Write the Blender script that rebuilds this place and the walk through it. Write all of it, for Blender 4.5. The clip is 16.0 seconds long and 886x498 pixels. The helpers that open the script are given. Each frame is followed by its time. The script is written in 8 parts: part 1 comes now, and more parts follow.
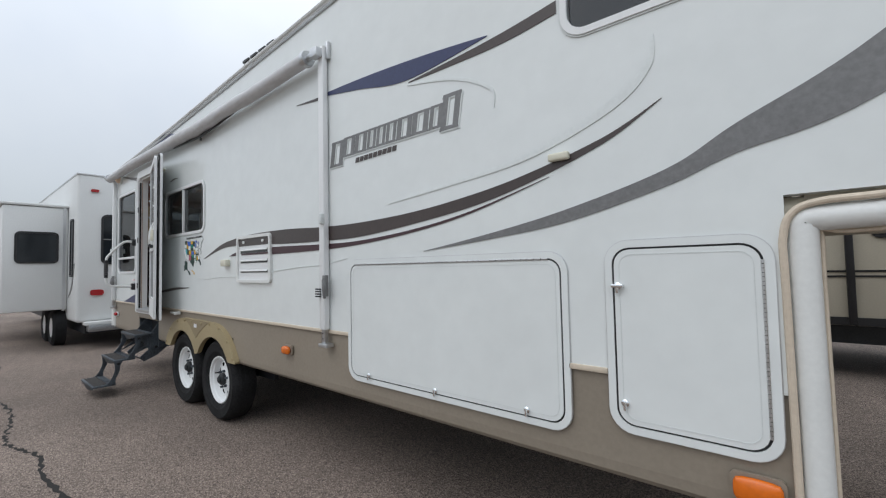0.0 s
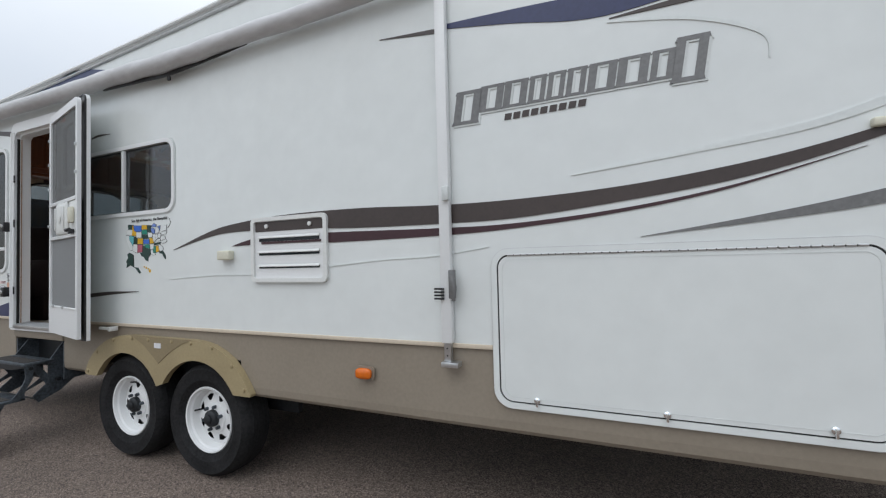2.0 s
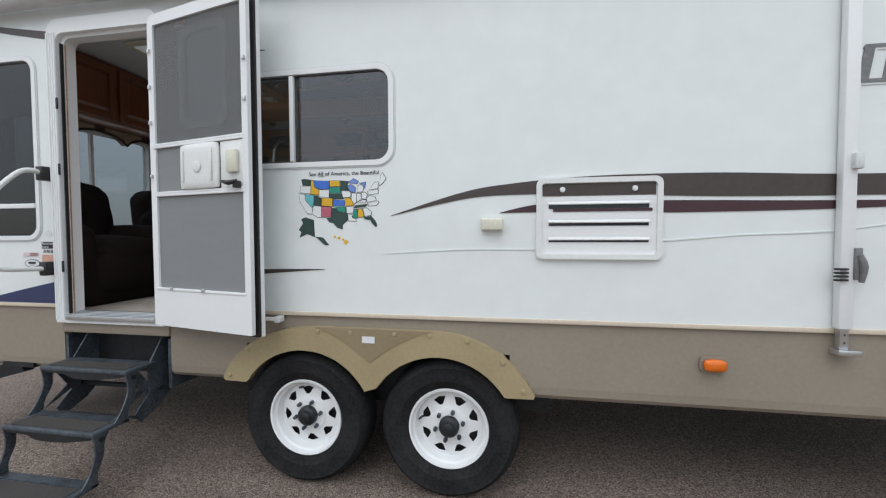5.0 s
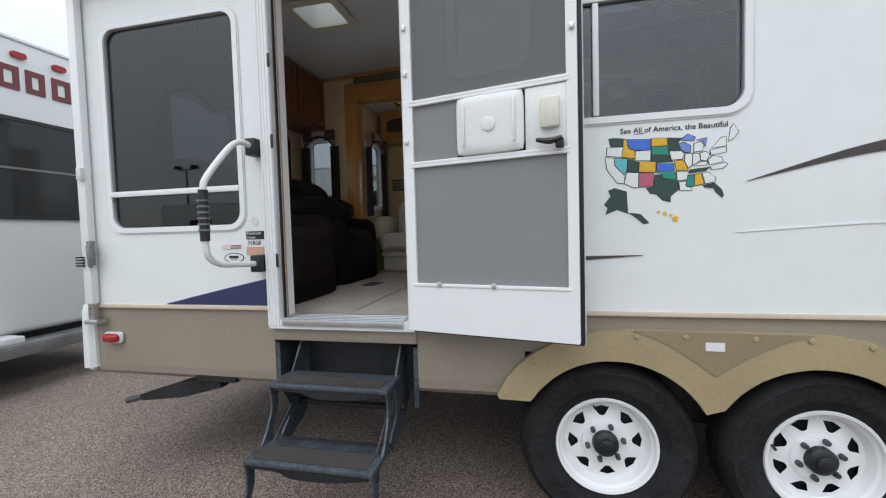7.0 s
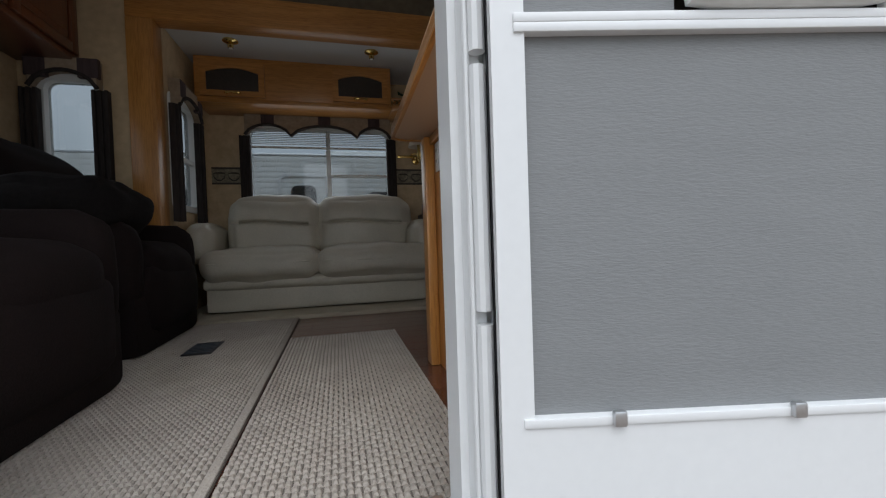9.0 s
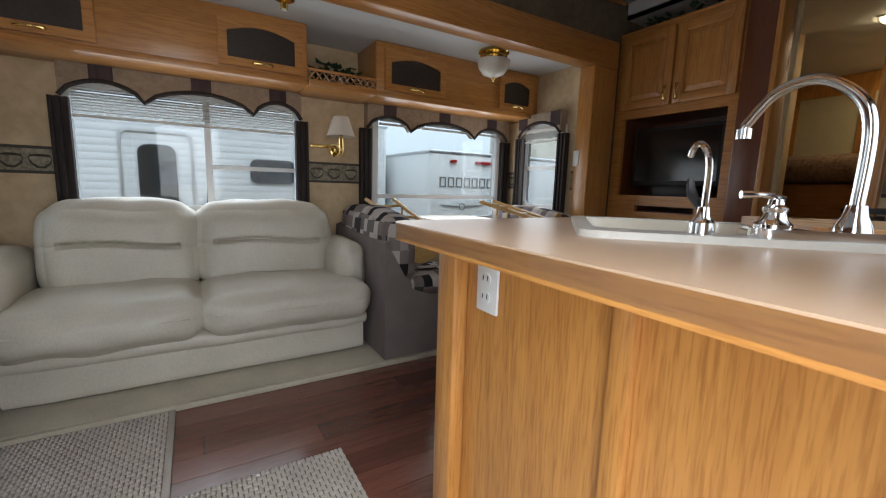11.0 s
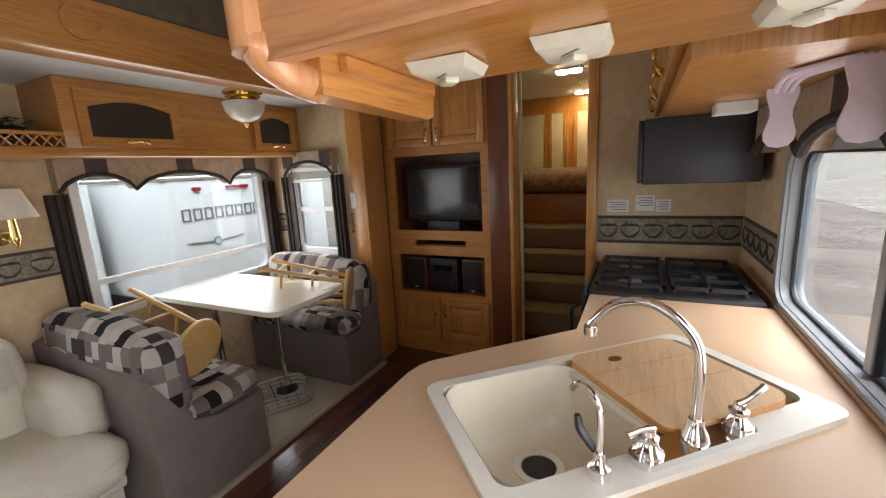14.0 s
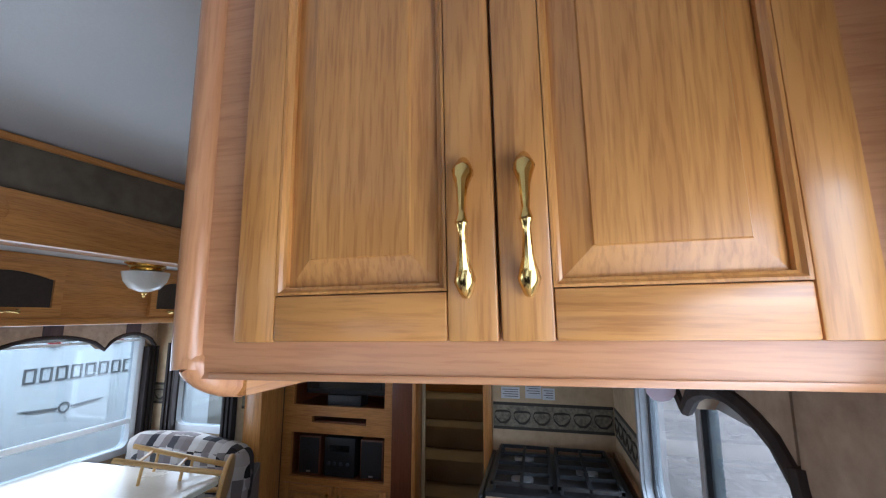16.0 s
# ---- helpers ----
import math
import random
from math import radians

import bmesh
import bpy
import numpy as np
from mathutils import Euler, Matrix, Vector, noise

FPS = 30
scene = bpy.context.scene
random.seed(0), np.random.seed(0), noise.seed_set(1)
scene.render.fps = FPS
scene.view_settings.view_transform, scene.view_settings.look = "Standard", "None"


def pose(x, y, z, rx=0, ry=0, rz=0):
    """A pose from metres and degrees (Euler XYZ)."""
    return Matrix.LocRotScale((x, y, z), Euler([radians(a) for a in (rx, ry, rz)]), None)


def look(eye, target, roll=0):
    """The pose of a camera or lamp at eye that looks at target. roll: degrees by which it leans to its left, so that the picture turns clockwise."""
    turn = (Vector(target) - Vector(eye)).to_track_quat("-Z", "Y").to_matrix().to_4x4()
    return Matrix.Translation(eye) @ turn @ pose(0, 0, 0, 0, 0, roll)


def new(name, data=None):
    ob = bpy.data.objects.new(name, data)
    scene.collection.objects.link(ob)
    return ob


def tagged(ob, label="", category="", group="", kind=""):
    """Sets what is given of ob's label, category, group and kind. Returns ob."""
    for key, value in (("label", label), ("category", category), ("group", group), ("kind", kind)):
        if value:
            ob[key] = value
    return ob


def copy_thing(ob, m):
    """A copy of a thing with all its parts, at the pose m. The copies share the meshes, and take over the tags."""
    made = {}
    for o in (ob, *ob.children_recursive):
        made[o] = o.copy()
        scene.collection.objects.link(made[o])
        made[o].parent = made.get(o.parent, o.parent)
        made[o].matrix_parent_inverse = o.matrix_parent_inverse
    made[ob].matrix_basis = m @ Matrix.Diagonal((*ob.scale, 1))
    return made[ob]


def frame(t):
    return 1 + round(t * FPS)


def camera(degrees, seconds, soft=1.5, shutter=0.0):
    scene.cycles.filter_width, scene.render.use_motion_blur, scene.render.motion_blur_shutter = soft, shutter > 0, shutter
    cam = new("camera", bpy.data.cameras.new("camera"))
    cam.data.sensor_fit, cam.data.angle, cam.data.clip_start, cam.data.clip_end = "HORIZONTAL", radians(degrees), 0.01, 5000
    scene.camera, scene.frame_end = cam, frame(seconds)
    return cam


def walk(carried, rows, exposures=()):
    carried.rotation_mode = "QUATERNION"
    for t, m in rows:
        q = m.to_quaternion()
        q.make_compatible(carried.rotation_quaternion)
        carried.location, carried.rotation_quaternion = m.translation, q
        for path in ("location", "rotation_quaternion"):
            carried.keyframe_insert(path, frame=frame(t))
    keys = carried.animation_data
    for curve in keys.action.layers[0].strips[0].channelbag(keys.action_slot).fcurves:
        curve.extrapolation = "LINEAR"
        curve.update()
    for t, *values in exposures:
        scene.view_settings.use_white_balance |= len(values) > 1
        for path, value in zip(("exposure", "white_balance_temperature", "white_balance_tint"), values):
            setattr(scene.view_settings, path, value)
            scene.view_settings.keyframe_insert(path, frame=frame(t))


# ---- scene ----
cam = camera(94.6, 16.0, 1.2)
EXPOSURES = ((0, -0.37, 6400, 10), (2.0, -0.35, 6400, 10), (5.0, -0.05, 6400, 10), (8.0, 0.05, 6350, 10), (9.2, 0.12, 6350, 10), (10.2, 1.2, 6300, 10),
             (11.3, 2.05, 6250, 10), (12.5, 2.40, 6250, 11), (13.5, 2.58, 6450, 12), (14.5, 2.52, 7000, 14), (15.0, 2.38, 7100, 14), (15.5, 2.42, 5700, 13), (16.0, 2.38, 5200, 9))
PATH = [
    (0, (-0.188, 0.071, 1.401), (-1.456, 1.615, 1.487), -1.2),
    (0.5, (-0.612, -0.021, 1.426), (-1.773, 1.605, 1.515), -1.9),
    (1, (-1.007, -0.094, 1.425), (-2.051, 1.61, 1.508), -2.1),
    (1.5, (-1.389, -0.142, 1.424), (-2.303, 1.635, 1.497), -2.0),
    (2, (-1.768, -0.195, 1.404), (-2.546, 1.647, 1.463), -1.4),
    (2.5, (-2.135, -0.253, 1.398), (-2.783, 1.638, 1.454), -0.7),
    (3, (-2.481, -0.256, 1.397), (-3.02, 1.67, 1.444), 0.0),
    (3.2, (-2.624, -0.265, 1.385), (-3.126, 1.671, 1.425), 0.2),
    (5.3, (-4.199, -0.403, 1.43), (-4.547, 1.564, 1.344), -0.3),
    (5.5, (-4.351, -0.392, 1.411), (-4.712, 1.573, 1.322), -0.5),
    (6, (-4.739, -0.341, 1.38), (-5.143, 1.616, 1.297), -0.8),
    (6.5, (-5.111, -0.288, 1.384), (-5.552, 1.66, 1.285), -1.2),
    (7, (-5.461, -0.16, 1.361), (-5.895, 1.79, 1.273), -1.6),
    (7.5, (-5.763, 0.065, 1.381), (-6.146, 2.027, 1.313), -1.9),
    (8, (-6.01, 0.345, 1.41), (-6.194, 2.336, 1.359), -1.9),
    (8.5, (-6.17, 0.707, 1.379), (-6.041, 2.703, 1.347), -1.8),
    (9, (-6.229, 1.112, 1.374), (-5.734, 3.049, 1.33), -1.9),
    (9.2, (-6.242, 1.289, 1.362), (-5.592, 3.18, 1.312), -1.6),
    (9.8, (-6.27, 1.47, 1.53), (-5.49, 3.30, 1.43), -0.8),
    (10.4, (-6.33, 1.69, 1.755), (-5.41, 3.45, 1.55), 0.5),
    (11.3, (-6.425, 1.972, 1.938), (-5.353, 3.626, 1.602), 1.9),
    (11.5, (-6.459, 2.01, 1.998), (-5.362, 3.644, 1.641), 1.8),
    (12, (-6.456, 2.023, 2.103), (-5.308, 3.621, 1.747), 0.6),
    (12.5, (-6.422, 2.186, 2.113), (-5.156, 3.679, 1.704), -0.9),
    (13, (-6.327, 2.269, 2.251), (-4.926, 3.622, 1.798), -2.5),
    (13.5, (-6.261, 2.218, 2.298), (-4.666, 3.34, 1.854), -3.3),
    (14, (-6.295, 2.192, 2.309), (-4.533, 3.055, 1.919), -3.0),
    (14.5, (-6.313, 2.165, 2.3), (-4.427, 2.779, 2.045), -2.1),
    (15, (-6.343, 2.145, 2.361), (-4.388, 2.565, 2.319), -1.3),
    (15.5, (-6.369, 2.127, 2.468), (-4.405, 2.454, 2.662), -0.7),
    (16, (-6.409, 2.134, 2.501), (-4.483, 2.576, 2.814), 0.1),
]
walk(cam, [(t, look(eye, target, roll)) for t, eye, target, roll in PATH],
     exposures=EXPOSURES)


# ---- light ----
world = bpy.data.worlds.new("overcast")
scene.world = world
world.use_nodes = True
wn, wl = world.node_tree.nodes, world.node_tree.links
wn.clear()
w_out, w_bg, w_sky = wn.new("ShaderNodeOutputWorld"), wn.new("ShaderNodeBackground"), wn.new("ShaderNodeTexSky")
w_sky.sky_type, w_sky.sun_disc, w_sky.sun_elevation, w_sky.sun_rotation = "NISHITA", False, radians(50), radians(200)
w_co, w_sep, w_noise = wn.new("ShaderNodeTexCoord"), wn.new("ShaderNodeSeparateXYZ"), wn.new("ShaderNodeTexNoise")
w_map, w_ramp, w_mul, w_mix = wn.new("ShaderNodeMapRange"), wn.new("ShaderNodeValToRGB"), wn.new("ShaderNodeMix"), wn.new("ShaderNodeMix")
w_noise.inputs["Scale"].default_value, w_noise.inputs["Detail"].default_value = 2.2, 6
w_ramp.color_ramp.elements[0].position, w_ramp.color_ramp.elements[0].color = 0.3, (0.79, 0.85, 0.93, 1)
w_ramp.color_ramp.elements[1].position, w_ramp.color_ramp.elements[1].color = 0.7, (0.945, 0.985, 1.01, 1)
w_map.inputs["From Min"].default_value, w_map.inputs["From Max"].default_value = 0.0, 1.0
w_map.inputs["To Min"].default_value, w_map.inputs["To Max"].default_value = 0.53, 2.12
w_mul.data_type, w_mul.blend_type = "RGBA", "MULTIPLY"
w_mul.inputs[0].default_value = 1.0
w_mix.data_type = "RGBA"
w_mix.inputs[0].default_value = 0.97
wl.new(w_co.outputs["Generated"], w_sep.inputs[0])
wl.new(w_co.outputs["Generated"], w_noise.inputs["Vector"])
wl.new(w_sep.outputs["Z"], w_map.inputs["Value"])
wl.new(w_noise.outputs["Fac"], w_ramp.inputs[0])
wl.new(w_ramp.outputs[0], w_mul.inputs[6])
wl.new(w_map.outputs[0], w_mul.inputs[7])
wl.new(w_sky.outputs[0], w_mix.inputs[6])
wl.new(w_mul.outputs[2], w_mix.inputs[7])
wl.new(w_mix.outputs[2], w_bg.inputs["Color"])
w_bg.inputs["Strength"].default_value = 1.0
wl.new(w_bg.outputs[0], w_out.inputs[0])

sun = new("sun", bpy.data.lights.new("sun", "SUN"))
sun.data.energy, sun.data.angle, sun.data.color = 0.6, radians(40), (1.0, 0.98, 0.95)
sun.matrix_world = look((-6, -14, 20), (-4, 2, 0))


# lamps added in the openings to boost daylight: (centre, way in, width, height, power)
OPENINGS = (((-5.19, 1.79, 2.06), (0, 1, 0), 1.05, 0.46, 0.5),
            ((-7.37, 1.79, 1.98), (0, 1, 0), 0.80, 1.05, 0.4),
            ((-6.39, 1.79, 1.85), (0, 1, 0), 0.62, 1.55, 2.1),
            ((-7.90, 2.87, 1.93), (1, 0, 0), 1.20, 0.92, 0.6),
            ((-6.34, 4.755, 2.00), (0, -1, 0), 1.10, 0.55, 0.9),
            ((-4.65, 4.755, 2.00), (0, -1, 0), 1.05, 0.65, 1.2),
            ((-3.99, 4.35, 2.05), (-1, 0, 0), 0.40, 0.58, 0.5))
for k, (at, way, wid, hei, power) in enumerate(OPENINGS):
    lamp = new("daylight_fill", bpy.data.lights.new("daylight_fill", "AREA"))
    lamp.data.shape, lamp.data.size, lamp.data.size_y = "RECTANGLE", wid, hei
    lamp.data.energy, lamp.data.color = power, (0.95, 0.98, 1.0)
    lamp.matrix_world = look(at, Vector(at) + Vector(way))
# the two bedroom ceiling lamps are lit
for at in ((-2.25, 2.82, 3.08), (-0.95, 2.84, 3.08)):
    lamp = new("bedroom_lamp_light", bpy.data.lights.new("bedroom_lamp_light", "AREA"))
    lamp.data.shape, lamp.data.size, lamp.data.size_y = "RECTANGLE", 0.1, 0.22
    lamp.data.energy, lamp.data.color = (0.12 if at[0] < -2 else 0.6), (1.0, 0.82, 0.55)
    lamp.matrix_world = look(at, (at[0] + 0.001, at[1], 1.0))

# ---- materials ----
def nodes_of(name):
    m = bpy.data.materials.new(name)
    m.use_nodes = True
    return m, m.node_tree.nodes, m.node_tree.links, m.node_tree.nodes["Principled BSDF"]


def mat(name, col, rough=0.5, metal=0.0, var=0.08, scale=3.0, fine=60.0, bump=0.0, coat=0.0, stretch=(1, 1, 1), col2=None, emit=0.0):
    """A surface with a slow stain and a fine grain in its colour, gloss and relief."""
    m, n, l, p = nodes_of(name)
    geo, mp = n.new("ShaderNodeNewGeometry"), n.new("ShaderNodeMapping")
    mp.inputs["Scale"].default_value = stretch
    l.new(geo.outputs["Position"], mp.inputs[0])
    a, b = n.new("ShaderNodeTexNoise"), n.new("ShaderNodeTexNoise")
    a.inputs["Scale"].default_value, a.inputs["Detail"].default_value = scale, 5
    b.inputs["Scale"].default_value, b.inputs["Detail"].default_value = fine, 3
    l.new(mp.outputs[0], a.inputs["Vector"])
    l.new(mp.outputs[0], b.inputs["Vector"])
    add = n.new("ShaderNodeMath")
    add.operation = "ADD"
    l.new(a.outputs["Fac"], add.inputs[0])
    l.new(b.outputs["Fac"], add.inputs[1])
    rng = n.new("ShaderNodeMapRange")
    rng.inputs["From Min"].default_value, rng.inputs["From Max"].default_value = 0.7, 1.3
    l.new(add.outputs[0], rng.inputs["Value"])
    mix = n.new("ShaderNodeMix")
    mix.data_type = "RGBA"
    lo = col2 if col2 else tuple(c * (1 - 2 * var) for c in col)
    hi = col if col2 else tuple(min(1, c * (1 + var)) for c in col)
    mix.inputs[6].default_value, mix.inputs[7].default_value = (*lo, 1), (*hi, 1)
    l.new(rng.outputs[0], mix.inputs[0])
    l.new(mix.outputs[2], p.inputs["Base Color"])
    rr = n.new("ShaderNodeMapRange")
    rr.inputs["To Min"].default_value, rr.inputs["To Max"].default_value = max(0.02, rough - 0.08), min(1, rough + 0.08)
    l.new(a.outputs["Fac"], rr.inputs["Value"])
    l.new(rr.outputs[0], p.inputs["Roughness"])
    p.inputs["Metallic"].default_value = metal
    p.inputs["Coat Weight"].default_value = coat
    if emit:
        p.inputs["Emission Color"].default_value = (*col, 1)
        p.inputs["Emission Strength"].default_value = emit
    if bump:
        bp = n.new("ShaderNodeBump")
        bp.inputs["Strength"].default_value, bp.inputs["Distance"].default_value = min(1, bump), 0.004
        l.new(b.outputs["Fac"], bp.inputs["Height"])
        l.new(bp.outputs[0], p.inputs["Normal"])
    return m


def oak(name, light, dark, axis, rough=0.35, coat=0.45):
    """Oak veneer with its grain along one axis."""
    st = [30.0, 30.0, 30.0]
    st["xyz".index(axis)] = 2.0
    m, n, l, p = nodes_of(name)
    geo, mp = n.new("ShaderNodeNewGeometry"), n.new("ShaderNodeMapping")
    mp.inputs["Scale"].default_value = st
    l.new(geo.outputs["Position"], mp.inputs[0])
    a, b, c = n.new("ShaderNodeTexNoise"), n.new("ShaderNodeTexNoise"), n.new("ShaderNodeTexNoise")
    a.inputs["Scale"].default_value, a.inputs["Detail"].default_value, a.inputs["Distortion"].default_value = 0.42, 3, 1.1
    b.inputs["Scale"].default_value, b.inputs["Detail"].default_value = 7.0, 4
    c.inputs["Scale"].default_value = 1.7
    l.new(mp.outputs[0], a.inputs["Vector"])
    l.new(mp.outputs[0], b.inputs["Vector"])
    l.new(geo.outputs["Position"], c.inputs["Vector"])
    w = n.new("ShaderNodeMath")
    w.operation = "MULTIPLY"
    w.inputs[1].default_value = 34.0
    l.new(a.outputs["Fac"], w.inputs[0])
    s = n.new("ShaderNodeMath")
    s.operation = "SINE"
    l.new(w.outputs[0], s.inputs[0])
    r1 = n.new("ShaderNodeMapRange")
    r1.inputs["From Min"].default_value, r1.inputs["From Max"].default_value = -1, 1
    r1.inputs["To Max"].default_value = 0.33
    l.new(s.outputs[0], r1.inputs["Value"])
    r2 = n.new("ShaderNodeMapRange")
    r2.inputs["From Min"].default_value, r2.inputs["From Max"].default_value = 0.47, 0.63
    r2.inputs["To Max"].default_value = 0.42
    l.new(b.outputs["Fac"], r2.inputs["Value"])
    ad = n.new("ShaderNodeMath")
    ad.operation, ad.use_clamp = "ADD", True
    l.new(r1.outputs[0], ad.inputs[0])
    l.new(r2.outputs[0], ad.inputs[1])
    mix, tone = n.new("ShaderNodeMix"), n.new("ShaderNodeMix")
    mix.data_type = tone.data_type = "RGBA"
    tone.blend_type = "MULTIPLY"
    mix.inputs[6].default_value, mix.inputs[7].default_value = (*light, 1), (*dark, 1)
    l.new(ad.outputs[0], mix.inputs[0])
    tr = n.new("ShaderNodeMapRange")
    tr.inputs["From Min"].default_value, tr.inputs["From Max"].default_value = 0.3, 0.7
    tr.inputs["To Min"].default_value, tr.inputs["To Max"].default_value = 0.82, 1.08
    l.new(c.outputs["Fac"], tr.inputs["Value"])
    tone.inputs[0].default_value = 1.0
    l.new(mix.outputs[2], tone.inputs[6])
    l.new(tr.outputs[0], tone.inputs[7])
    l.new(tone.outputs[2], p.inputs["Base Color"])
    p.inputs["Roughness"].default_value = rough
    p.inputs["Coat Weight"].default_value, p.inputs["Coat Roughness"].default_value = coat, 0.2
    bp = n.new("ShaderNodeBump")
    bp.inputs["Strength"].default_value, bp.inputs["Distance"].default_value = 0.15, 0.001
    l.new(b.outputs["Fac"], bp.inputs["Height"])
    l.new(bp.outputs[0], p.inputs["Normal"])
    return m


def glass(name, tint, clear, rough=0.02, gloss=0.04):
    """A thin pane: part of the light goes straight through, tinted, part is mirrored."""
    m, n, l, p = nodes_of(name)
    n.remove(p)
    out = n["Material Output"]
    tr, gl, mx, fr = n.new("ShaderNodeBsdfTransparent"), n.new("ShaderNodeBsdfGlossy"), n.new("ShaderNodeMixShader"), n.new("ShaderNodeLayerWeight")
    tr.inputs[0].default_value = (*[c * clear ** 0.5 for c in tint], 1)
    gl.inputs["Roughness"].default_value = rough
    pw, rg = n.new("ShaderNodeMath"), n.new("ShaderNodeMapRange")
    pw.operation, pw.inputs[1].default_value = "POWER", 4.5
    rg.inputs["To Min"].default_value, rg.inputs["To Max"].default_value = gloss, 0.6
    l.new(fr.outputs["Facing"], pw.inputs[0])
    l.new(pw.outputs[0], rg.inputs["Value"])
    l.new(rg.outputs[0], mx.inputs[0])
    l.new(tr.outputs[0], mx.inputs[1])
    l.new(gl.outputs[0], mx.inputs[2])
    l.new(mx.outputs[0], out.inputs[0])
    return m


def checks(name, cols, size, bump=0.3):
    """Woven patches of several colours, in rows."""
    m, n, l, p = nodes_of(name)
    geo, mp, vo = n.new("ShaderNodeNewGeometry"), n.new("ShaderNodeMapping"), n.new("ShaderNodeTexVoronoi")
    mp.inputs["Scale"].default_value, mp.inputs["Location"].default_value = (1, 1, 0.72), (0.013, 0.021, 0.017)
    vo.distance, vo.inputs["Scale"].default_value, vo.inputs["Randomness"].default_value = "CHEBYCHEV", 1 / size, 0.15
    l.new(geo.outputs["Position"], mp.inputs[0])
    l.new(mp.outputs[0], vo.inputs["Vector"])
    sep, ramp = n.new("ShaderNodeSeparateColor"), n.new("ShaderNodeValToRGB")
    l.new(vo.outputs["Color"], sep.inputs[0])
    l.new(sep.outputs[0], ramp.inputs[0])
    ramp.color_ramp.interpolation = "CONSTANT"
    while len(ramp.color_ramp.elements) < len(cols):
        ramp.color_ramp.elements.new(0.5)
    for i, c in enumerate(cols):
        ramp.color_ramp.elements[i].position = i / len(cols)
        ramp.color_ramp.elements[i].color = (*c, 1)
    weave = n.new("ShaderNodeTexNoise")
    weave.inputs["Scale"].default_value = 350
    l.new(geo.outputs["Position"], weave.inputs["Vector"])
    bp = n.new("ShaderNodeBump")
    bp.inputs["Strength"].default_value, bp.inputs["Distance"].default_value = bump, 0.002
    l.new(weave.outputs["Fac"], bp.inputs["Height"])
    l.new(bp.outputs[0], p.inputs["Normal"])
    l.new(ramp.outputs[0], p.inputs["Base Color"])
    p.inputs["Roughness"].default_value = 0.9
    return m


def gravelly(name, cols, scale):
    """Stones of several greys pressed in tar, with broad stains."""
    m, n, l, p = nodes_of(name)
    geo, vo, big, ramp = n.new("ShaderNodeNewGeometry"), n.new("ShaderNodeTexVoronoi"), n.new("ShaderNodeTexNoise"), n.new("ShaderNodeValToRGB")
    vo.inputs["Scale"].default_value = scale
    big.inputs["Scale"].default_value, big.inputs["Detail"].default_value = 0.5, 8
    l.new(geo.outputs["Position"], vo.inputs["Vector"])
    l.new(geo.outputs["Position"], big.inputs["Vector"])
    sep = n.new("ShaderNodeSeparateColor")
    l.new(vo.outputs["Color"], sep.inputs[0])
    l.new(sep.outputs[0], ramp.inputs[0])
    while len(ramp.color_ramp.elements) < len(cols):
        ramp.color_ramp.elements.new(0.5)
    for i, c in enumerate(cols):
        ramp.color_ramp.elements[i].position = (i / (len(cols) - 1)) ** 0.8
        ramp.color_ramp.elements[i].color = (*c, 1)
    rng, mul = n.new("ShaderNodeMapRange"), n.new("ShaderNodeMix")
    rng.inputs["From Min"].default_value, rng.inputs["From Max"].default_value = 0.3, 0.7
    rng.inputs["To Min"].default_value, rng.inputs["To Max"].default_value = 0.72, 1.25
    mul.data_type, mul.blend_type = "RGBA", "MULTIPLY"
    mul.inputs[0].default_value = 1.0
    l.new(big.outputs["Fac"], rng.inputs["Value"])
    l.new(ramp.outputs[0], mul.inputs[6])
    l.new(rng.outputs[0], mul.inputs[7])
    l.new(mul.outputs[2], p.inputs["Base Color"])
    p.inputs["Roughness"].default_value = 0.92
    bp = n.new("ShaderNodeBump")
    bp.inputs["Strength"].default_value, bp.inputs["Distance"].default_value = 0.9, 0.004
    l.new(vo.outputs["Distance"], bp.inputs["Height"])
    l.new(bp.outputs[0], p.inputs["Normal"])
    return m


def mesh_cloth(name, col, see):
    """Insect screen: a dull weave that lets part of the view through."""
    m, n, l, p = nodes_of(name)
    p.inputs["Base Color"].default_value, p.inputs["Roughness"].default_value = (*col, 1), 0.8
    tr, mx = n.new("ShaderNodeBsdfTransparent"), n.new("ShaderNodeMixShader")
    mx.inputs[0].default_value = see
    l.new(p.outputs[0], mx.inputs[1])
    l.new(tr.outputs[0], mx.inputs[2])
    l.new(mx.outputs[0], n["Material Output"].inputs[0])
    return m


WHITE = mat("gelcoat_white", (0.76, 0.79, 0.78), 0.22, var=0.02, scale=1.2, fine=9, coat=0.3)
WHITE_PAINT = mat("white_enamel", (0.78, 0.79, 0.79), 0.35, var=0.01, scale=3)
BEIGE = mat("beige_skirt", (0.28, 0.24, 0.19), 0.42, var=0.05, scale=2)
TAN = mat("tan_fender", (0.36, 0.29, 0.165), 0.45, var=0.06, scale=4)
CREAM_TRIM = mat("cream_trim", (0.62, 0.53, 0.42), 0.45, var=0.05)
BROWN_VINYL = mat("brown_decal", (0.062, 0.047, 0.043), 0.35, var=0.08, scale=2)
MAROON_VINYL = mat("maroon_decal", (0.055, 0.022, 0.028), 0.35, var=0.08)
BLUE_VINYL = mat("navy_decal", (0.03, 0.04, 0.115), 0.35, var=0.1, scale=2)
GREY_VINYL = mat("grey_decal", (0.19, 0.19, 0.19), 0.35, var=0.12, scale=2)
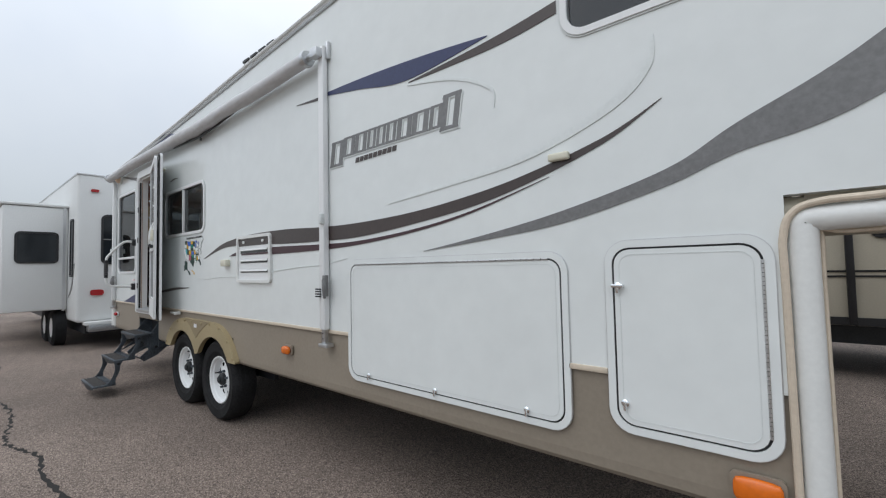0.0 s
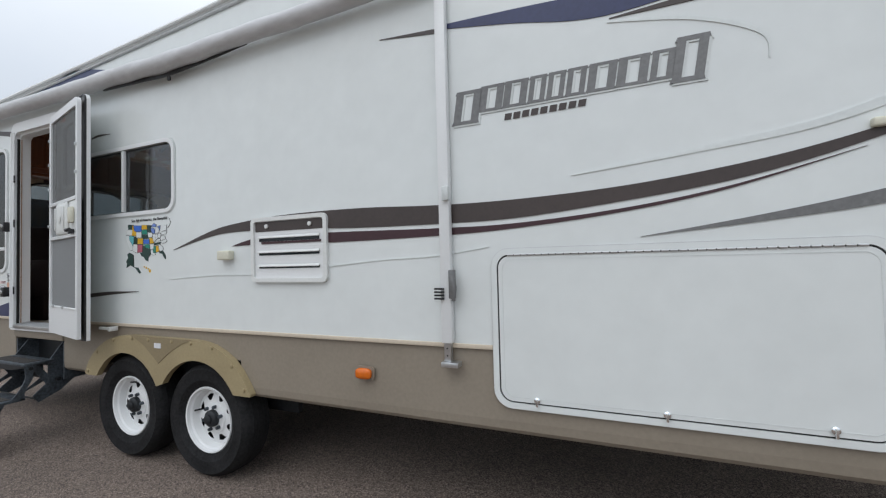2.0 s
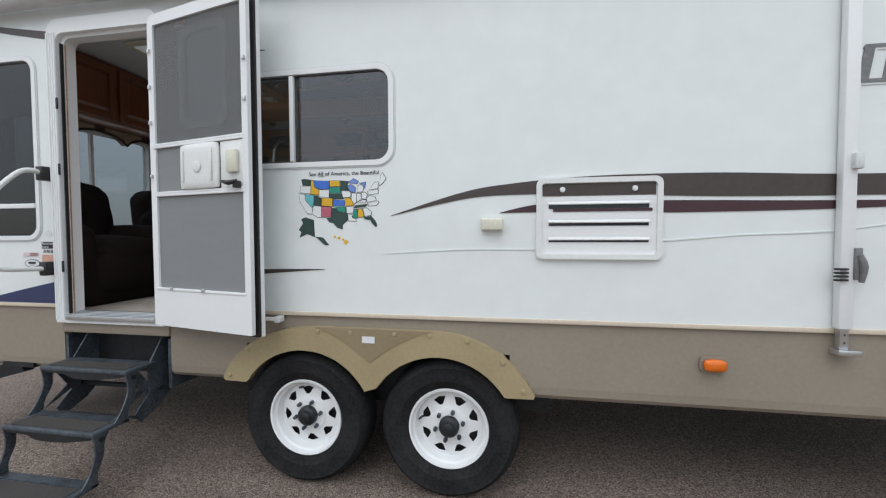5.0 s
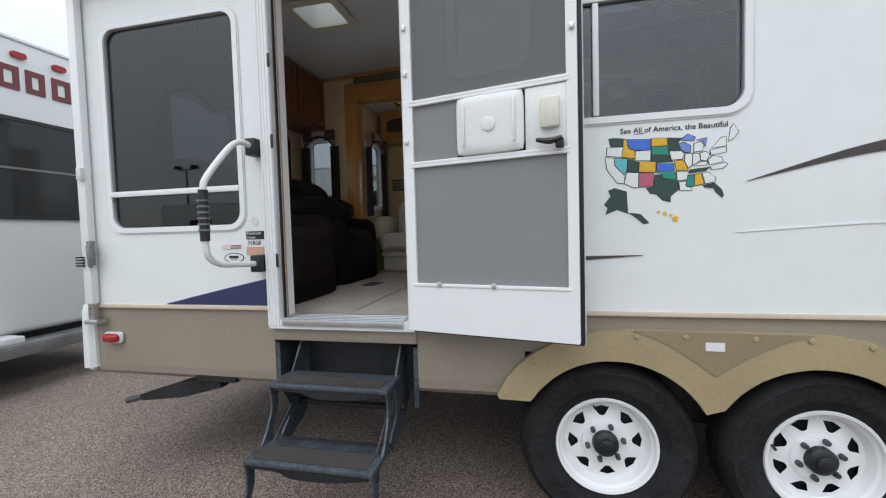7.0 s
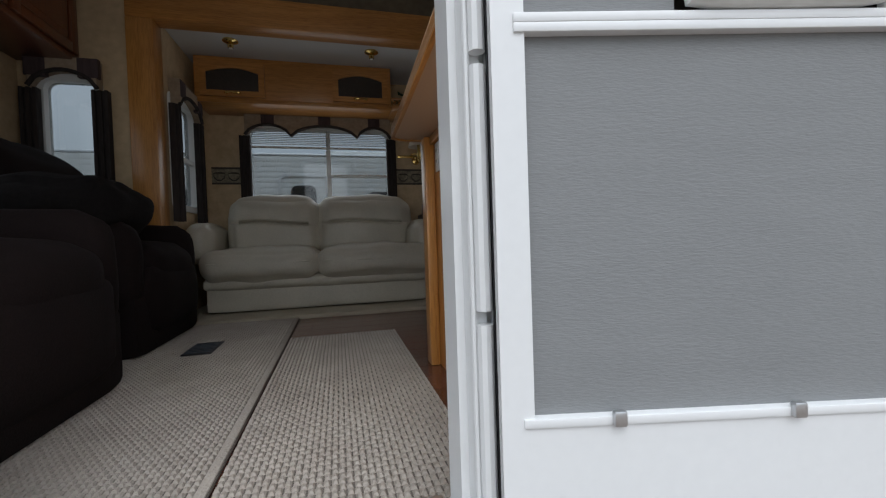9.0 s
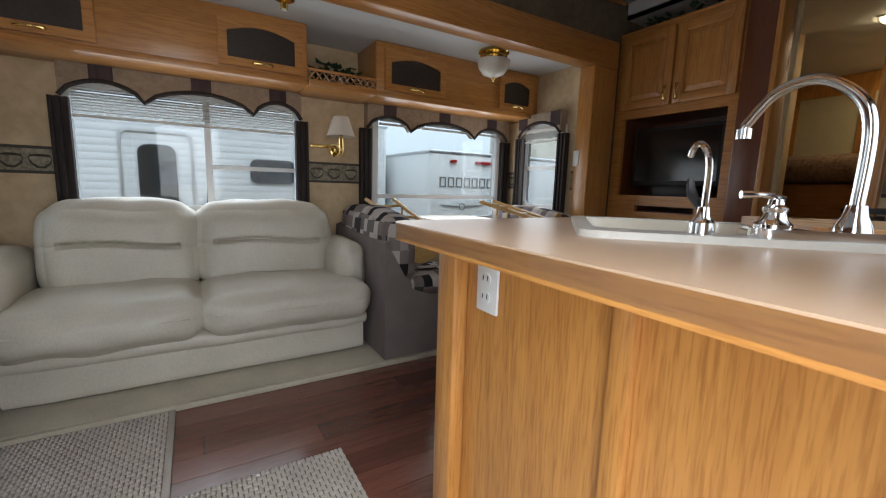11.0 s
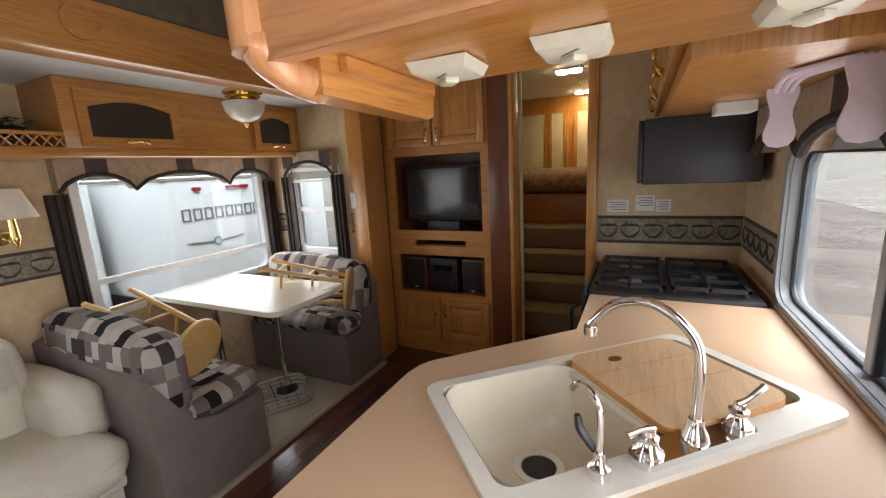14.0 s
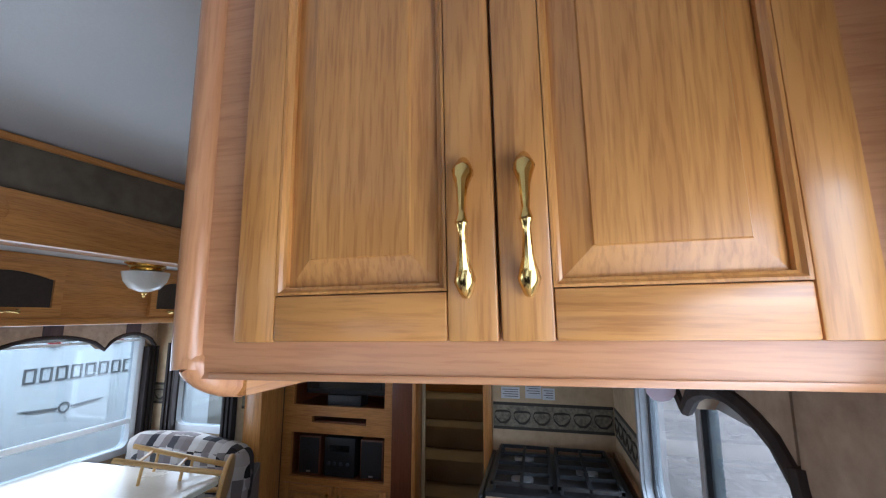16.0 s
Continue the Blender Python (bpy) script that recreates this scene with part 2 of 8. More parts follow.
PALE_VINYL = mat("pale_grey_decal", (0.66, 0.69, 0.68), 0.4, var=0.05)
GHOST_VINYL = mat("faint_decal", (0.715, 0.75, 0.74), 0.35, var=0.03)
RUBBER = mat("tyre_rubber", (0.022, 0.022, 0.023), 0.75, var=0.25, scale=6, bump=0.3)
BLACK = mat("black_plastic", (0.018, 0.018, 0.02), 0.45, var=0.2)
DARK_METAL = mat("worn_black_steel", (0.03, 0.034, 0.04), 0.5, 0.3, var=0.3, scale=9, col2=(0.10, 0.12, 0.14))
BLACK_STEEL = mat("black_steel", (0.02, 0.022, 0.025), 0.5, 0.2, var=0.3, scale=6)
GRIP = mat("step_grit", (0.05, 0.045, 0.042), 0.9, var=0.2, fine=300, bump=0.6)
ALU = mat("aluminium", (0.62, 0.63, 0.64), 0.32, 0.9, var=0.05, scale=9)
ALU_DULL = mat("dull_aluminium", (0.40, 0.42, 0.44), 0.5, 0.25, var=0.06, scale=9)
CHROME = mat("chrome", (0.85, 0.86, 0.87), 0.08, 1.0, var=0.01)
COPPER_EDGE = mat("rubbed_copper_edge", (0.42, 0.27, 0.18), 0.5, var=0.2, scale=12)
BRASS = mat("brass", (0.78, 0.56, 0.2), 0.16, 1.0, var=0.05)
AMBER = mat("amber_lens", (0.75, 0.16, 0.01), 0.25, var=0.06)
RED_LENS = mat("red_lens", (0.36, 0.012, 0.015), 0.25, var=0.06)
SCREEN = mat("insect_screen", (0.228, 0.235, 0.238), 0.8, var=0.03, scale=30, fine=420, bump=0.25, stretch=(0.2, 0.2, 1))
PLASTIC_WHITE = mat("white_plastic", (0.74, 0.75, 0.73), 0.4, var=0.03)
PLASTIC_CREAM = mat("cream_plastic", (0.68, 0.66, 0.54), 0.4, var=0.04)
ASPHALT = gravelly("asphalt", [(0.05, 0.036, 0.03), (0.145, 0.112, 0.093), (0.215, 0.168, 0.138), (0.275, 0.216, 0.178), (0.42, 0.34, 0.285)], 165)
CRACK = mat("tar_crack", (0.02, 0.018, 0.016), 0.9)
CONCRETE = mat("pale_lot", (0.40, 0.35, 0.28), 0.95, var=0.1, scale=0.3)
OAK_Z = oak("oak_upright", (0.60, 0.280, 0.070), (0.34, 0.128, 0.028), "z")
OAK_X = oak("oak_along", (0.59, 0.272, 0.069), (0.34, 0.126, 0.028), "x")
OAK_Y = oak("oak_across", (0.59, 0.272, 0.069), (0.34, 0.126, 0.028), "y")
OAK_PINK = oak("oak_edge", (0.58, 0.285, 0.125), (0.42, 0.175, 0.07), "y")
OAK_PINK_Z = oak("oak_edge_upright", (0.58, 0.285, 0.125), (0.42, 0.175, 0.07), "z")
CHERRY = oak("cherry_panel", (0.17, 0.05, 0.016), (0.11, 0.028, 0.01), "z")
PINE = oak("pine", (0.66, 0.42, 0.15), (0.52, 0.30, 0.09), "x", 0.4)
BOARD = oak("cutting_board", (0.66, 0.45, 0.26), (0.55, 0.34, 0.18), "x", 0.6, 0.0)
WALLPAPER = mat("wallpaper_tan", (0.66, 0.51, 0.32), 0.7, var=0.12, scale=5, fine=22, col2=(0.50, 0.37, 0.22))
SUEDE = mat("wallpaper_grey_brown", (0.17, 0.14, 0.095), 0.8, var=0.15, scale=5, fine=18, col2=(0.105, 0.085, 0.06))
BORDER = mat("border_leaf", (0.36, 0.32, 0.23), 0.7, var=0.3, scale=26, fine=60, col2=(0.12, 0.105, 0.08))
BORDER_EDGE = mat("border_edge", (0.06, 0.052, 0.042), 0.7)
CEILING = mat("ceiling_panel", (0.68, 0.69, 0.69), 0.7, var=0.02, fine=150, bump=0.3)
CARPET = mat("cream_carpet", (0.48, 0.43, 0.33), 0.98, var=0.1, scale=4, fine=220, bump=1.0)
CARPET_TAN = mat("tan_stair_carpet", (0.30, 0.23, 0.14), 0.98, var=0.12, scale=5, fine=200, bump=1.0)
LEATHER = mat("cream_leather", (0.57, 0.53, 0.44), 0.40, var=0.06, scale=5, fine=130, bump=0.25)
DARK_SUEDE = mat("dark_brown_microfibre", (0.014, 0.009, 0.0088), 0.85, var=0.2, scale=5, fine=200, bump=0.3)
BLACK_CLOTH = mat("black_cloth", (0.012, 0.01, 0.01), 0.9, var=0.2, scale=6)
TAUPE = mat("taupe_fabric", (0.195, 0.163, 0.150), 0.92, var=0.08, scale=8, fine=260, bump=0.5)
PATCH = checks("patchwork_fabric", [(0.05, 0.045, 0.045), (0.16, 0.13, 0.12), (0.38, 0.34, 0.30), (0.15, 0.13, 0.12), (0.42, 0.38, 0.34), (0.19, 0.16, 0.15), (0.018, 0.016, 0.018), (0.30, 0.26, 0.24), (0.46, 0.42, 0.38)], 0.052)
DRAPE = mat("charcoal_drape", (0.048, 0.040, 0.038), 0.9, var=0.2, scale=12, stretch=(1, 1, 0.2))
VALANCE = mat("valance_tan", (0.40, 0.31, 0.22), 0.75, var=0.1, scale=14, fine=45, bump=0.7, col2=(0.27, 0.20, 0.14))
VALANCE_BAND = mat("valance_band", (0.075, 0.05, 0.052), 0.9, var=0.2, scale=40, stretch=(1, 1, 0.1))
BLIND = mat("blind_slat", (0.72, 0.72, 0.69), 0.5, var=0.02)
LAMINATE = mat("laminate_tan", (0.56, 0.385, 0.25), 0.34, var=0.015, scale=5, fine=70)
TABLE_TOP = mat("table_laminate", (0.62, 0.55, 0.44), 0.25, var=0.04, scale=4)
SINK = mat("sink_acrylic", (0.74, 0.68, 0.55), 0.2, var=0.02, coat=0.4)
SINK_RIM = mat("sink_rim_white", (0.68, 0.66, 0.60), 0.3, var=0.03)
TV_BLACK = mat("tv_black", (0.008, 0.008, 0.009), 0.12, var=0.1)
SPEAKER = mat("speaker_cloth", (0.02, 0.016, 0.016), 0.8, var=0.2, fine=300)
PAPER = mat("paper", (0.72, 0.72, 0.74), 0.7, var=0.02)
LILAC = mat("pale_lilac_foam", (0.68, 0.58, 0.66), 0.7, var=0.05, scale=12)
SHADE = mat("lamp_shade", (0.70, 0.66, 0.58), 0.8, var=0.03)
FROST = mat("frosted_glass", (0.72, 0.70, 0.63), 0.25, var=0.04)
LEAF = mat("fake_leaf", (0.045, 0.085, 0.035), 0.5, var=0.3, scale=30)
FLORAL = mat("floral_bedspread", (0.36, 0.24, 0.15), 0.9, var=0.3, scale=18, col2=(0.15, 0.08, 0.045))
GLOW = mat("lit_lens", (1.0, 0.80, 0.45), 0.4, emit=5.0)
RUG = mat("woven_rug", (0.45, 0.41, 0.36), 0.97, var=0.2, scale=8, fine=140, bump=1.0, col2=(0.36, 0.32, 0.28))
RUG_DARK = mat("woven_rug_dark", (0.17, 0.15, 0.13), 0.97, var=0.2, scale=8, fine=140, bump=1.0, col2=(0.13, 0.11, 0.095))
TINTED = glass("tinted_glass", (0.94, 0.98, 1.0), 0.40, gloss=0.10)
DARK_TINT = glass("dark_tinted_glass", (0.9, 0.97, 1.0), 0.09, gloss=0.085)
CLEAR = glass("window_glass", (0.93, 0.98, 1.0), 0.33)
SMOKED = mat("smoked_panel", (0.045, 0.036, 0.03), 0.35, var=0.15)
MIRROR = mat("mirror", (0.86, 0.84, 0.78), 0.03, 1.0, var=0.0)
# pocket door colour, and the reflection painted on the wardrobe mirrors
YELLOW_GLOW = mat("pale_yellow_door_and_reflection", (0.62, 0.55, 0.36), 0.5, var=0.04)
OFF_WHITE = mat("off_white_siding", (0.70, 0.71, 0.70), 0.4, var=0.04, scale=1)
BEIGE_SIDE = mat("beige_siding", (0.50, 0.46, 0.37), 0.45, var=0.04, scale=1)
DARK_GLASS = mat("dark_window", (0.018, 0.022, 0.026), 0.06, var=0.1)
UPPER_SCREEN = mesh_cloth("open_insect_screen", (0.21, 0.215, 0.215), 0.5)
HAZE_PANE = mat("dim_door_pane", (0.17, 0.185, 0.21), 0.12, var=0.1, scale=3)
GRASS = mat("dry_grass", (0.16, 0.17, 0.07), 0.95, var=0.2, scale=0.4)
RED_LETTER = mat("dark_red_lettering", (0.16, 0.03, 0.03), 0.4)
LOT = gravelly("pale_lot_gravel", [(0.16, 0.135, 0.11), (0.235, 0.20, 0.165), (0.28, 0.245, 0.20), (0.34, 0.30, 0.25)], 60)
DIAMOND = mat("diamond_plate", (0.34, 0.35, 0.36), 0.35, 0.8, var=0.2, fine=60, bump=0.6)
# dull cloth and worn rubber hardly shine
for m in (DARK_SUEDE, BLACK_CLOTH, DRAPE, TAUPE, PATCH, RUBBER):
    m.node_tree.nodes["Principled BSDF"].inputs["Specular IOR Level"].default_value = 0.15


# ---- building helpers ----
def part(name, bm, material, parent=None, label="", smooth=35):
    me = bpy.data.meshes.new(name)
    bmesh.ops.recalc_face_normals(bm, faces=bm.faces)
    for f in bm.faces:
        f.smooth = True
    bm.to_mesh(me)
    bm.free()
    me.set_sharp_from_angle(angle=radians(smooth))
    me.materials.append(material)
    ob = new(name, me)
    if parent:
        ob.parent = parent
    if label:
        ob["label"] = label
    return ob


def thing(name, label, category, at=(0, 0, 0), group="", kind="", rz=0):
    ob = new(name)
    ob.empty_display_size = 0.1
    ob.matrix_basis = pose(*at, 0, 0, rz)
    return tagged(ob, label, category, group, kind)


def box(bm, x0, x1, y0, y1, z0, z1, bevel=0.0, seg=2):
    vs = [bm.verts.new(p) for p in ((x0, y0, z0), (x1, y0, z0), (x1, y1, z0), (x0, y1, z0), (x0, y0, z1), (x1, y0, z1), (x1, y1, z1), (x0, y1, z1))]
    fs = [bm.faces.new([vs[i] for i in q]) for q in ((0, 3, 2, 1), (4, 5, 6, 7), (0, 1, 5, 4), (1, 2, 6, 5), (2, 3, 7, 6), (3, 0, 4, 7))]
    if bevel:
        es = list({e for f in fs for e in f.edges})
        bmesh.ops.bevel(bm, geom=es, offset=bevel, segments=seg, affect="EDGES", profile=0.5)
    return bm


def B(*a, bevel=0.0, seg=2):
    return box(bmesh.new(), *a, bevel=bevel, seg=seg)


def P3(axis, p, d):
    u, v = p
    return {"x": (d, u, v), "y": (u, d, v), "z": (u, v, d)}[axis]


def prism(bm, pts, axis, a, b):
    lo = [bm.verts.new(P3(axis, p, a)) for p in pts]
    hi = [bm.verts.new(P3(axis, p, b)) for p in pts]
    bm.faces.new(lo)
    bm.faces.new(hi)
    n = len(pts)
    for i in range(n):
        bm.faces.new((lo[i], lo[(i + 1) % n], hi[(i + 1) % n], hi[i]))
    return bm


def ring(bm, outer, inner, axis, a, b):
    n = len(outer)
    q = [[bm.verts.new(P3(axis, p, d)) for p in pts] for pts, d in ((outer, a), (inner, a), (inner, b), (outer, b))]
    for k in range(4):
        for i in range(n):
            j = (i + 1) % n
            bm.faces.new((q[k][i], q[k][j], q[(k + 1) % 4][j], q[(k + 1) % 4][i]))
    return bm


def rrect(u0, u1, v0, v1, r, n=6, low=None):
    pts, q = [], r if low is None else low
    for cu, cv, a0, r in ((u1 - r, v1 - r, 0, r), (u0 + r, v1 - r, 90, r), (u0 + q, v0 + q, 180, q), (u1 - q, v0 + q, 270, q)):
        for i in range(n + 1):
            a = radians(a0 + 90 * i / n)
            pts.append((cu + r * math.cos(a), cv + r * math.sin(a)))
    return pts


def cyl(bm, p0, p1, r0, r1=None, seg=16):
    p0, p1 = Vector(p0), Vector(p1)
    r1 = r0 if r1 is None else r1
    d = (p1 - p0).normalized()
    u = d.orthogonal().normalized()
    v = d.cross(u)
    lo, hi = [], []
    for i in range(seg):
        a = 2 * math.pi * i / seg
        w = u * math.cos(a) + v * math.sin(a)
        lo.append(bm.verts.new(p0 + w * r0))
        hi.append(bm.verts.new(p1 + w * r1))
    bm.faces.new(lo)
    bm.faces.new(hi)
    for i in range(seg):
        j = (i + 1) % seg
        bm.faces.new((lo[i], lo[j], hi[j], hi[i]))
    return bm


def tube(bm, pts, r, seg=10, smooth=4):
    """A round bar along a smooth line through pts; r may be one radius or one for each point."""
    pts = [Vector(p) for p in pts]
    rs = list(r) if isinstance(r, (list, tuple)) else [r] * len(pts)
    line, rad = [], []
    for i in range(len(pts) - 1):
        a, b, c, d = pts[max(0, i - 1)], pts[i], pts[i + 1], pts[min(len(pts) - 1, i + 2)]
        for k in range(smooth):
            t = k / smooth
            line.append(0.5 * ((2 * b) + (c - a) * t + (2 * a - 5 * b + 4 * c - d) * t * t + (3 * b - a - 3 * c + d) * t ** 3))
            rad.append(rs[i] + (rs[i + 1] - rs[i]) * t)
    line.append(pts[-1])
    rad.append(rs[-1])
    prev, u = None, None
    for i, p in enumerate(line):
        d = (line[min(i + 1, len(line) - 1)] - line[max(i - 1, 0)]).normalized()
        u = d.orthogonal().normalized() if u is None else (u - d * u.dot(d)).normalized()
        v = d.cross(u)
        cur = [bm.verts.new(p + (u * math.cos(2 * math.pi * k / seg) + v * math.sin(2 * math.pi * k / seg)) * rad[i]) for k in range(seg)]
        if prev:
            for k in range(seg):
                bm.faces.new((prev[k], prev[(k + 1) % seg], cur[(k + 1) % seg], cur[k]))
        else:
            bm.faces.new(cur)
        prev = cur
    bm.faces.new(prev)
    return bm


def lathe(bm, prof, centre, axis="z", seg=24, cap=True):
    """A turned shape: prof is (radius, along)."""
    c = Vector(centre)
    rings = []
    for r, h in prof:
        row = []
        for k in range(seg):
            a = 2 * math.pi * k / seg
            q = {"z": (r * math.cos(a), r * math.sin(a), h), "y": (r * math.cos(a), h, r * math.sin(a)), "x": (h, r * math.cos(a), r * math.sin(a))}[axis]
            row.append(bm.verts.new(c + Vector(q)))
        rings.append(row)
    for a, b in zip(rings, rings[1:]):
        for k in range(seg):
            bm.faces.new((a[k], a[(k + 1) % seg], b[(k + 1) % seg], b[k]))
    if cap:
        bm.faces.new(rings[0])
        bm.faces.new(rings[-1])
    return bm


def pad(bm, x0, x1, y0, y1, z0, z1, r=0.05, bulge=0.02, n=9, wrinkle=0.0):
    """A stuffed block: rounded edges, faces that swell a little, small folds."""
    c = Vector(((x0 + x1) / 2, (y0 + y1) / 2, (z0 + z1) / 2))
    h = Vector(((x1 - x0) / 2, (y1 - y0) / 2, (z1 - z0) / 2))
    r = min(r, *(h * 0.98))
    made = {}

    def vert(i, j, k):
        if (i, j, k) not in made:
            q = Vector((2 * i / n - 1, 2 * j / n - 1, 2 * k / n - 1))
            p = Vector((q.x * h.x, q.y * h.y, q.z * h.z))
            core = Vector([max(-h[m] + r, min(h[m] - r, p[m])) for m in range(3)])
            d = p - core
            p = core + d.normalized() * r if d.length > 1e-6 else p
            for m in range(3):
                if abs(q[m]) > 0.999:
                    s = 1.0
                    for o in range(3):
                        if o != m:
                            s *= 1 - q[o] * q[o]
                    p[m] += math.copysign(bulge * s, q[m])
            p = p + c
            if wrinkle:
                p = p + noise.noise_vector(p * 7) * wrinkle
            made[(i, j, k)] = bm.verts.new(p)
        return made[(i, j, k)]

    for a in range(n):
        for b in range(n):
            for e in (0, n):
                bm.faces.new((vert(a, b, e), vert(a + 1, b, e), vert(a + 1, b + 1, e), vert(a, b + 1, e)))
                bm.faces.new((vert(a, e, b), vert(a + 1, e, b), vert(a + 1, e, b + 1), vert(a, e, b + 1)))
                bm.faces.new((vert(e, a, b), vert(e, a + 1, b), vert(e, a + 1, b + 1), vert(e, a, b + 1)))
    return bm


def PAD(*a, **k):
    return pad(bmesh.new(), *a, **k)


def holed(axis, a, b, u0, u1, v0, v1, holes):
    """A slab with rectangular openings (u0, u1, v0, v1) through it."""
    bm = bmesh.new()
    us = sorted({u0, u1, *[h[0] for h in holes], *[h[1] for h in holes]})
    vs = sorted({v0, v1, *[h[2] for h in holes], *[h[3] for h in holes]})
    us, vs = [u for u in us if u0 <= u <= u1], [v for v in vs if v0 <= v <= v1]

    def solid(i, j):
        if not (0 <= i < len(us) - 1 and 0 <= j < len(vs) - 1):
            return False
        cu, cv = (us[i] + us[i + 1]) / 2, (vs[j] + vs[j + 1]) / 2
        return not any(h[0] < cu < h[1] and h[2] < cv < h[3] for h in holes)

    vert = {}

    def V(i, j, d):
        if (i, j, d) not in vert:
            vert[(i, j, d)] = bm.verts.new(P3(axis, (us[i], vs[j]), (a, b)[d]))
        return vert[(i, j, d)]

    for i in range(len(us) - 1):
        for j in range(len(vs) - 1):
            if solid(i, j):
                for d in (0, 1):
                    bm.faces.new((V(i, j, d), V(i + 1, j, d), V(i + 1, j + 1, d), V(i, j + 1, d)))
                for di, dj, p, q in ((-1, 0, (i, j), (i, j + 1)), (1, 0, (i + 1, j), (i + 1, j + 1)), (0, -1, (i, j), (i + 1, j)), (0, 1, (i, j + 1), (i + 1, j + 1))):
                    if not solid(i + di, j + dj):
                        bm.faces.new((V(*p, 0), V(*q, 0), V(*q, 1), V(*p, 1)))
    return bm


def structure(ob, label, category):
    return tagged(ob, label, category, "", "structure")


def spline(pts, n=8):
    pts = [Vector((*p, 0)) for p in pts]
    out = []
    for i in range(len(pts) - 1):
        a, b, c, d = pts[max(0, i - 1)], pts[i], pts[i + 1], pts[min(len(pts) - 1, i + 2)]
        for k in range(n):
            t = k / n
            q = 0.5 * ((2 * b) + (c - a) * t + (2 * a - 5 * b + 4 * c - d) * t * t + (3 * b - a - 3 * c + d) * t ** 3)
            out.append((q.x, q.y))
    out.append((pts[-1].x, pts[-1].y))
    return out


def band(bm, top, bottom, axis, a, b, n=8):
    """A curved stripe between two smooth lines."""
    t, w = spline(top, n), spline(bottom, n)
    for i in range(len(t) - 1):
        q = [t[i], t[i + 1], w[i + 1], w[i]]
        lo = [bm.verts.new(P3(axis, p, a)) for p in q]
        hi = [bm.verts.new(P3(axis, p, b)) for p in q]
        bm.faces.new(hi)
        bm.faces.new(lo)
        bm.faces.new((lo[0], lo[1], hi[1], hi[0]))
        bm.faces.new((lo[2], lo[3], hi[3], hi[2]))
    return bm


def words(name, text, size, material, m, parent=None, depth=0.001, shear=0.0):
    cu = bpy.data.curves.new(name, "FONT")
    cu.body, cu.size, cu.extrude, cu.shear, cu.resolution_u = text, size, depth, shear, 3
    cu.materials.append(material)
    ob = new(name, cu)
    ob.parent = parent
    ob.matrix_basis = m
    return ob


# ---- ground ----
ground = bmesh.new()
prism(ground, [(-900, -900), (900, -900), (900, 900), (-900, 900)], "z", -0.3, 0.0)
structure(part("ground", ground, ASPHALT), "weathered brown-grey asphalt of the sales lot", "ground")

# ---- trailer shell ----
Y0, Y1 = 1.712, 1.765            # door-side wall, outside and inside
F = 0.90                         # floor
REAR, NOSE = -8.0, 1.95
DOOR = (-6.74, -6.04, 0.90, 2.66)
KWIN = (-5.755, -4.63, 1.82, 2.31)
RWIN = (-7.79, -6.95, 1.42, 2.53)
FWIN = (-0.84, 0.15, 2.36, 2.80)



def eaves(x):
    """Height of the roof's edge, which falls towards the rear."""
    return 3.075 + (x + 5.6) * (0.06 if x > -5.6 else 0.048)


def fall(bm, above, lift=0.0):
    """Let the upper edge of a wall or panel follow the roof."""
    for v in bm.verts:
        if v.co.z > above:
            v.co.z = eaves(v.co.x) + lift
    return bm


ws = structure(part("wall_south", fall(holed("y", Y0, Y1, REAR, -0.17, 0.985, 3.2, [DOOR, KWIN, RWIN, FWIN]), 3.1), WHITE), "white fibreglass side wall of the trailer", "wall")
part("wall_lining", fall(holed("y", Y1 - 0.004, Y1 + 0.0006, REAR + 0.06, -4.05, F, 3.09, [DOOR, KWIN, RWIN]), 3.0, 0.05), WALLPAPER, ws, "tan wallpaper lining")
part("overhang_wall", fall(holed("y", Y0, Y1, -0.17, NOSE, 1.60, 3.3, [FWIN]), 3.2), WHITE, ws)
lo = bmesh.new()
box(lo, -4.0, -0.17, Y0 + 0.012, Y1, 0.64, 0.985)
box(lo, -6.02, -5.51, Y0 + 0.012, Y1, 0.64, 0.985)
box(lo, REAR, -6.80, Y0 + 0.012, Y1, 0.64, 0.985)
part("skirt_panel", lo, BEIGE, ws, "beige painted metal skirt below the white wall")
lip = bmesh.new()
for a, b in ((-3.93, -0.17), (-6.02, -5.57), (REAR, -6.80)):
    prism(lip, [(Y0 + 0.012, 0.64), (Y0 + 0.016, 0.60), (Y0 + 0.035, 0.578), (Y0 + 0.14, 0.575), (Y0 + 0.14, 0.64)], "x", a, b)
part("skirt_lip", lip, BEIGE, ws)
part("skirt_over_wheels", B(-5.5098, -4.0002, Y0 + 0.012, Y1, 0.80, 0.985), BEIGE, ws)
tr = bmesh.new()
for a, b in ((REAR, -6.80), (-6.02, -2.325), (-0.875, -0.72)):
    box(tr, a, b, Y0 - 0.008, Y0 + 0.01, 0.973, 0.995, 0.003)
part("trim_strip", tr, CREAM_TRIM, ws, "cream moulding between white wall and beige skirt")
under = B(REAR + 0.05, -0.2, 1.95, 3.9, 0.56, 0.86)
structure(part("chassis", under, BLACK_STEEL), "dark steel underside and frame of the trailer", "chassis")
floor = structure(part("floor", B(REAR, -2.4, Y1, 3.97, 0.87, F - 0.005), BLACK), "dark reddish wood laminate floor", "floor")
rf = bmesh.new()
ARCH = [(Y0 - 0.004, 0.0), (Y0 + 0.012, 0.045), (Y0 + 0.05, 0.075), (2.1, 0.13), (2.60, 0.152), (2.92, 0.164), (3.65, 0.13), (4.0, 0.075), (4.04, 0.045), (4.06, 0.0)]
rows = []
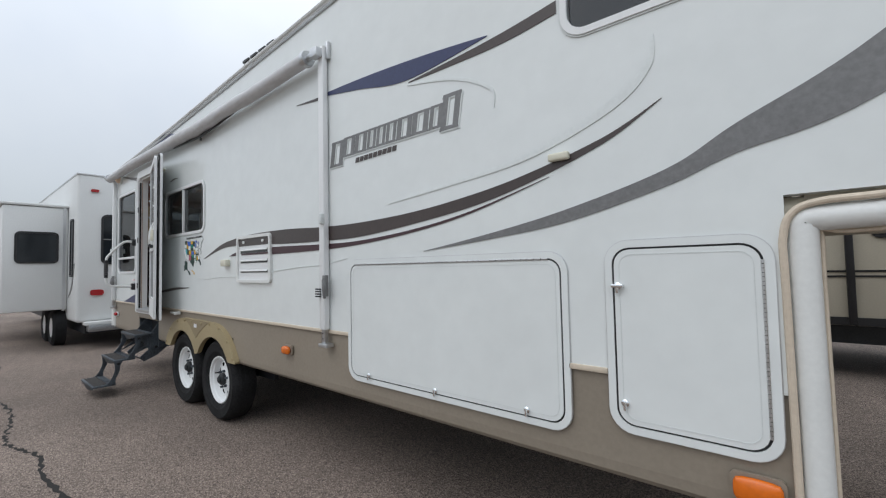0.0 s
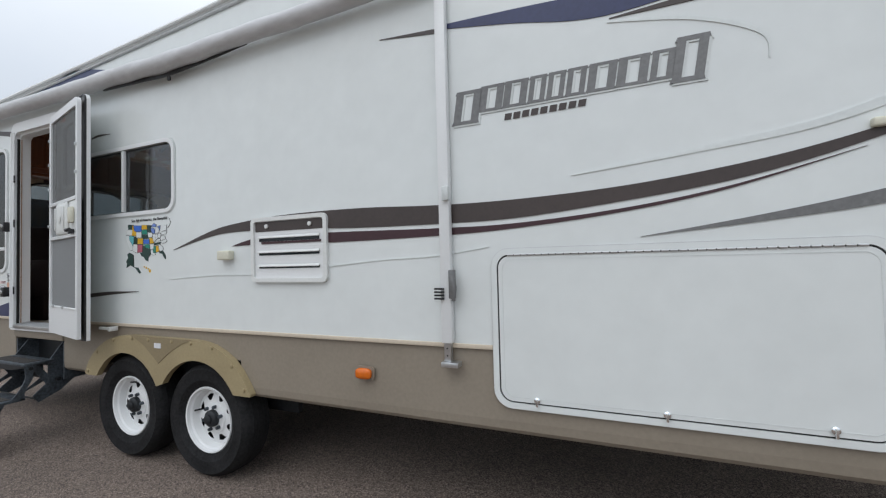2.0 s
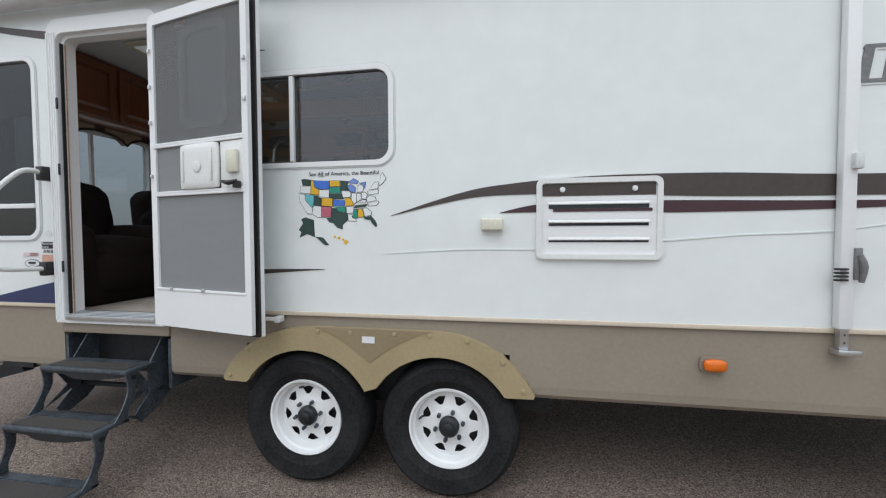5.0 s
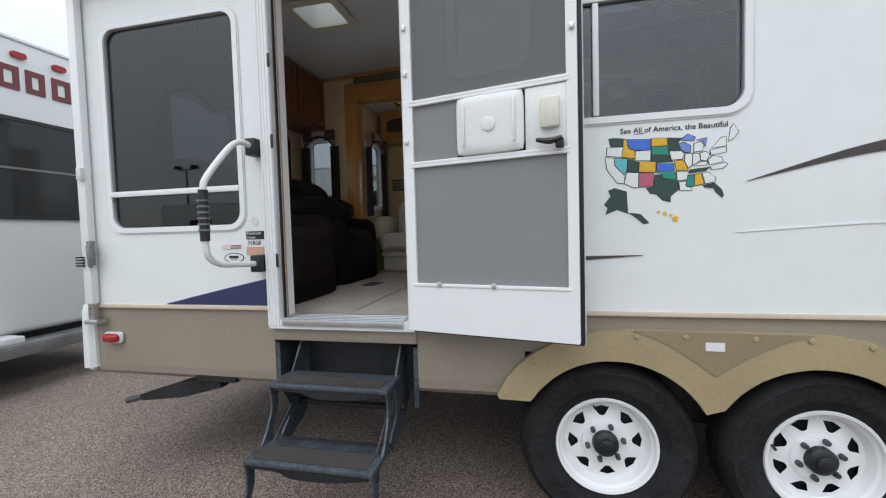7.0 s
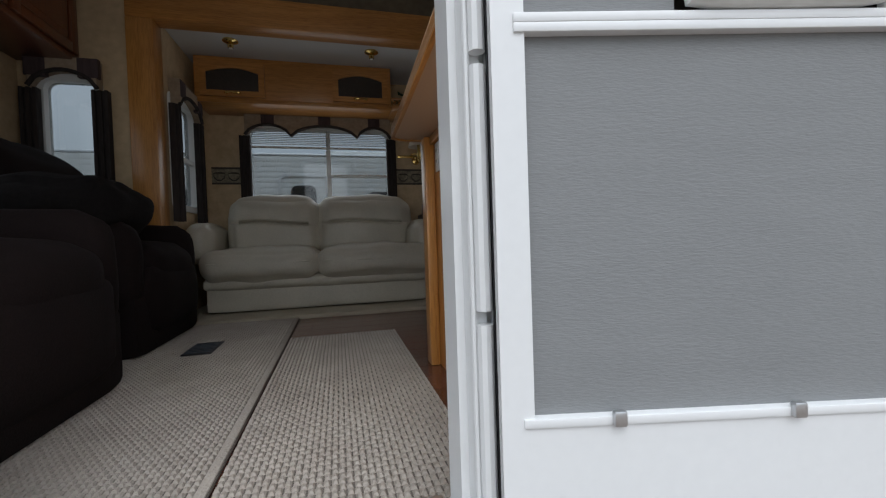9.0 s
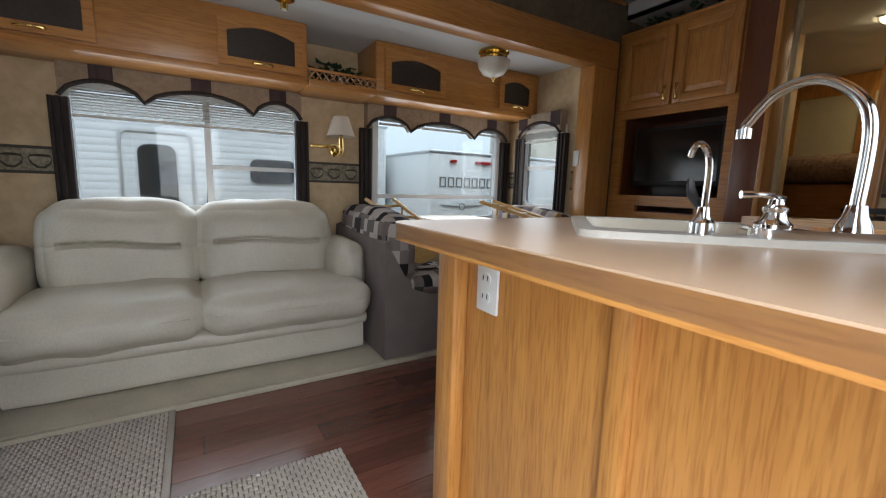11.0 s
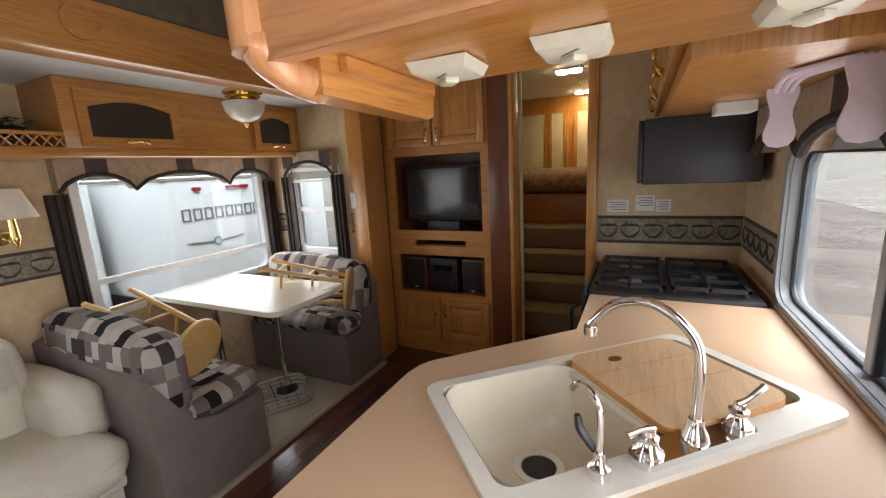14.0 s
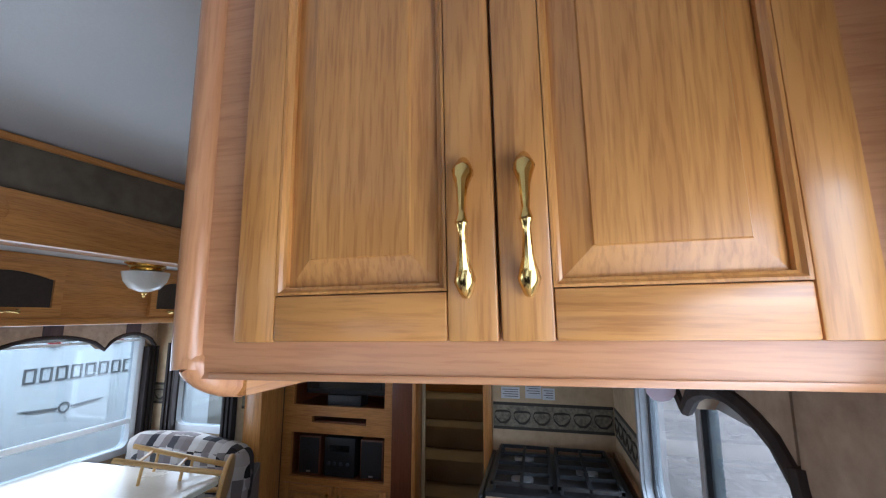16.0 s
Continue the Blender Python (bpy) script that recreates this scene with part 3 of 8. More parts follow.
for x in (REAR - 0.02, -7.17, -6.85, -5.6, -2.6, NOSE + 0.04):
    rows.append([rf.verts.new((x, y, eaves(x) + h)) for y, h in ARCH] + [rf.verts.new((x, y, eaves(x) + h - 0.022)) for y, h in reversed(ARCH)])
for p0, p1 in zip(rows, rows[1:]):
    for k in range(len(p0)):
        c = (p0[k].co + p0[k - 1].co + p1[k - 1].co + p1[k].co) / 4
        if not (-7.17 < c.x < -6.85 and 2.60 < c.y < 2.92):
            rf.faces.new((p0[k], p0[k - 1], p1[k - 1], p1[k]))
rf.faces.new(rows[0])
rf.faces.new(rows[-1][::-1])
structure(part("roof", rf, OFF_WHITE), "white rubber roof of the trailer", "roof")
for h, r in ((0.004, 0.014), (-0.045, 0.011)):
    gut = bmesh.new()
    tube(gut, [(x, Y0 - 0.006, eaves(x) + h) for x in (REAR, -5.6, -2.6, NOSE)], r, 8)
    part("gutter_rail", gut, ALU if h < 0 else OFF_WHITE, ws)
ceil = holed("z", 3.10, 3.11, REAR + 0.06, -3.6, Y1 + 0.002, 3.97, [(-7.17, -6.85, 2.60, 2.92)])
for v in ceil.verts:
    v.co.z += eaves(v.co.x) + 0.045 - 3.10
structure(part("ceiling", ceil, CEILING), "smooth pale grey ceiling panel", "ceiling")
structure(part("ceiling_step", B(-3.60, -3.58, Y1 + 0.002, 3.95, 3.12, 3.235), CEILING), "pale step in the ceiling before the bedroom", "ceiling")
wr = structure(part("wall_west", holed("x", REAR, REAR + 0.06, Y1, 3.97, 0.6, 3.005, [(2.25, 3.5, 1.45, 2.42)]), WALLPAPER), "tan mottled wallpaper end wall with a wide window", "wall")
part("rear_cap", holed("x", REAR - 0.03, REAR - 0.004, Y0, 4.03, 0.6, 2.95, [(2.25, 3.5, 1.45, 2.42)]), WHITE, wr)
rc = bmesh.new()
tube(rc, [(REAR - 0.02, Y0 + 0.02, 0.62), (REAR - 0.02, Y0 + 0.02, 0.95), (REAR - 0.03, Y0 + 0.04, 0.98)], [0.05, 0.045, 0.02], 10)
part("bumper_cap", rc, PLASTIC_WHITE, wr)
# far side wall of the body, open where the slide-out joins it
SX0, SX1 = -7.25, -3.96          # slide-out, inside
wf = holed("y", 3.95, 4.03, REAR, -0.1, F - 0.3, 3.2, [(SX0, SX1 + 0.1, F, 2.76), (-7.84, -7.55, 1.55, 2.38)])
structure(part("wall_north", fall(wf, 3.1, 0.03), SUEDE), "grey-brown suede wallpaper side wall", "wall")
wallskin = holed("y", 3.943, 3.949, REAR + 0.06, SX0 - 0.05, F, 3.10, [(-7.84, -7.55, 1.55, 2.38)])
structure(part("wall_north_paper", fall(wallskin, 3.05, 0.04), WALLPAPER), "tan mottled wallpaper beside the slide-out", "wall")

# nose: front bulkhead of the basement and the overhang
fb = bmesh.new()
prism(fb, rrect(Y0 + 0.03, 4.0, 0.62, 1.60, 0.05), "x", -0.17, -0.11)
structure(part("wall_east", fb, BEIGE_SIDE), "front bulkhead below the overhang", "wall")
structure(part("overhang_floor", B(-0.12, NOSE, Y0 + 0.05, 4.0, 1.56, 1.64), BEIGE_SIDE), "pale underside of the trailer's front overhang", "ceiling")
structure(part("nose_wall", B(NOSE, NOSE + 0.05, Y0, 4.03, 1.56, 3.52), WHITE), "white front cap of the trailer", "wall")
CURVE = [(-0.170, 0.55), (-0.176, 1.30), (-0.176, 1.47), (-0.150, 1.545), (-0.085, 1.572), (0.046, 1.577), (0.4, 1.595), (NOSE, 1.64)]
nk = bmesh.new()
tube(nk, [(x, Y0 - 0.004, z) for x, z in CURVE], 0.011, 10, 5)
part("neck_moulding", nk, CREAM_TRIM, ws, "cream corner moulding round the overhang")
nk = bmesh.new()
tube(nk, [(x + 0.046 * (1 if z < 1.5 else 0.55), Y0 + 0.028, z - 0.046 * (1 if x > -0.1 else 0.55 if z > 1.5 else 0)) for x, z in CURVE], 0.040, 14, 5)
part("neck_edge", nk, PLASTIC_WHITE, ws, "rounded white plastic edge of the overhang")
nk = bmesh.new()
tube(nk, [(x + 0.090 * (1 if z < 1.5 else 0.55), Y0 + 0.045, z - 0.090 * (1 if x > -0.1 else 0.55 if z > 1.5 else 0)) for x, z in CURVE], 0.007, 8, 5)
part("neck_inner_moulding", nk, CREAM_TRIM, ws)

# painted stripes on the wall
S0, S1 = Y0 - 0.004, Y0 + 0.002


def stripe(name, top, bottom, material):
    part(name, band(bmesh.new(), top, bottom, "y", S0, S1), material, ws)


stripe("stripe", [(-4.625, 1.528), (-4.25, 1.640), (-4.0, 1.680), (-3.60, 1.708), (-3.07, 1.709), (-2.61, 1.690), (-2.21, 1.687), (-1.75, 1.706), (-1.35, 1.750), (-1.04, 1.806), (-0.70, 1.899), (-0.493, 1.997)],
       [(-4.625, 1.526), (-4.25, 1.605), (-4.0, 1.624), (-3.60, 1.620), (-3.07, 1.600), (-2.61, 1.594), (-2.21, 1.598), (-1.75, 1.640), (-1.35, 1.692), (-1.04, 1.763), (-0.70, 1.876), (-0.493, 1.996)], BROWN_VINYL)
stripe("stripe", [(-4.055, 1.534), (-3.80, 1.580), (-3.28, 1.584), (-2.61, 1.572), (-2.21, 1.574), (-1.75, 1.610), (-1.35, 1.672), (-0.936, 1.777)],
       [(-4.055, 1.533), (-3.80, 1.534), (-3.28, 1.526), (-2.61, 1.533), (-2.21, 1.550), (-1.75, 1.594), (-1.35, 1.661), (-0.936, 1.776)], MAROON_VINYL)
stripe("stripe", [(-1.670, 1.487), (-1.254, 1.552), (-0.871, 1.627), (-0.49, 1.735), (-0.282, 1.850), (0.059, 2.031), (0.5, 2.40)],
       [(-1.670, 1.486), (-1.254, 1.526), (-0.873, 1.574), (-0.493, 1.672), (-0.286, 1.752), (0.050, 1.855), (0.6, 2.22)], GREY_VINYL)
stripe("stripe", [(-2.56, 2.612), (-2.1, 2.592), (-1.65, 2.558), (-1.231, 2.512)], [(-2.56, 2.592), (-2.2, 2.532), (-1.78, 2.460), (-1.231, 2.508)], BLUE_VINYL)
stripe("stripe", [(-6.42, 2.975), (-6.08, 3.03), (-5.80, 3.05), (-5.34, 2.955)], [(-6.42, 2.972), (-6.08, 2.965), (-5.80, 2.955), (-5.34, 2.952)], BLUE_VINYL)
stripe("stripe", [(-5.60, 2.455), (-5.50, 2.470), (-5.35, 2.456)], [(-5.60, 2.445), (-5.50, 2.455), (-5.35, 2.454)], BROWN_VINYL)
stripe("stripe", [(-2.919, 2.622), (-2.575, 2.600)], [(-2.919, 2.619), (-2.575, 2.575)], BROWN_VINYL)
stripe("stripe", [(-1.76, 2.444), (-1.20, 2.487), (-0.88, 2.53)], [(-1.76, 2.440), (-1.20, 2.440), (-0.88, 2.475)], BROWN_VINYL)
stripe("stripe", [(-6.0, 1.17), (-5.6, 1.215), (-5.35, 1.232), (-5.01, 1.236)], [(-6.0, 1.15), (-5.6, 1.185), (-5.35, 1.208), (-5.01, 1.234)], BROWN_VINYL)
stripe("stripe", [(-7.46, 1.000), (-7.1, 1.080), (-6.81, 1.140)], [(-7.46, 0.998), (-7.1, 0.998), (-6.81, 0.998)], BLUE_VINYL)
stripe("stripe", [(-7.60, 2.820), (-7.24, 2.755), (-6.81, 2.684)], [(-7.60, 2.810), (-7.16, 2.705), (-6.81, 2.637)], BROWN_VINYL)
stripe("ghost_swirl", [(-1.94, 1.775), (-1.47, 1.835), (-1.035, 1.900), (-0.69, 2.030), (-0.545, 2.14), (-0.52, 2.24)], [(-1.94, 1.772), (-1.47, 1.815), (-1.035, 1.870), (-0.67, 1.995), (-0.525, 2.12), (-0.51, 2.24)], GHOST_VINYL)
stripe("ghost_swirl", [(-1.77, 2.430), (-1.44, 2.375), (-1.218, 2.262), (-1.20, 2.15)], [(-1.77, 2.426), (-1.45, 2.358), (-1.232, 2.250), (-1.205, 2.15)], GHOST_VINYL)
stripe("scuff_line", [(-4.66, 1.324), (-4.23, 1.349), (-3.80, 1.354), (-3.28, 1.394), (-2.94, 1.420), (-2.61, 1.435), (-2.33, 1.470)], [(-4.66, 1.322), (-4.23, 1.344), (-3.80, 1.348), (-3.28, 1.387), (-2.94, 1.415), (-2.61, 1.429), (-2.33, 1.467)], GHOST_VINYL)

# maker's name as plain grey bars, with a small bar line below
nameplate = thing("name_lettering", "large grey lettering shapes fixed on the white wall", "lettering", (-2.5, Y0, 2.08))
xs = [(0.0, 0.13, 0.165), (0.135, 0.115, 0.125), (0.255, 0.11, 0.125), (0.375, 0.075, 0.125), (0.46, 0.075, 0.125), (0.545, 0.08, 0.125), (0.635, 0.115, 0.125), (0.755, 0.12, 0.125), (0.885, 0.085, 0.125), (0.965, 0.115, 0.185)]
for i, (u, w, h) in enumerate(xs):
    z = 0.010 * u + (0.045 if h < 0.15 else 0.0) + (0.02 if i == 9 else 0)
    lean, bar = 0.16 * h, 0.30 * w
    for mat_i, off in ((PALE_VINYL, 0.009), (GREY_VINYL, 0.0)):
        d = 0.004 if off else 0.006
        b = bmesh.new()
        # two leaning uprights joined by thin bars
        for a in (0.0, w - bar):
            prism(b, [(u + off + a, z - off), (u + off + a + bar, z - off), (u + off + a + bar + lean, z + h - off), (u + off + a + lean, z + h - off)], "y", -d, -0.0005)
        for q, t in ((0.0, 0.10), (0.90, 0.10)):
            prism(b, [(u + off + lean * q - 0.006, z - off + h * q), (u + off + w + lean * q + 0.006, z - off + h * q), (u + off + w + lean * (q + t), z - off + h * (q + t)), (u + off + lean * (q + t), z - off + h * (q + t))], "y", -d - 0.0002, -0.0004)
        part("letter_shape", b, mat_i, nameplate)
b = bmesh.new()
for k in range(9):
    prism(b, [(0.262 + k * 0.042, -0.010 + 0.001 * k), (0.294 + k * 0.042, -0.010 + 0.001 * k), (0.300 + k * 0.042, 0.020 + 0.001 * k), (0.268 + k * 0.042, 0.020 + 0.001 * k)], "y", -0.004, -0.0005)
part("small_lettering", b, BROWN_VINYL, nameplate)


# ---- openings in the door-side wall ----
def window_south(name, h, r, bars, label, pane):
    """A window with a rounded aluminium frame, set through the wall."""
    x0, x1, z0, z1 = h
    w = structure(thing(name, label, "window"), label, "window")
    fr = bmesh.new()
    ring(fr, rrect(x0 - 0.022, x1 + 0.022, z0 - 0.022, z1 + 0.022, r + 0.022), rrect(x0 + 0.006, x1 - 0.006, z0 + 0.006, z1 - 0.006, r), "y", Y0 - 0.010, Y0 - 0.0005)
    part("window_frame", fr, WHITE_PAINT, w)
    rv_ = ring(bmesh.new(), rrect(x0 + 0.001, x1 - 0.001, z0 + 0.001, z1 - 0.001, 0.01), rrect(x0 + 0.007, x1 - 0.007, z0 + 0.007, z1 - 0.007, r), "y", Y0, Y1)
    part("reveal", rv_, ALU_DULL, w, "dull aluminium window reveal")
    seal = ring(bmesh.new(), rrect(x0 - 0.030, x1 + 0.030, z0 - 0.030, z1 + 0.030, r + 0.030), rrect(x0 - 0.0225, x1 + 0.0225, z0 - 0.0225, z1 + 0.0225, r + 0.022), "y", Y0 - 0.005, Y0 - 0.0005)
    part("seal", seal, PALE_VINYL, w)
    inn = ring(bmesh.new(), rrect(x0 - 0.022, x1 + 0.022, z0 - 0.022, z1 + 0.022, r + 0.02), rrect(x0 + 0.005, x1 - 0.005, z0 + 0.005, z1 - 0.005, r), "y", Y1 + 0.0011, Y1 + 0.012)
    part("inner_frame", inn, ALU_DULL, w)
    g = part("pane", B(x0 + 0.012, x1 - 0.012, Y0 + 0.012, Y0 + 0.017, z0 + 0.012, z1 - 0.012), pane, w)
    g.visible_shadow = False
    for a in bars:
        part("glazing_bar", B(*a, bevel=0.003), WHITE_PAINT, w)
    return w


kw = window_south("window_1", KWIN, 0.07, [(-5.205, -5.18, Y0 - 0.012, Y0 + 0.011, 1.832, 2.298)], "dark tinted sliding window in white frame", TINTED)
part("inner_bar", B(-5.206, -5.177, Y0 + 0.018, Y0 + 0.034, 1.835, 2.296, bevel=0.003), ALU_DULL, kw, "dull aluminium meeting stile")
part("bar_seal", B(-5.212, -5.2065, Y0 + 0.018, Y0 + 0.030, 1.836, 2.295), BLACK, kw, "black rubber seal")
gasket = ring(bmesh.new(), rrect(KWIN[0] + 0.0075, KWIN[1] - 0.0075, KWIN[2] + 0.0075, KWIN[3] - 0.0075, 0.07), rrect(KWIN[0] + 0.015, KWIN[1] - 0.015, KWIN[2] + 0.015, KWIN[3] - 0.015, 0.066), "y", Y0 + 0.018, Y0 + 0.026)
part("gasket", gasket, BLACK, kw, "black rubber gasket")
window_south("window_2", RWIN, 0.07, [(-7.785, -6.955, Y0 - 0.018, Y0 + 0.011, 1.60, 1.63)], "tall dark tinted window with a white cross bar", DARK_TINT)
window_south("window_3", FWIN, 0.08, [], "dark tinted bedroom window in white rounded frame", DARK_TINT)

# door frame
df = structure(thing("door_frame", "white aluminium frame round the entry door", "door frame"), "white aluminium frame round the entry door", "door frame")
b = ring(bmesh.new(), rrect(-6.80, -6.02, 0.885, 2.74, 0.075, low=0.005), rrect(-6.735, -6.045, 0.93, 2.655, 0.05, low=0.004), "y", Y0 - 0.03, Y0 - 0.0005)
part("outer_frame", b, WHITE_PAINT, df)
b = ring(bmesh.new(), rrect(-6.739, -6.041, 0.901, 2.659, 0.01), rrect(-6.715, -6.058, 0.93, 2.635, 0.05, low=0.004), "y", Y0 + 0.001, Y1 + 0.02)
part("jamb", b, WHITE_PAINT, df)
for x, r_ in ((-6.796, 0.006), (-6.778, 0.004), (-6.760, 0.004), (-6.742, 0.006), (-6.040, 0.005)):
    part("frame_rib", cyl(bmesh.new(), (x, Y0 - 0.031, 0.90), (x, Y0 - 0.031, 2.66), r_, seg=8), WHITE_PAINT, df)
part("worn_edge", B(-6.7145, -6.7095, Y0 + 0.006, Y0 + 0.012, 0.94, 2.60), COPPER_EDGE, df, "rubbed copper-coloured edge of the jamb")
b = bmesh.new()
for k in range(5):
    box(b, -6.715, -6.075, Y0 - 0.045 + k * 0.022, Y0 - 0.027 + k * 0.022, 0.905, 0.936 + 0.003 * k, 0.002)
part("sill", b, ALU, df, "ribbed aluminium door sill")
part("gasket", B(-6.718, -6.712, Y0 - 0.02, Y0 - 0.001, 0.94, 2.60), BLACK, df)
for z in (1.20, 1.80, 2.2):
    part("strike_plate", B(-6.745, -6.728, Y0 - 0.036, Y0 - 0.028, z, z + 0.07, bevel=0.003), BLACK, df)
b = bmesh.new()
for z0, z1 in ((0.92, 1.25), (1.27, 1.62), (1.64, 2.0), (2.02, 2.40), (2.42, 2.65)):
    cyl(b, (-6.028, Y0 - 0.043, z0), (-6.028, Y0 - 0.043, z1), 0.012, seg=10)
part("hinge", b, WHITE_PAINT, df)
part("step_header", B(-6.80, -6.02, Y0 - 0.002, Y1, 0.818, 0.884, bevel=0.004), BEIGE, df)

# ---- entry door, swung open against the wall ----
door = structure(thing("door_1", "open white entry door with grey insect screen", "door", (-6.015, 1.665, 0.0), rz=-12.2), "open white entry door with grey insect screen", "door")
DW = 0.748
sl = bmesh.new()
ring(sl, rrect(0.01, DW + 0.002, 0.905, 2.68, 0.05, low=0.006), rrect(0.25, 0.53, 2.05, 2.53, 0.05), "y", 0.001, 0.026)
part("slab", sl, SMOKED, door, "grey inner face of the door")
part("slab_edge", ring(bmesh.new(), rrect(0.0, DW + 0.014, 0.895, 2.69, 0.055, low=0.008), rrect(0.01, DW + 0.0015, 0.905, 2.68, 0.05, low=0.006), "y", -0.004, 0.007), BLACK, door)
part("outer_edge", ring(bmesh.new(), rrect(0.0, DW + 0.016, 0.893, 2.692, 0.056, low=0.008), rrect(0.01, DW + 0.0022, 0.905, 2.68, 0.05, low=0.006), "y", 0.0072, 0.030), WHITE_PAINT, door)
part("outer_skin", prism(bmesh.new(), rrect(0.01, DW + 0.002, 0.905, 2.68, 0.05, low=0.006), "y", 0.0265, 0.0295), WHITE, door)
part("window_trim", ring(bmesh.new(), rrect(0.21, 0.57, 2.01, 2.57, 0.07), rrect(0.25, 0.53, 2.05, 2.53, 0.05), "y", -0.012, 0.0), GREY_VINYL, door)
part("door_pane", B(0.25, 0.53, 0.012, 0.018, 2.05, 2.53), HAZE_PANE, door)
sf = bmesh.new()
ring(sf, rrect(0.0, DW, 0.91, 2.66, 0.05, low=0.006), rrect(0.045, DW - 0.040, 1.115, 2.60, 0.01), "y", -0.042, -0.018)
part("screen_frame", sf, WHITE_PAINT, door, "white aluminium screen door frame")
sc = bmesh.new()
box(sc, 0.045, DW - 0.040, -0.031, -0.029, 1.128, 1.645)
part("lower_screen", sc, SCREEN, door)
part("upper_screen", B(0.045, DW - 0.040, -0.031, -0.029, 1.94, 2.60), UPPER_SCREEN, door)
part("side_screen", B(0.045, 0.256, -0.031, -0.029, 1.672, 1.915), SCREEN, door)
for z in (1.115, 1.645, 1.658, 1.915, 1.928):
    part("cross_bar", B(0.03, DW - 0.030, -0.046, -0.019, z, z + 0.013, bevel=0.002), WHITE_PAINT, door)
sp = bmesh.new()
pad(sp, 0.262, 0.545, -0.060, -0.03, 1.674, 1.912, r=0.022, bulge=0.002, n=8)
part("sliding_panel", sp, PLASTIC_WHITE, door, "white moulded sliding panel")
b = bmesh.new()
for u in (0.297, 0.51):
    box(b, u - 0.006, u + 0.006, -0.070, -0.060, 1.71, 1.88, 0.004)
lathe(b, [(0.001, -0.060), (0.03, -0.066), (0.026, -0.068), (0.001, -0.066)], (0.404, 0, 1.79), "y", 20)
part("panel_rib", b, PLASTIC_WHITE, door)
part("lock_backing", B(0.55, DW - 0.040, -0.040, -0.026, 1.672, 1.912, bevel=0.003), PLASTIC_WHITE, door)
part("lock_plate", B(0.61, 0.685, -0.066, -0.040, 1.745, 1.865, bevel=0.012), PLASTIC_CREAM, door, "cream plastic lock housing")
b = bmesh.new()
tube(b, [(0.60, -0.072, 1.70), (0.65, -0.078, 1.69), (0.695, -0.07, 1.70)], [0.008, 0.013, 0.009], 8)
box(b, 0.67, 0.70, -0.075, -0.045, 1.665, 1.70, 0.004)
part("door_handle", b, BLACK, door)
for u, z in ((0.15, 1.115), (0.40, 1.115), (0.007, 2.05), (0.007, 2.25), (0.007, 2.45), (0.007, 1.75), (0.722, 2.1), (0.722, 2.3)):
    part("clip", B(u, u + 0.018, -0.054, -0.043, z, z + 0.022, bevel=0.003), ALU, door)

# grab handle
gh = thing("grab_handle", "folding white entry grab handle with grey grip", "handle")
b = bmesh.new()
EX, EY = -0.182, -0.983


def swung(s_, z):
    return (-6.832 + EX * s_, Y0 - 0.052 + EY * s_, z)


tube(b, [swung(*q) for q in ((0.0, 1.805), (0.045, 1.82), (0.10, 1.81), (0.16, 1.755), (0.262, 1.628), (0.28, 1.57), (0.282, 1.45), (0.282, 1.34), (0.27, 1.275), (0.215, 1.238), (0.12, 1.228), (0.0, 1.222))], 0.0145, 10, 5)
part("bar", b, PLASTIC_WHITE, gh)
b = bmesh.new()
tube(b, [swung(0.281, 1.572), swung(0.282, 1.46), swung(0.282, 1.345)], [0.020, 0.022, 0.020], 12)
gr = part("grip", b, BLACK, gh, "dark grey ribbed grip")
for k in range(6):
    part("grip_rib", cyl(bmesh.new(), swung(0.284, 1.39 + k * 0.026), swung(0.284, 1.398 + k * 0.026), 0.0245, seg=12), GREY_VINYL, gr)
for z in (1.765, 1.18):
    part("bracket", B(-6.86, -6.805, Y0 - 0.075, Y0 - 0.001, z, z + 0.085, bevel=0.006), BLACK, gh)


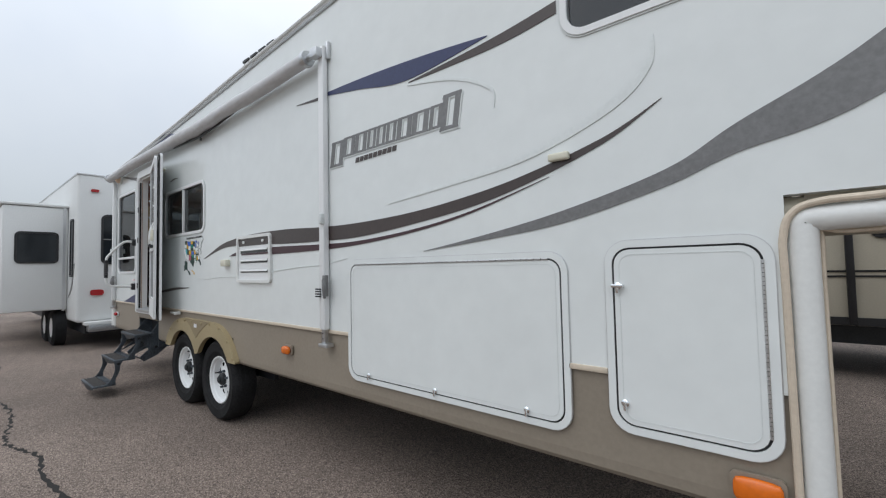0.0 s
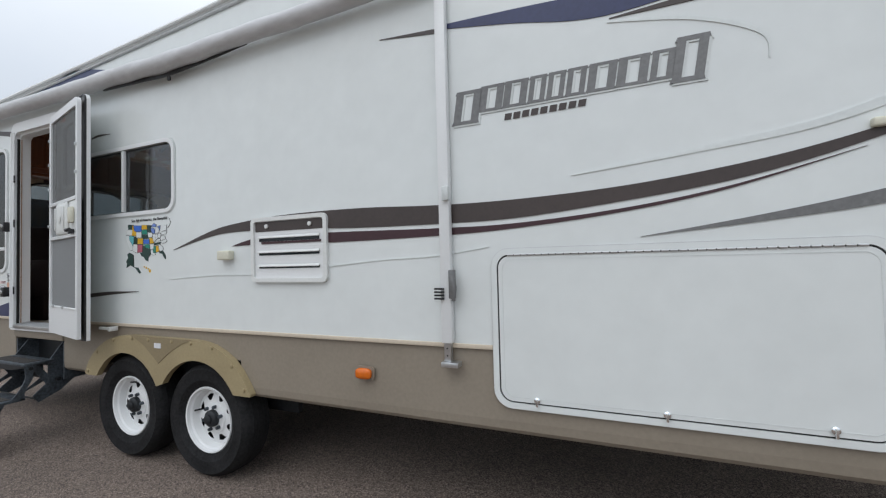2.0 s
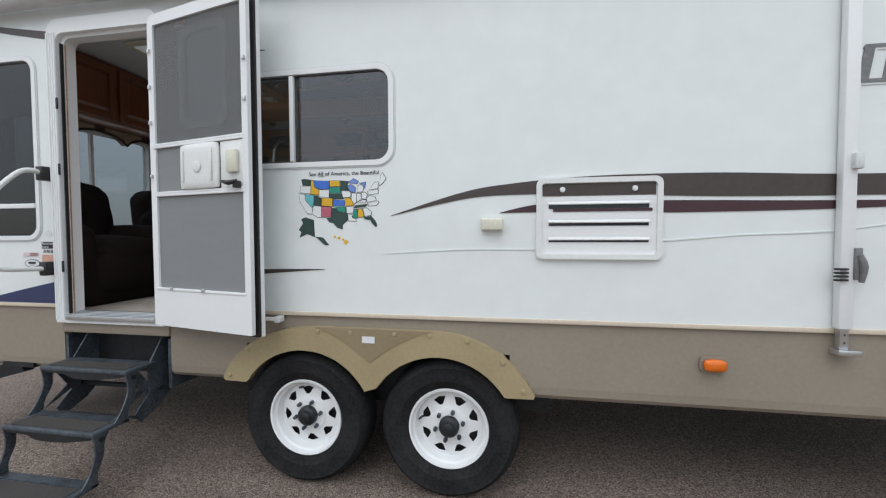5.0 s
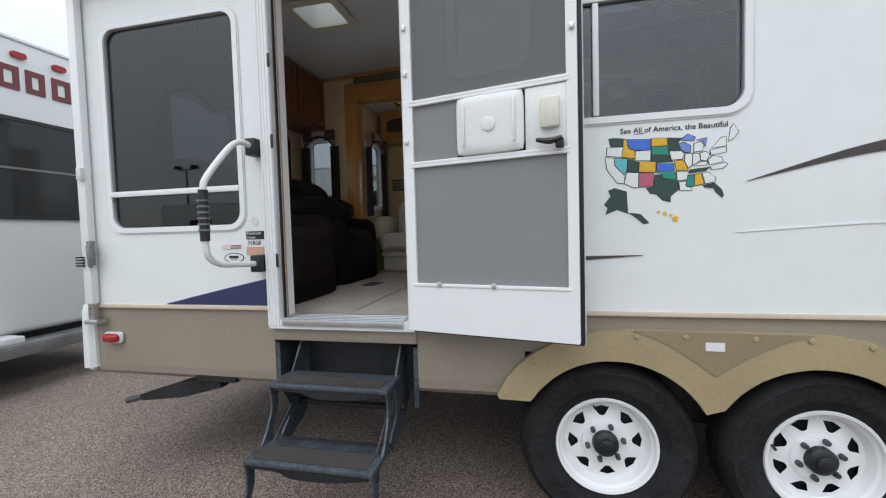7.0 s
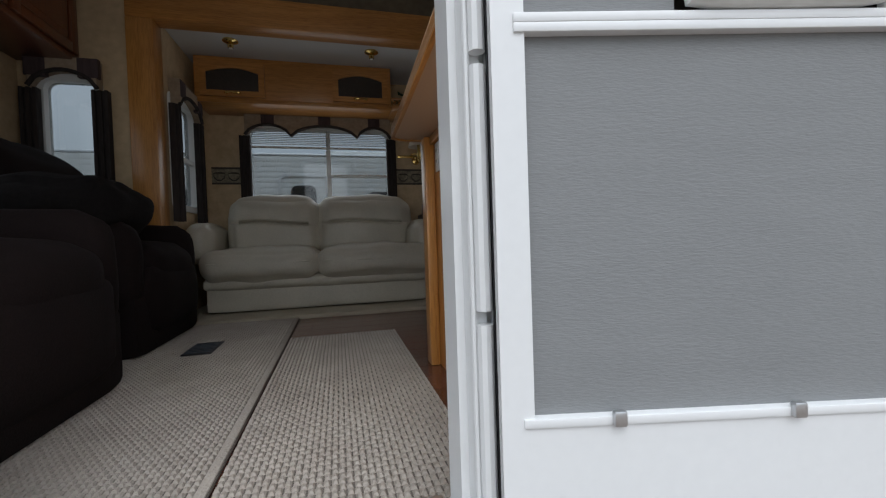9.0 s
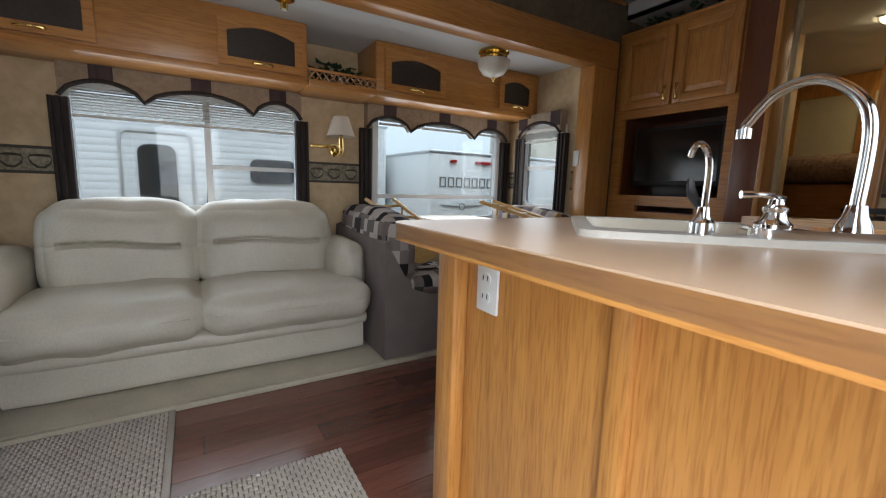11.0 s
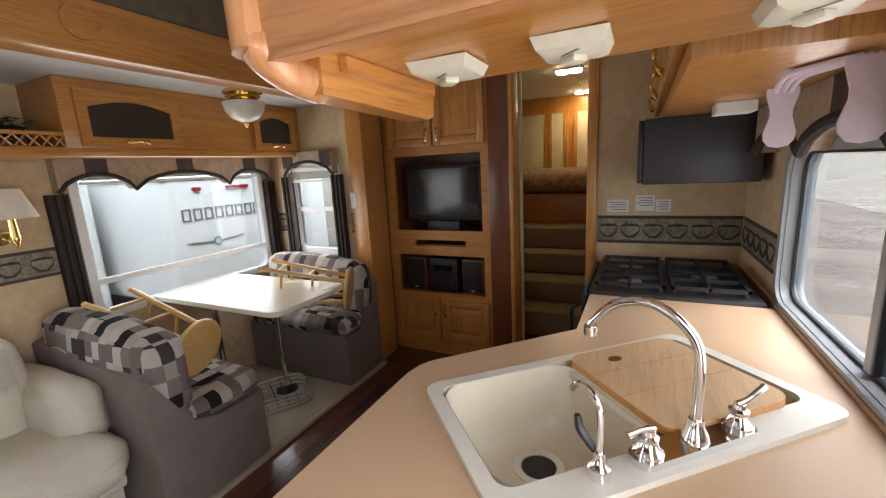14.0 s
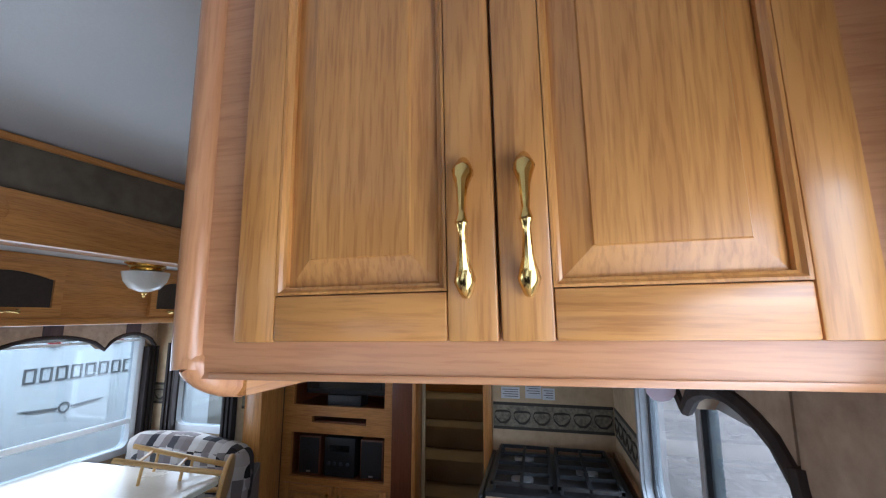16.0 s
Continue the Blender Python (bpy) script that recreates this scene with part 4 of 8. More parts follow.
# ---- hatches ----
def hatch(name, x0, x1, z0, z1, r, latches, hinge, label):
    h = thing(name, label, "hatch")
    part("frame", ring(bmesh.new(), rrect(x0, x1, z0, z1, r), rrect(x0 + 0.027, x1 - 0.027, z0 + 0.027, z1 - 0.027, r - 0.022), "y", Y0 - 0.008, Y0 + 0.008), WHITE, h)
    part("edge_bead", ring(bmesh.new(), rrect(x0 - 0.003, x1 + 0.003, z0 - 0.003, z1 + 0.003, r + 0.003), rrect(x0 + 0.0005, x1 - 0.0005, z0 + 0.0005, z1 - 0.0005, r), "y", Y0 - 0.004, Y0 + 0.004), ALU, h)
    part("seal", ring(bmesh.new(), rrect(x0 + 0.0275, x1 - 0.0275, z0 + 0.0275, z1 - 0.0275, r - 0.022), rrect(x0 + 0.034, x1 - 0.034, z0 + 0.034, z1 - 0.034, r - 0.028), "y", Y0 - 0.003, Y0 + 0.006), BLACK, h)
    part("panel", prism(bmesh.new(), rrect(x0 + 0.0345, x1 - 0.0345, z0 + 0.0345, z1 - 0.0345, r - 0.028), "y", Y0 - 0.0075, Y0 + 0.008), WHITE, h)
    part("bead_line", ring(bmesh.new(), rrect(x0 + 0.052, x1 - 0.052, z0 + 0.052, z1 - 0.052, r - 0.04), rrect(x0 + 0.0545, x1 - 0.0545, z0 + 0.0545, z1 - 0.0545, r - 0.042), "y", Y0 - 0.0088, Y0 - 0.007), PALE_VINYL, h)
    for x, z in latches:
        b = lathe(bmesh.new(), [(0.014, -0.007), (0.014, -0.017), (0.009, -0.021), (0.001, -0.022)], (x, Y0, z), "y", 16)
        box(b, x - 0.005, x + 0.005, Y0 - 0.027, Y0 - 0.015, z - 0.026, z + 0.010, 0.003)
        part("latch", b, CHROME, h, "chrome turn latch")
    n = 40
    b = bmesh.new()
    for k in range(n):
        t0, t1 = k / n, (k + 0.86) / n
        if hinge == "top":
            a0, a1 = x0 + 0.08 + (x1 - x0 - 0.16) * t0, x0 + 0.08 + (x1 - x0 - 0.16) * t1
            cyl(b, (a0, Y0 - 0.009, z1 - 0.031), (a1, Y0 - 0.009, z1 - 0.031), 0.005, seg=6)
        else:
            a0, a1 = z0 + 0.08 + (z1 - z0 - 0.16) * t0, z0 + 0.08 + (z1 - z0 - 0.16) * t1
            cyl(b, (x1 - 0.031, Y0 - 0.009, a0), (x1 - 0.031, Y0 - 0.009, a1), 0.005, seg=6)
    tagged(part("hinge", b, ALU, h), kind="stuff")
    return h


hatch("storage_hatch", -2.322, -0.868, 0.708, 1.455, 0.085, [(-2.120, 0.757), (-1.598, 0.757), (-1.069, 0.767)], "top", "large white storage compartment door in skirt")
hatch("storage_hatch", -0.716, -0.198, 0.765, 1.485, 0.085, [(-0.668, 1.313), (-0.656, 0.876)], "side", "white front storage compartment door with side hinge")
b = bmesh.new()
box(b, -0.690, -0.645, Y0 - 0.030, Y0 - 0.012, 1.307, 1.322, 0.004)
structure(part("latch_bar", b, CHROME), "chrome latch bar on the storage door", "latch")

# refrigerator vent
fv = thing("wall_vent", "white louvred refrigerator vent in the wall", "vent")
part("frame", ring(bmesh.new(), rrect(-3.87, -3.285, 1.30, 1.70, 0.035), rrect(-3.845, -3.31, 1.325, 1.675, 0.02), "y", Y0 - 0.022, Y0 - 0.001), PLASTIC_WHITE, fv)
part("backing", B(-3.846, -3.309, Y0 - 0.008, Y0 - 0.0045, 1.324, 1.676), WHITE_PAINT, fv)
for z0, z1 in ((1.55, 1.585), (1.465, 1.495), (1.385, 1.41)):
    part("slot", B(-3.81, -3.345, Y0 - 0.011, Y0 - 0.008, z0, z1), DARK_GLASS, fv)
    part("louvre", prism(bmesh.new(), [(Y0 - 0.011, z1), (Y0 - 0.02, z1 - 0.012), (Y0 - 0.018, z1 - 0.016), (Y0 - 0.011, z1 - 0.008)], "x", -3.812, -3.343), PLASTIC_WHITE, fv)
part("stripe_patch", B(-3.84, -3.315, Y0 - 0.0105, Y0 - 0.008, 1.612, 1.672), BROWN_VINYL, fv)
part("stripe_patch", B(-3.79, -3.33, Y0 - 0.0125, Y0 - 0.0111, 1.535, 1.549), MAROON_VINYL, fv)
for x in (-3.745, -3.41):
    b = lathe(bmesh.new(), [(0.013, -0.011), (0.013, -0.02), (0.004, -0.022), (0.001, -0.022)], (x, Y0, 1.643), "y", 14)
    part("twist_latch", b, PLASTIC_WHITE, fv)


def block(name, a, material, bevel, label, category):
    ob = part(name, B(*a, bevel=bevel, seg=3), material)
    return tagged(ob, label, category)


def marker(x, z, material, label, w=0.055, h=0.03):
    t = thing("marker_lamp", label, "lamp", (x, Y0, z))
    part("base", prism(bmesh.new(), rrect(-w - 0.012, w + 0.012, -h - 0.01, h + 0.01, 0.02), "y", 0.004, -0.008), BEIGE if material is AMBER else WHITE_PAINT, t)
    part("lens", PAD(-w, w, -0.038, -0.008, -h, h, r=0.012, bulge=0.004, n=5), material, t)
    return t


ylo = Y0 + 0.012
marker(-3.05, 0.805, AMBER, "amber side marker lamp on the beige skirt", 0.046, 0.026)
marker(-0.271, 0.68, AMBER, "amber side marker lamp on the beige skirt", 0.06, 0.035)
marker(-7.84, 0.80, RED_LENS, "red side marker lamp on the rear skirt", 0.05, 0.022)
ob = block("outlet_cover", (-4.145, -4.035, Y0 - 0.045, Y0 - 0.001, 1.445, 1.505), PLASTIC_CREAM, 0.008, "cream outlet cover on the white wall", "outlet cover")
ob = block("clearance_lamp", (-0.93, -0.84, Y0 - 0.03, Y0 - 0.001, 1.835, 1.868), PLASTIC_CREAM, 0.008, "small cream lamp on the white wall", "lamp")
pl_ = thing("porch_light", "round amber-white porch lamp by the door", "lamp", (-7.70, Y0, 2.80))
part("base", lathe(bmesh.new(), [(0.075, -0.0005), (0.078, -0.02), (0.07, -0.028)], (0, 0, 0), "y", 24), PLASTIC_WHITE, pl_)
part("lens", lathe(bmesh.new(), [(0.068, -0.026), (0.062, -0.05), (0.045, -0.068), (0.02, -0.076), (0.001, -0.078)], (0, 0, 0), "y", 24), mat("smoky_lens", (0.62, 0.46, 0.33), 0.25, var=0.1), pl_, "smoky amber lens")
ps = thing("porch_speaker", "small cream porch lamp beside the door", "lamp", (-5.80, Y0, 2.62))
part("stem", cyl(bmesh.new(), (0, -0.001, 0), (0, -0.045, 0), 0.018), PLASTIC_CREAM, ps)
part("housing", B(-0.05, 0.05, -0.10, -0.045, -0.045, 0.045, bevel=0.015), PLASTIC_CREAM, ps)
part("lens", B(-0.04, 0.04, -0.106, -0.0995, -0.035, 0.035, bevel=0.003), AMBER, ps)
door_stop = thing("door_stop", "white bracket door stop on the trim", "bracket")
part("arm", B(-5.40, -5.28, Y0 - 0.06, Y0 - 0.045, 0.949, 0.969, bevel=0.004), PLASTIC_WHITE, door_stop)
part("foot", B(-5.29, -5.26, Y0 - 0.06, Y0 - 0.0005, 0.939, 0.972, bevel=0.004), PLASTIC_WHITE, door_stop)

# ---- awning ----
aw = thing("awning", "rolled white patio awning with folding arms", "awning")
b = bmesh.new()
SAG = ((-8.0, 2.83, 0.050), (-7.4, 2.845, 0.054), (-6.8, 2.85, 0.058), (-6.2, 2.845, 0.056), (-5.6, 2.835, 0.060), (-5.1, 2.835, 0.058), (-4.7, 2.825, 0.060), (-4.3, 2.825, 0.056), (-3.9, 2.838, 0.052), (-3.4, 2.845, 0.052), (-2.68, 2.86, 0.046))
tube(b, [(x, Y0 - 0.075 + 0.004 * math.sin(x * 5), z) for x, z, _ in SAG], [r_ for _, _, r_ in SAG], 18, 5)
for v in b.verts:
    # spiral folds of the slack fabric
    a = math.atan2(v.co.z - 2.83, v.co.y - (Y0 - 0.075))
    f = max(0.0, 1 - abs(v.co.x + 4.6) / 1.9)
    v.co.z += 0.006 * f * math.sin(v.co.x * 16 + 2 * a)
part("roll", b, mat("awning_vinyl", (0.60, 0.60, 0.61), 0.6, var=0.06, scale=5, fine=30, bump=0.2, stretch=(0.4, 1, 1)), aw, "rolled white vinyl awning fabric")
# thin black strip along the middle of the roll's lower edge
b = bmesh.new()
band(b, [(-5.35, 2.785), (-4.9, 2.78), (-4.6, 2.77), (-4.2, 2.78), (-3.85, 2.795)], [(-5.35, 2.772), (-4.9, 2.752), (-4.6, 2.740), (-4.2, 2.762), (-3.85, 2.792)], "y", Y0 - 0.055, Y0 - 0.047)
part("dark_strip", b, BLACK, aw, "thin black strip below the roll")
part("roll_clip", B(-4.60, -4.575, Y0 - 0.06, Y0 - 0.045, 2.705, 2.735, bevel=0.004), BLACK, aw)
for x, top in ((-2.545, 2.92), (-7.945, 2.86)):
    a = part("arm", B(x - 0.028, x + 0.028, Y0 - 0.05, Y0 - 0.008, 1.0, top, bevel=0.006), WHITE_PAINT, aw, "white aluminium awning arm")
    part("inner_arm", B(x - 0.018, x + 0.018, Y0 - 0.043, Y0 - 0.012, 0.91, 1.35, bevel=0.004), ALU, aw)
    for k in range(8):
        part("peg_hole", lathe(bmesh.new(), [(0.004, -0.001), (0.004, 0.0006), (0.001, 0.0006)], (x, Y0 - 0.044, 0.94 + k * 0.035), "y", 8), BLACK, aw)
    part("foot", B(x - 0.03, x + 0.06, Y0 - 0.06, Y0 - 0.0005, 0.885, 0.91, bevel=0.004), ALU, aw)
    part("clip", B(x + 0.0, x + 0.035, Y0 - 0.075, Y0 - 0.045, 1.70, 1.77, bevel=0.006), PALE_VINYL, aw)
    b = bmesh.new()
    tube(b, [(x + 0.035, Y0 - 0.06, 1.33), (x + 0.05, Y0 - 0.065, 1.28), (x + 0.045, Y0 - 0.06, 1.21)], [0.012, 0.015, 0.010], 8)
    box(b, x + 0.02, x + 0.05, Y0 - 0.06, Y0 - 0.03, 1.22, 1.36, 0.004)
    part("lever", b, GREY_VINYL, aw)
    b = bmesh.new()
    for k in range(4):
        box(b, x - 0.055, x - 0.005, Y0 - 0.066, Y0 - 0.05, 1.215 + k * 0.016, 1.224 + k * 0.016, 0.002)
    part("slider", b, BLACK, aw)
    b = bmesh.new()
    cyl(b, (x - 0.135, Y0 - 0.075, 2.86), (x - 0.10, Y0 - 0.075, 2.86), 0.056, 0.052, seg=20)
    cyl(b, (x - 0.10, Y0 - 0.075, 2.86), (x - 0.02, Y0 - 0.075, 2.865), 0.022, seg=12)
    part("end_cap", b, ALU, aw)
    part("bracket", B(x + 0.029, x + 0.055, Y0 - 0.03, Y0 - 0.0005, 2.83, 2.95, bevel=0.006), ALU, aw)
    part("arm_head", B(x - 0.055, x + 0.026, Y0 - 0.10, Y0 - 0.046, 2.835, 2.90, bevel=0.008), ALU, aw)

# ---- roof things ----
rv = thing("roof_air_conditioner", "low white roof air conditioner", "air conditioner")
part("shroud", PAD(-4.60, -3.80, 2.05, 2.85, 3.235, 3.70, r=0.1, bulge=0.01), OFF_WHITE, rv)
for k in range(4):
    part("louvre", B(-4.50 + 0.17 * k, -4.37 + 0.17 * k, 2.030, 2.052, 3.60, 3.625, bevel=0.003), BLACK, rv)

# ---- wheels ----
WX = (-5.161, -4.329)


def make_wheel():
    w = thing("wheel", "worn black trailer tyre on white spoke rim", "wheel", (0, 0, 0.375), group="trailer wheels")
    b = bmesh.new()
    lathe(b, [(0.215, 0.004), (0.235, -0.012), (0.262, -0.022), (0.266, -0.026), (0.30, -0.032), (0.335, -0.030), (0.340, -0.033), (0.360, -0.014), (0.374, 0.014), (0.377, 0.09), (0.372, 0.165), (0.345, 0.185), (0.25, 0.19), (0.215, 0.18)], (0, 0, 0), "y", 48, False)
    part("tyre", b, RUBBER, w)
    b = bmesh.new()
    for y in (0.028, 0.07, 0.115):
        lathe(b, [(0.377, y), (0.3785, y + 0.002), (0.3785, y + 0.028), (0.377, y + 0.03)], (0, 0, 0), "y", 48, False)
    part("tread", b, RUBBER, w)
    rim = bmesh.new()
    lathe(rim, [(0.222, 0.004), (0.217, -0.008), (0.207, -0.006), (0.201, 0.014), (0.190, 0.022), (0.182, 0.05), (0.178, 0.066)], (0, 0, 0), "y", 40, False)
    # disc with eight windows
    n = 8
    for k in range(n):
        a0 = 2 * math.pi * k / n
        da = 2 * math.pi / n

        def pt(r, f, y):
            a = a0 + da * f
            return rim.verts.new((r * math.cos(a), y, r * math.sin(a)))
        o = [pt(0.179, f, 0.065) for f in (0, 0.2, 0.5, 0.8, 1)]
        i = [pt(0.100, f, 0.046) for f in (0, 0.2, 0.5, 0.8, 1)]
        wo = [pt(0.156, 0.21, 0.061), pt(0.162, 0.5, 0.062), pt(0.156, 0.79, 0.061)]
        wi = [pt(0.121, 0.38, 0.052), pt(0.117, 0.5, 0.0515), pt(0.121, 0.62, 0.052)]
        for q in ((o[0], o[1], wo[0]), (o[0], wo[0], wi[0], i[0]), (o[1], o[2], wo[1], wo[0]), (o[2], o[3], wo[2], wo[1]), (o[3], o[4], wo[2]), (o[4], i[4], wi[2], wo[2]),
                  (i[0], wi[0], i[1]), (i[1], wi[0], wi[1], i[2]), (i[2], wi[1], wi[2], i[3]), (i[3], wi[2], i[4])):
            rim.faces.new(q)
    lathe(rim, [(0.104, 0.047), (0.100, 0.040), (0.092, 0.037), (0.045, 0.036)], (0, 0, 0), "y", 32)
    r = part("rim", rim, WHITE_PAINT, w, "white painted steel spoke rim")
    part("brake_drum", lathe(bmesh.new(), [(0.172, 0.09), (0.172, 0.15), (0.02, 0.15)], (0, 0, 0), "y", 24), BLACK_STEEL, w)
    b = lathe(bmesh.new(), [(0.057, 0.038), (0.055, 0.010), (0.046, 0.002), (0.032, -0.001), (0.032, -0.012), (0.024, -0.017), (0.001, -0.018)], (0, 0, 0), "y", 24)
    part("hub", b, BLACK_STEEL, w, "dark greasy hub cap")
    for k in range(6):
        a = 2 * math.pi * (k + 0.25) / 6
        x, z = 0.079 * math.cos(a), 0.079 * math.sin(a)
        part("lug_nut", cyl(bmesh.new(), (x, 0.037, z), (x, 0.014, z), 0.0125, 0.011, seg=6), DARK_METAL, r)
    part("valve", cyl(bmesh.new(), (-0.155, 0.07, 0.03), (-0.165, 0.02, 0.034), 0.006, seg=8), BLACK, r)
    return w


wheel = make_wheel()
wheel.matrix_basis = pose(WX[1] + 0.002, 1.742, 0.377)
copy_thing(wheel, pose(WX[0] + 0.002, 1.742, 0.377, 0, 63, 0))
copy_thing(wheel, pose(WX[0], 3.85, 0.375, 0, 20, 180))
copy_thing(wheel, pose(WX[1], 3.85, 0.375, 0, 40, 180))
structure(part("wheel_well", B(-5.70, -3.78, 1.99, 2.03, 0.40, 0.99), BLACK_STEEL), "black inner face of the wheel well", "wheel well")
ax = bmesh.new()
for x in WX:
    cyl(ax, (x, 1.95, 0.375), (x, 3.8, 0.375), 0.045)
structure(part("axle", ax, BLACK_STEEL), "black steel axles under the trailer", "axle")

# fender skirt over both wheels
fs = thing("fender_skirt", "tan moulded fender skirt over twin wheels", "fender")
b = bmesh.new()


def arch(cx, r, a0, a1, n=18):
    return [(cx + r * math.cos(radians(a0 + (a1 - a0) * k / n)), 0.375 + r * math.sin(radians(a0 + (a1 - a0) * k / n))) for k in range(n + 1)]


inner = arch(-5.135, 0.408, 147, 29) + arch(-4.37, 0.405, 147, 32)
outer_l = [(-5.49, 0.585), (-5.625, 0.588), (-5.636, 0.605), (-5.59, 0.69), (-5.535, 0.75), (-5.467, 0.806), (-5.38, 0.855), (-5.287, 0.887), (-5.19, 0.907), (-5.06, 0.916)]
outer_r = [(-4.40, 0.914), (-4.30, 0.907), (-4.209, 0.888), (-4.12, 0.852), (-4.036, 0.804), (-3.965, 0.735), (-3.911, 0.663), (-3.874, 0.605), (-3.880, 0.590), (-4.01, 0.588)]
prism(b, inner + list(reversed(outer_l + outer_r)), "y", Y0 - 0.03, Y0 + 0.011)
bmesh.ops.triangulate(b, faces=[f for f in b.faces if len(f.verts) > 4])
part("panel", b, TAN, fs)
# centre piece, slightly proud of the skirt and a darker tan
b = bmesh.new()
prism(b, [(-5.06, 0.917), (-4.40, 0.915), (-4.50, 0.885), (-4.60, 0.835), (-4.68, 0.785), (-4.745, 0.735), (-4.81, 0.785), (-4.90, 0.85), (-4.98, 0.888)], "y", Y0 - 0.034, Y0 - 0.029)
part("centre_panel", b, mat("darker_tan_fender", (0.27, 0.215, 0.125), 0.5, var=0.06), fs)
part("sticker", B(-4.785, -4.715, Y0 - 0.037, Y0 - 0.0335, 0.842, 0.877), PAPER, fs, "small white paper sticker")
for x, z in ((-5.62, 0.65), (-5.50, 0.80), (-5.29, 0.905), (-5.07, 0.925), (-4.88, 0.925), (-4.58, 0.925), (-4.39, 0.925), (-4.19, 0.905), (-4.01, 0.80), (-3.905, 0.66)):
    cx = x + 0.025 * (1 if x < -4.74 else -1)
    part("screw", lathe(bmesh.new(), [(0.013, -0.030), (0.011, -0.038), (0.001, -0.040)], (cx, Y0, z - 0.03), "y", 12), TAN, fs)

# ---- entry steps ----
st = thing("entry_steps", "folding black steel steps with worn paint", "steps")
TREADS = ((0.67, 1.50, 1.695), (0.408, 1.31, 1.515), (0.148, 1.125, 1.335))
for z, ya, yb in TREADS:
    tread = part("tread", B(-6.69, -6.10, ya, yb, z - 0.022, z, bevel=0.005), DARK_METAL, st)
    part("grip_tape", B(-6.655, -6.135, ya + 0.02, yb - 0.075, z + 0.001, z + 0.0035), GRIP, tread)
    part("back_ridge", B(-6.66, -6.13, yb - 0.068, yb - 0.060, z + 0.0002, z + 0.006), DARK_METAL, tread)
    b = bmesh.new()
    band(b, [(-6.66, z - 0.022), (-6.5, z - 0.022), (-6.4, z - 0.022), (-6.25, z - 0.022), (-6.12, z - 0.022)], [(-6.66, z - 0.034), (-6.53, z - 0.038), (-6.46, z - 0.060), (-6.30, z - 0.060), (-6.12, z - 0.034)], "y", ya + 0.004, ya + 0.010)
    part("nose_bar", b, BLACK_STEEL, tread)
for x in (-6.69, -6.10):
    d = 0.010 if x < -6.4 else -0.010
    # bowed strap from each tread's back corner up to the front of the one above
    for (z0, y0, _), (z1, _, y1) in zip(TREADS, TREADS[1:]):
        b = bmesh.new()
        front = [(y0 + 0.004, z0 - 0.022), (y0 + 0.012, z0 - 0.07), (y0 + 0.010, z0 - 0.13), (y1 - 0.045, z1 + 0.05), (y1 - 0.085, z1 + 0.002)]
        back = [(y0 + 0.085, z0 - 0.022), (y0 + 0.062, z0 - 0.07), (y0 + 0.056, z0 - 0.13), (y1 - 0.002, z1 + 0.05), (y1 - 0.004, z1 - 0.02)]
        band(b, front, back, "x", x, x + d)
        part("side_strap", b, DARK_METAL, st)
        part("pivot_bolt", cyl(bmesh.new(), (x - d * 0.6, y0 + 0.045, z0 - 0.045), (x + 1.8 * d, y0 + 0.045, z0 - 0.045), 0.014, seg=12), BLACK_STEEL, st)
    b = bmesh.new()
    prism(b, [(1.66, 0.655), (1.76, 0.80), (1.86, 0.80), (1.86, 0.50), (1.74, 0.40), (1.60, 0.34), (1.565, 0.40), (1.66, 0.49)], "x", x + d * 1.4, x + d * 2.4)
    part("side_plate", b, DARK_METAL, st)
    b = bmesh.new()
    prism(b, [(1.545, 0.645), (1.60, 0.645), (1.70, 0.50), (1.655, 0.47)], "x", x + d * 2.8, x + d * 3.6)
    prism(b, [(1.43, 0.40), (1.475, 0.42), (1.66, 0.56), (1.69, 0.52)], "x", x + d * 3.8, x + d * 4.4)
    part("inner_link", b, DARK_METAL, st)
part("cross_rod", cyl(bmesh.new(), (-6.67, 1.585, 0.372), (-6.12, 1.585, 0.372), 0.008, seg=8), BLACK_STEEL, st)
b = bmesh.new()
cyl(b, (-6.67, 1.72, 0.50), (-6.09, 1.72, 0.50), 0.016, seg=10)
box(b, -6.69, -6.08, 1.83, 1.86, 0.55, 0.79)
part("cross_brace", b, BLACK_STEEL, st)
b = bmesh.new()
box(b, -6.798, -6.775, Y0 + 0.015, 2.2, 0.58, 0.798)
box(b, -6.045, -6.022, Y0 + 0.015, 2.2, 0.50, 0.798)
box(b, -6.775, -6.045, 2.18, 2.2, 0.58, 0.798)
structure(part("step_box", b, DARK_METAL), "black steel housing behind the entry steps", "step housing")
jack = thing("stabilizer_jack", "black scissor stabilizer jack below the rear", "jack")
b = bmesh.new()
prism(b, [(-7.72, 0.455), (-7.40, 0.555), (-7.18, 0.575), (-7.16, 0.53), (-7.42, 0.46), (-7.70, 0.425)], "y", 1.74, 1.80)
part("arm", b, BLACK_STEEL, jack)
part("tip", cyl(bmesh.new(), (-7.84, 1.77, 0.405), (-7.70, 1.77, 0.442), 0.018), DARK_METAL, jack)
part("plate", B(-7.30, -7.05, 1.72, 2.1, 0.57, 0.598), BLACK_STEEL, jack)

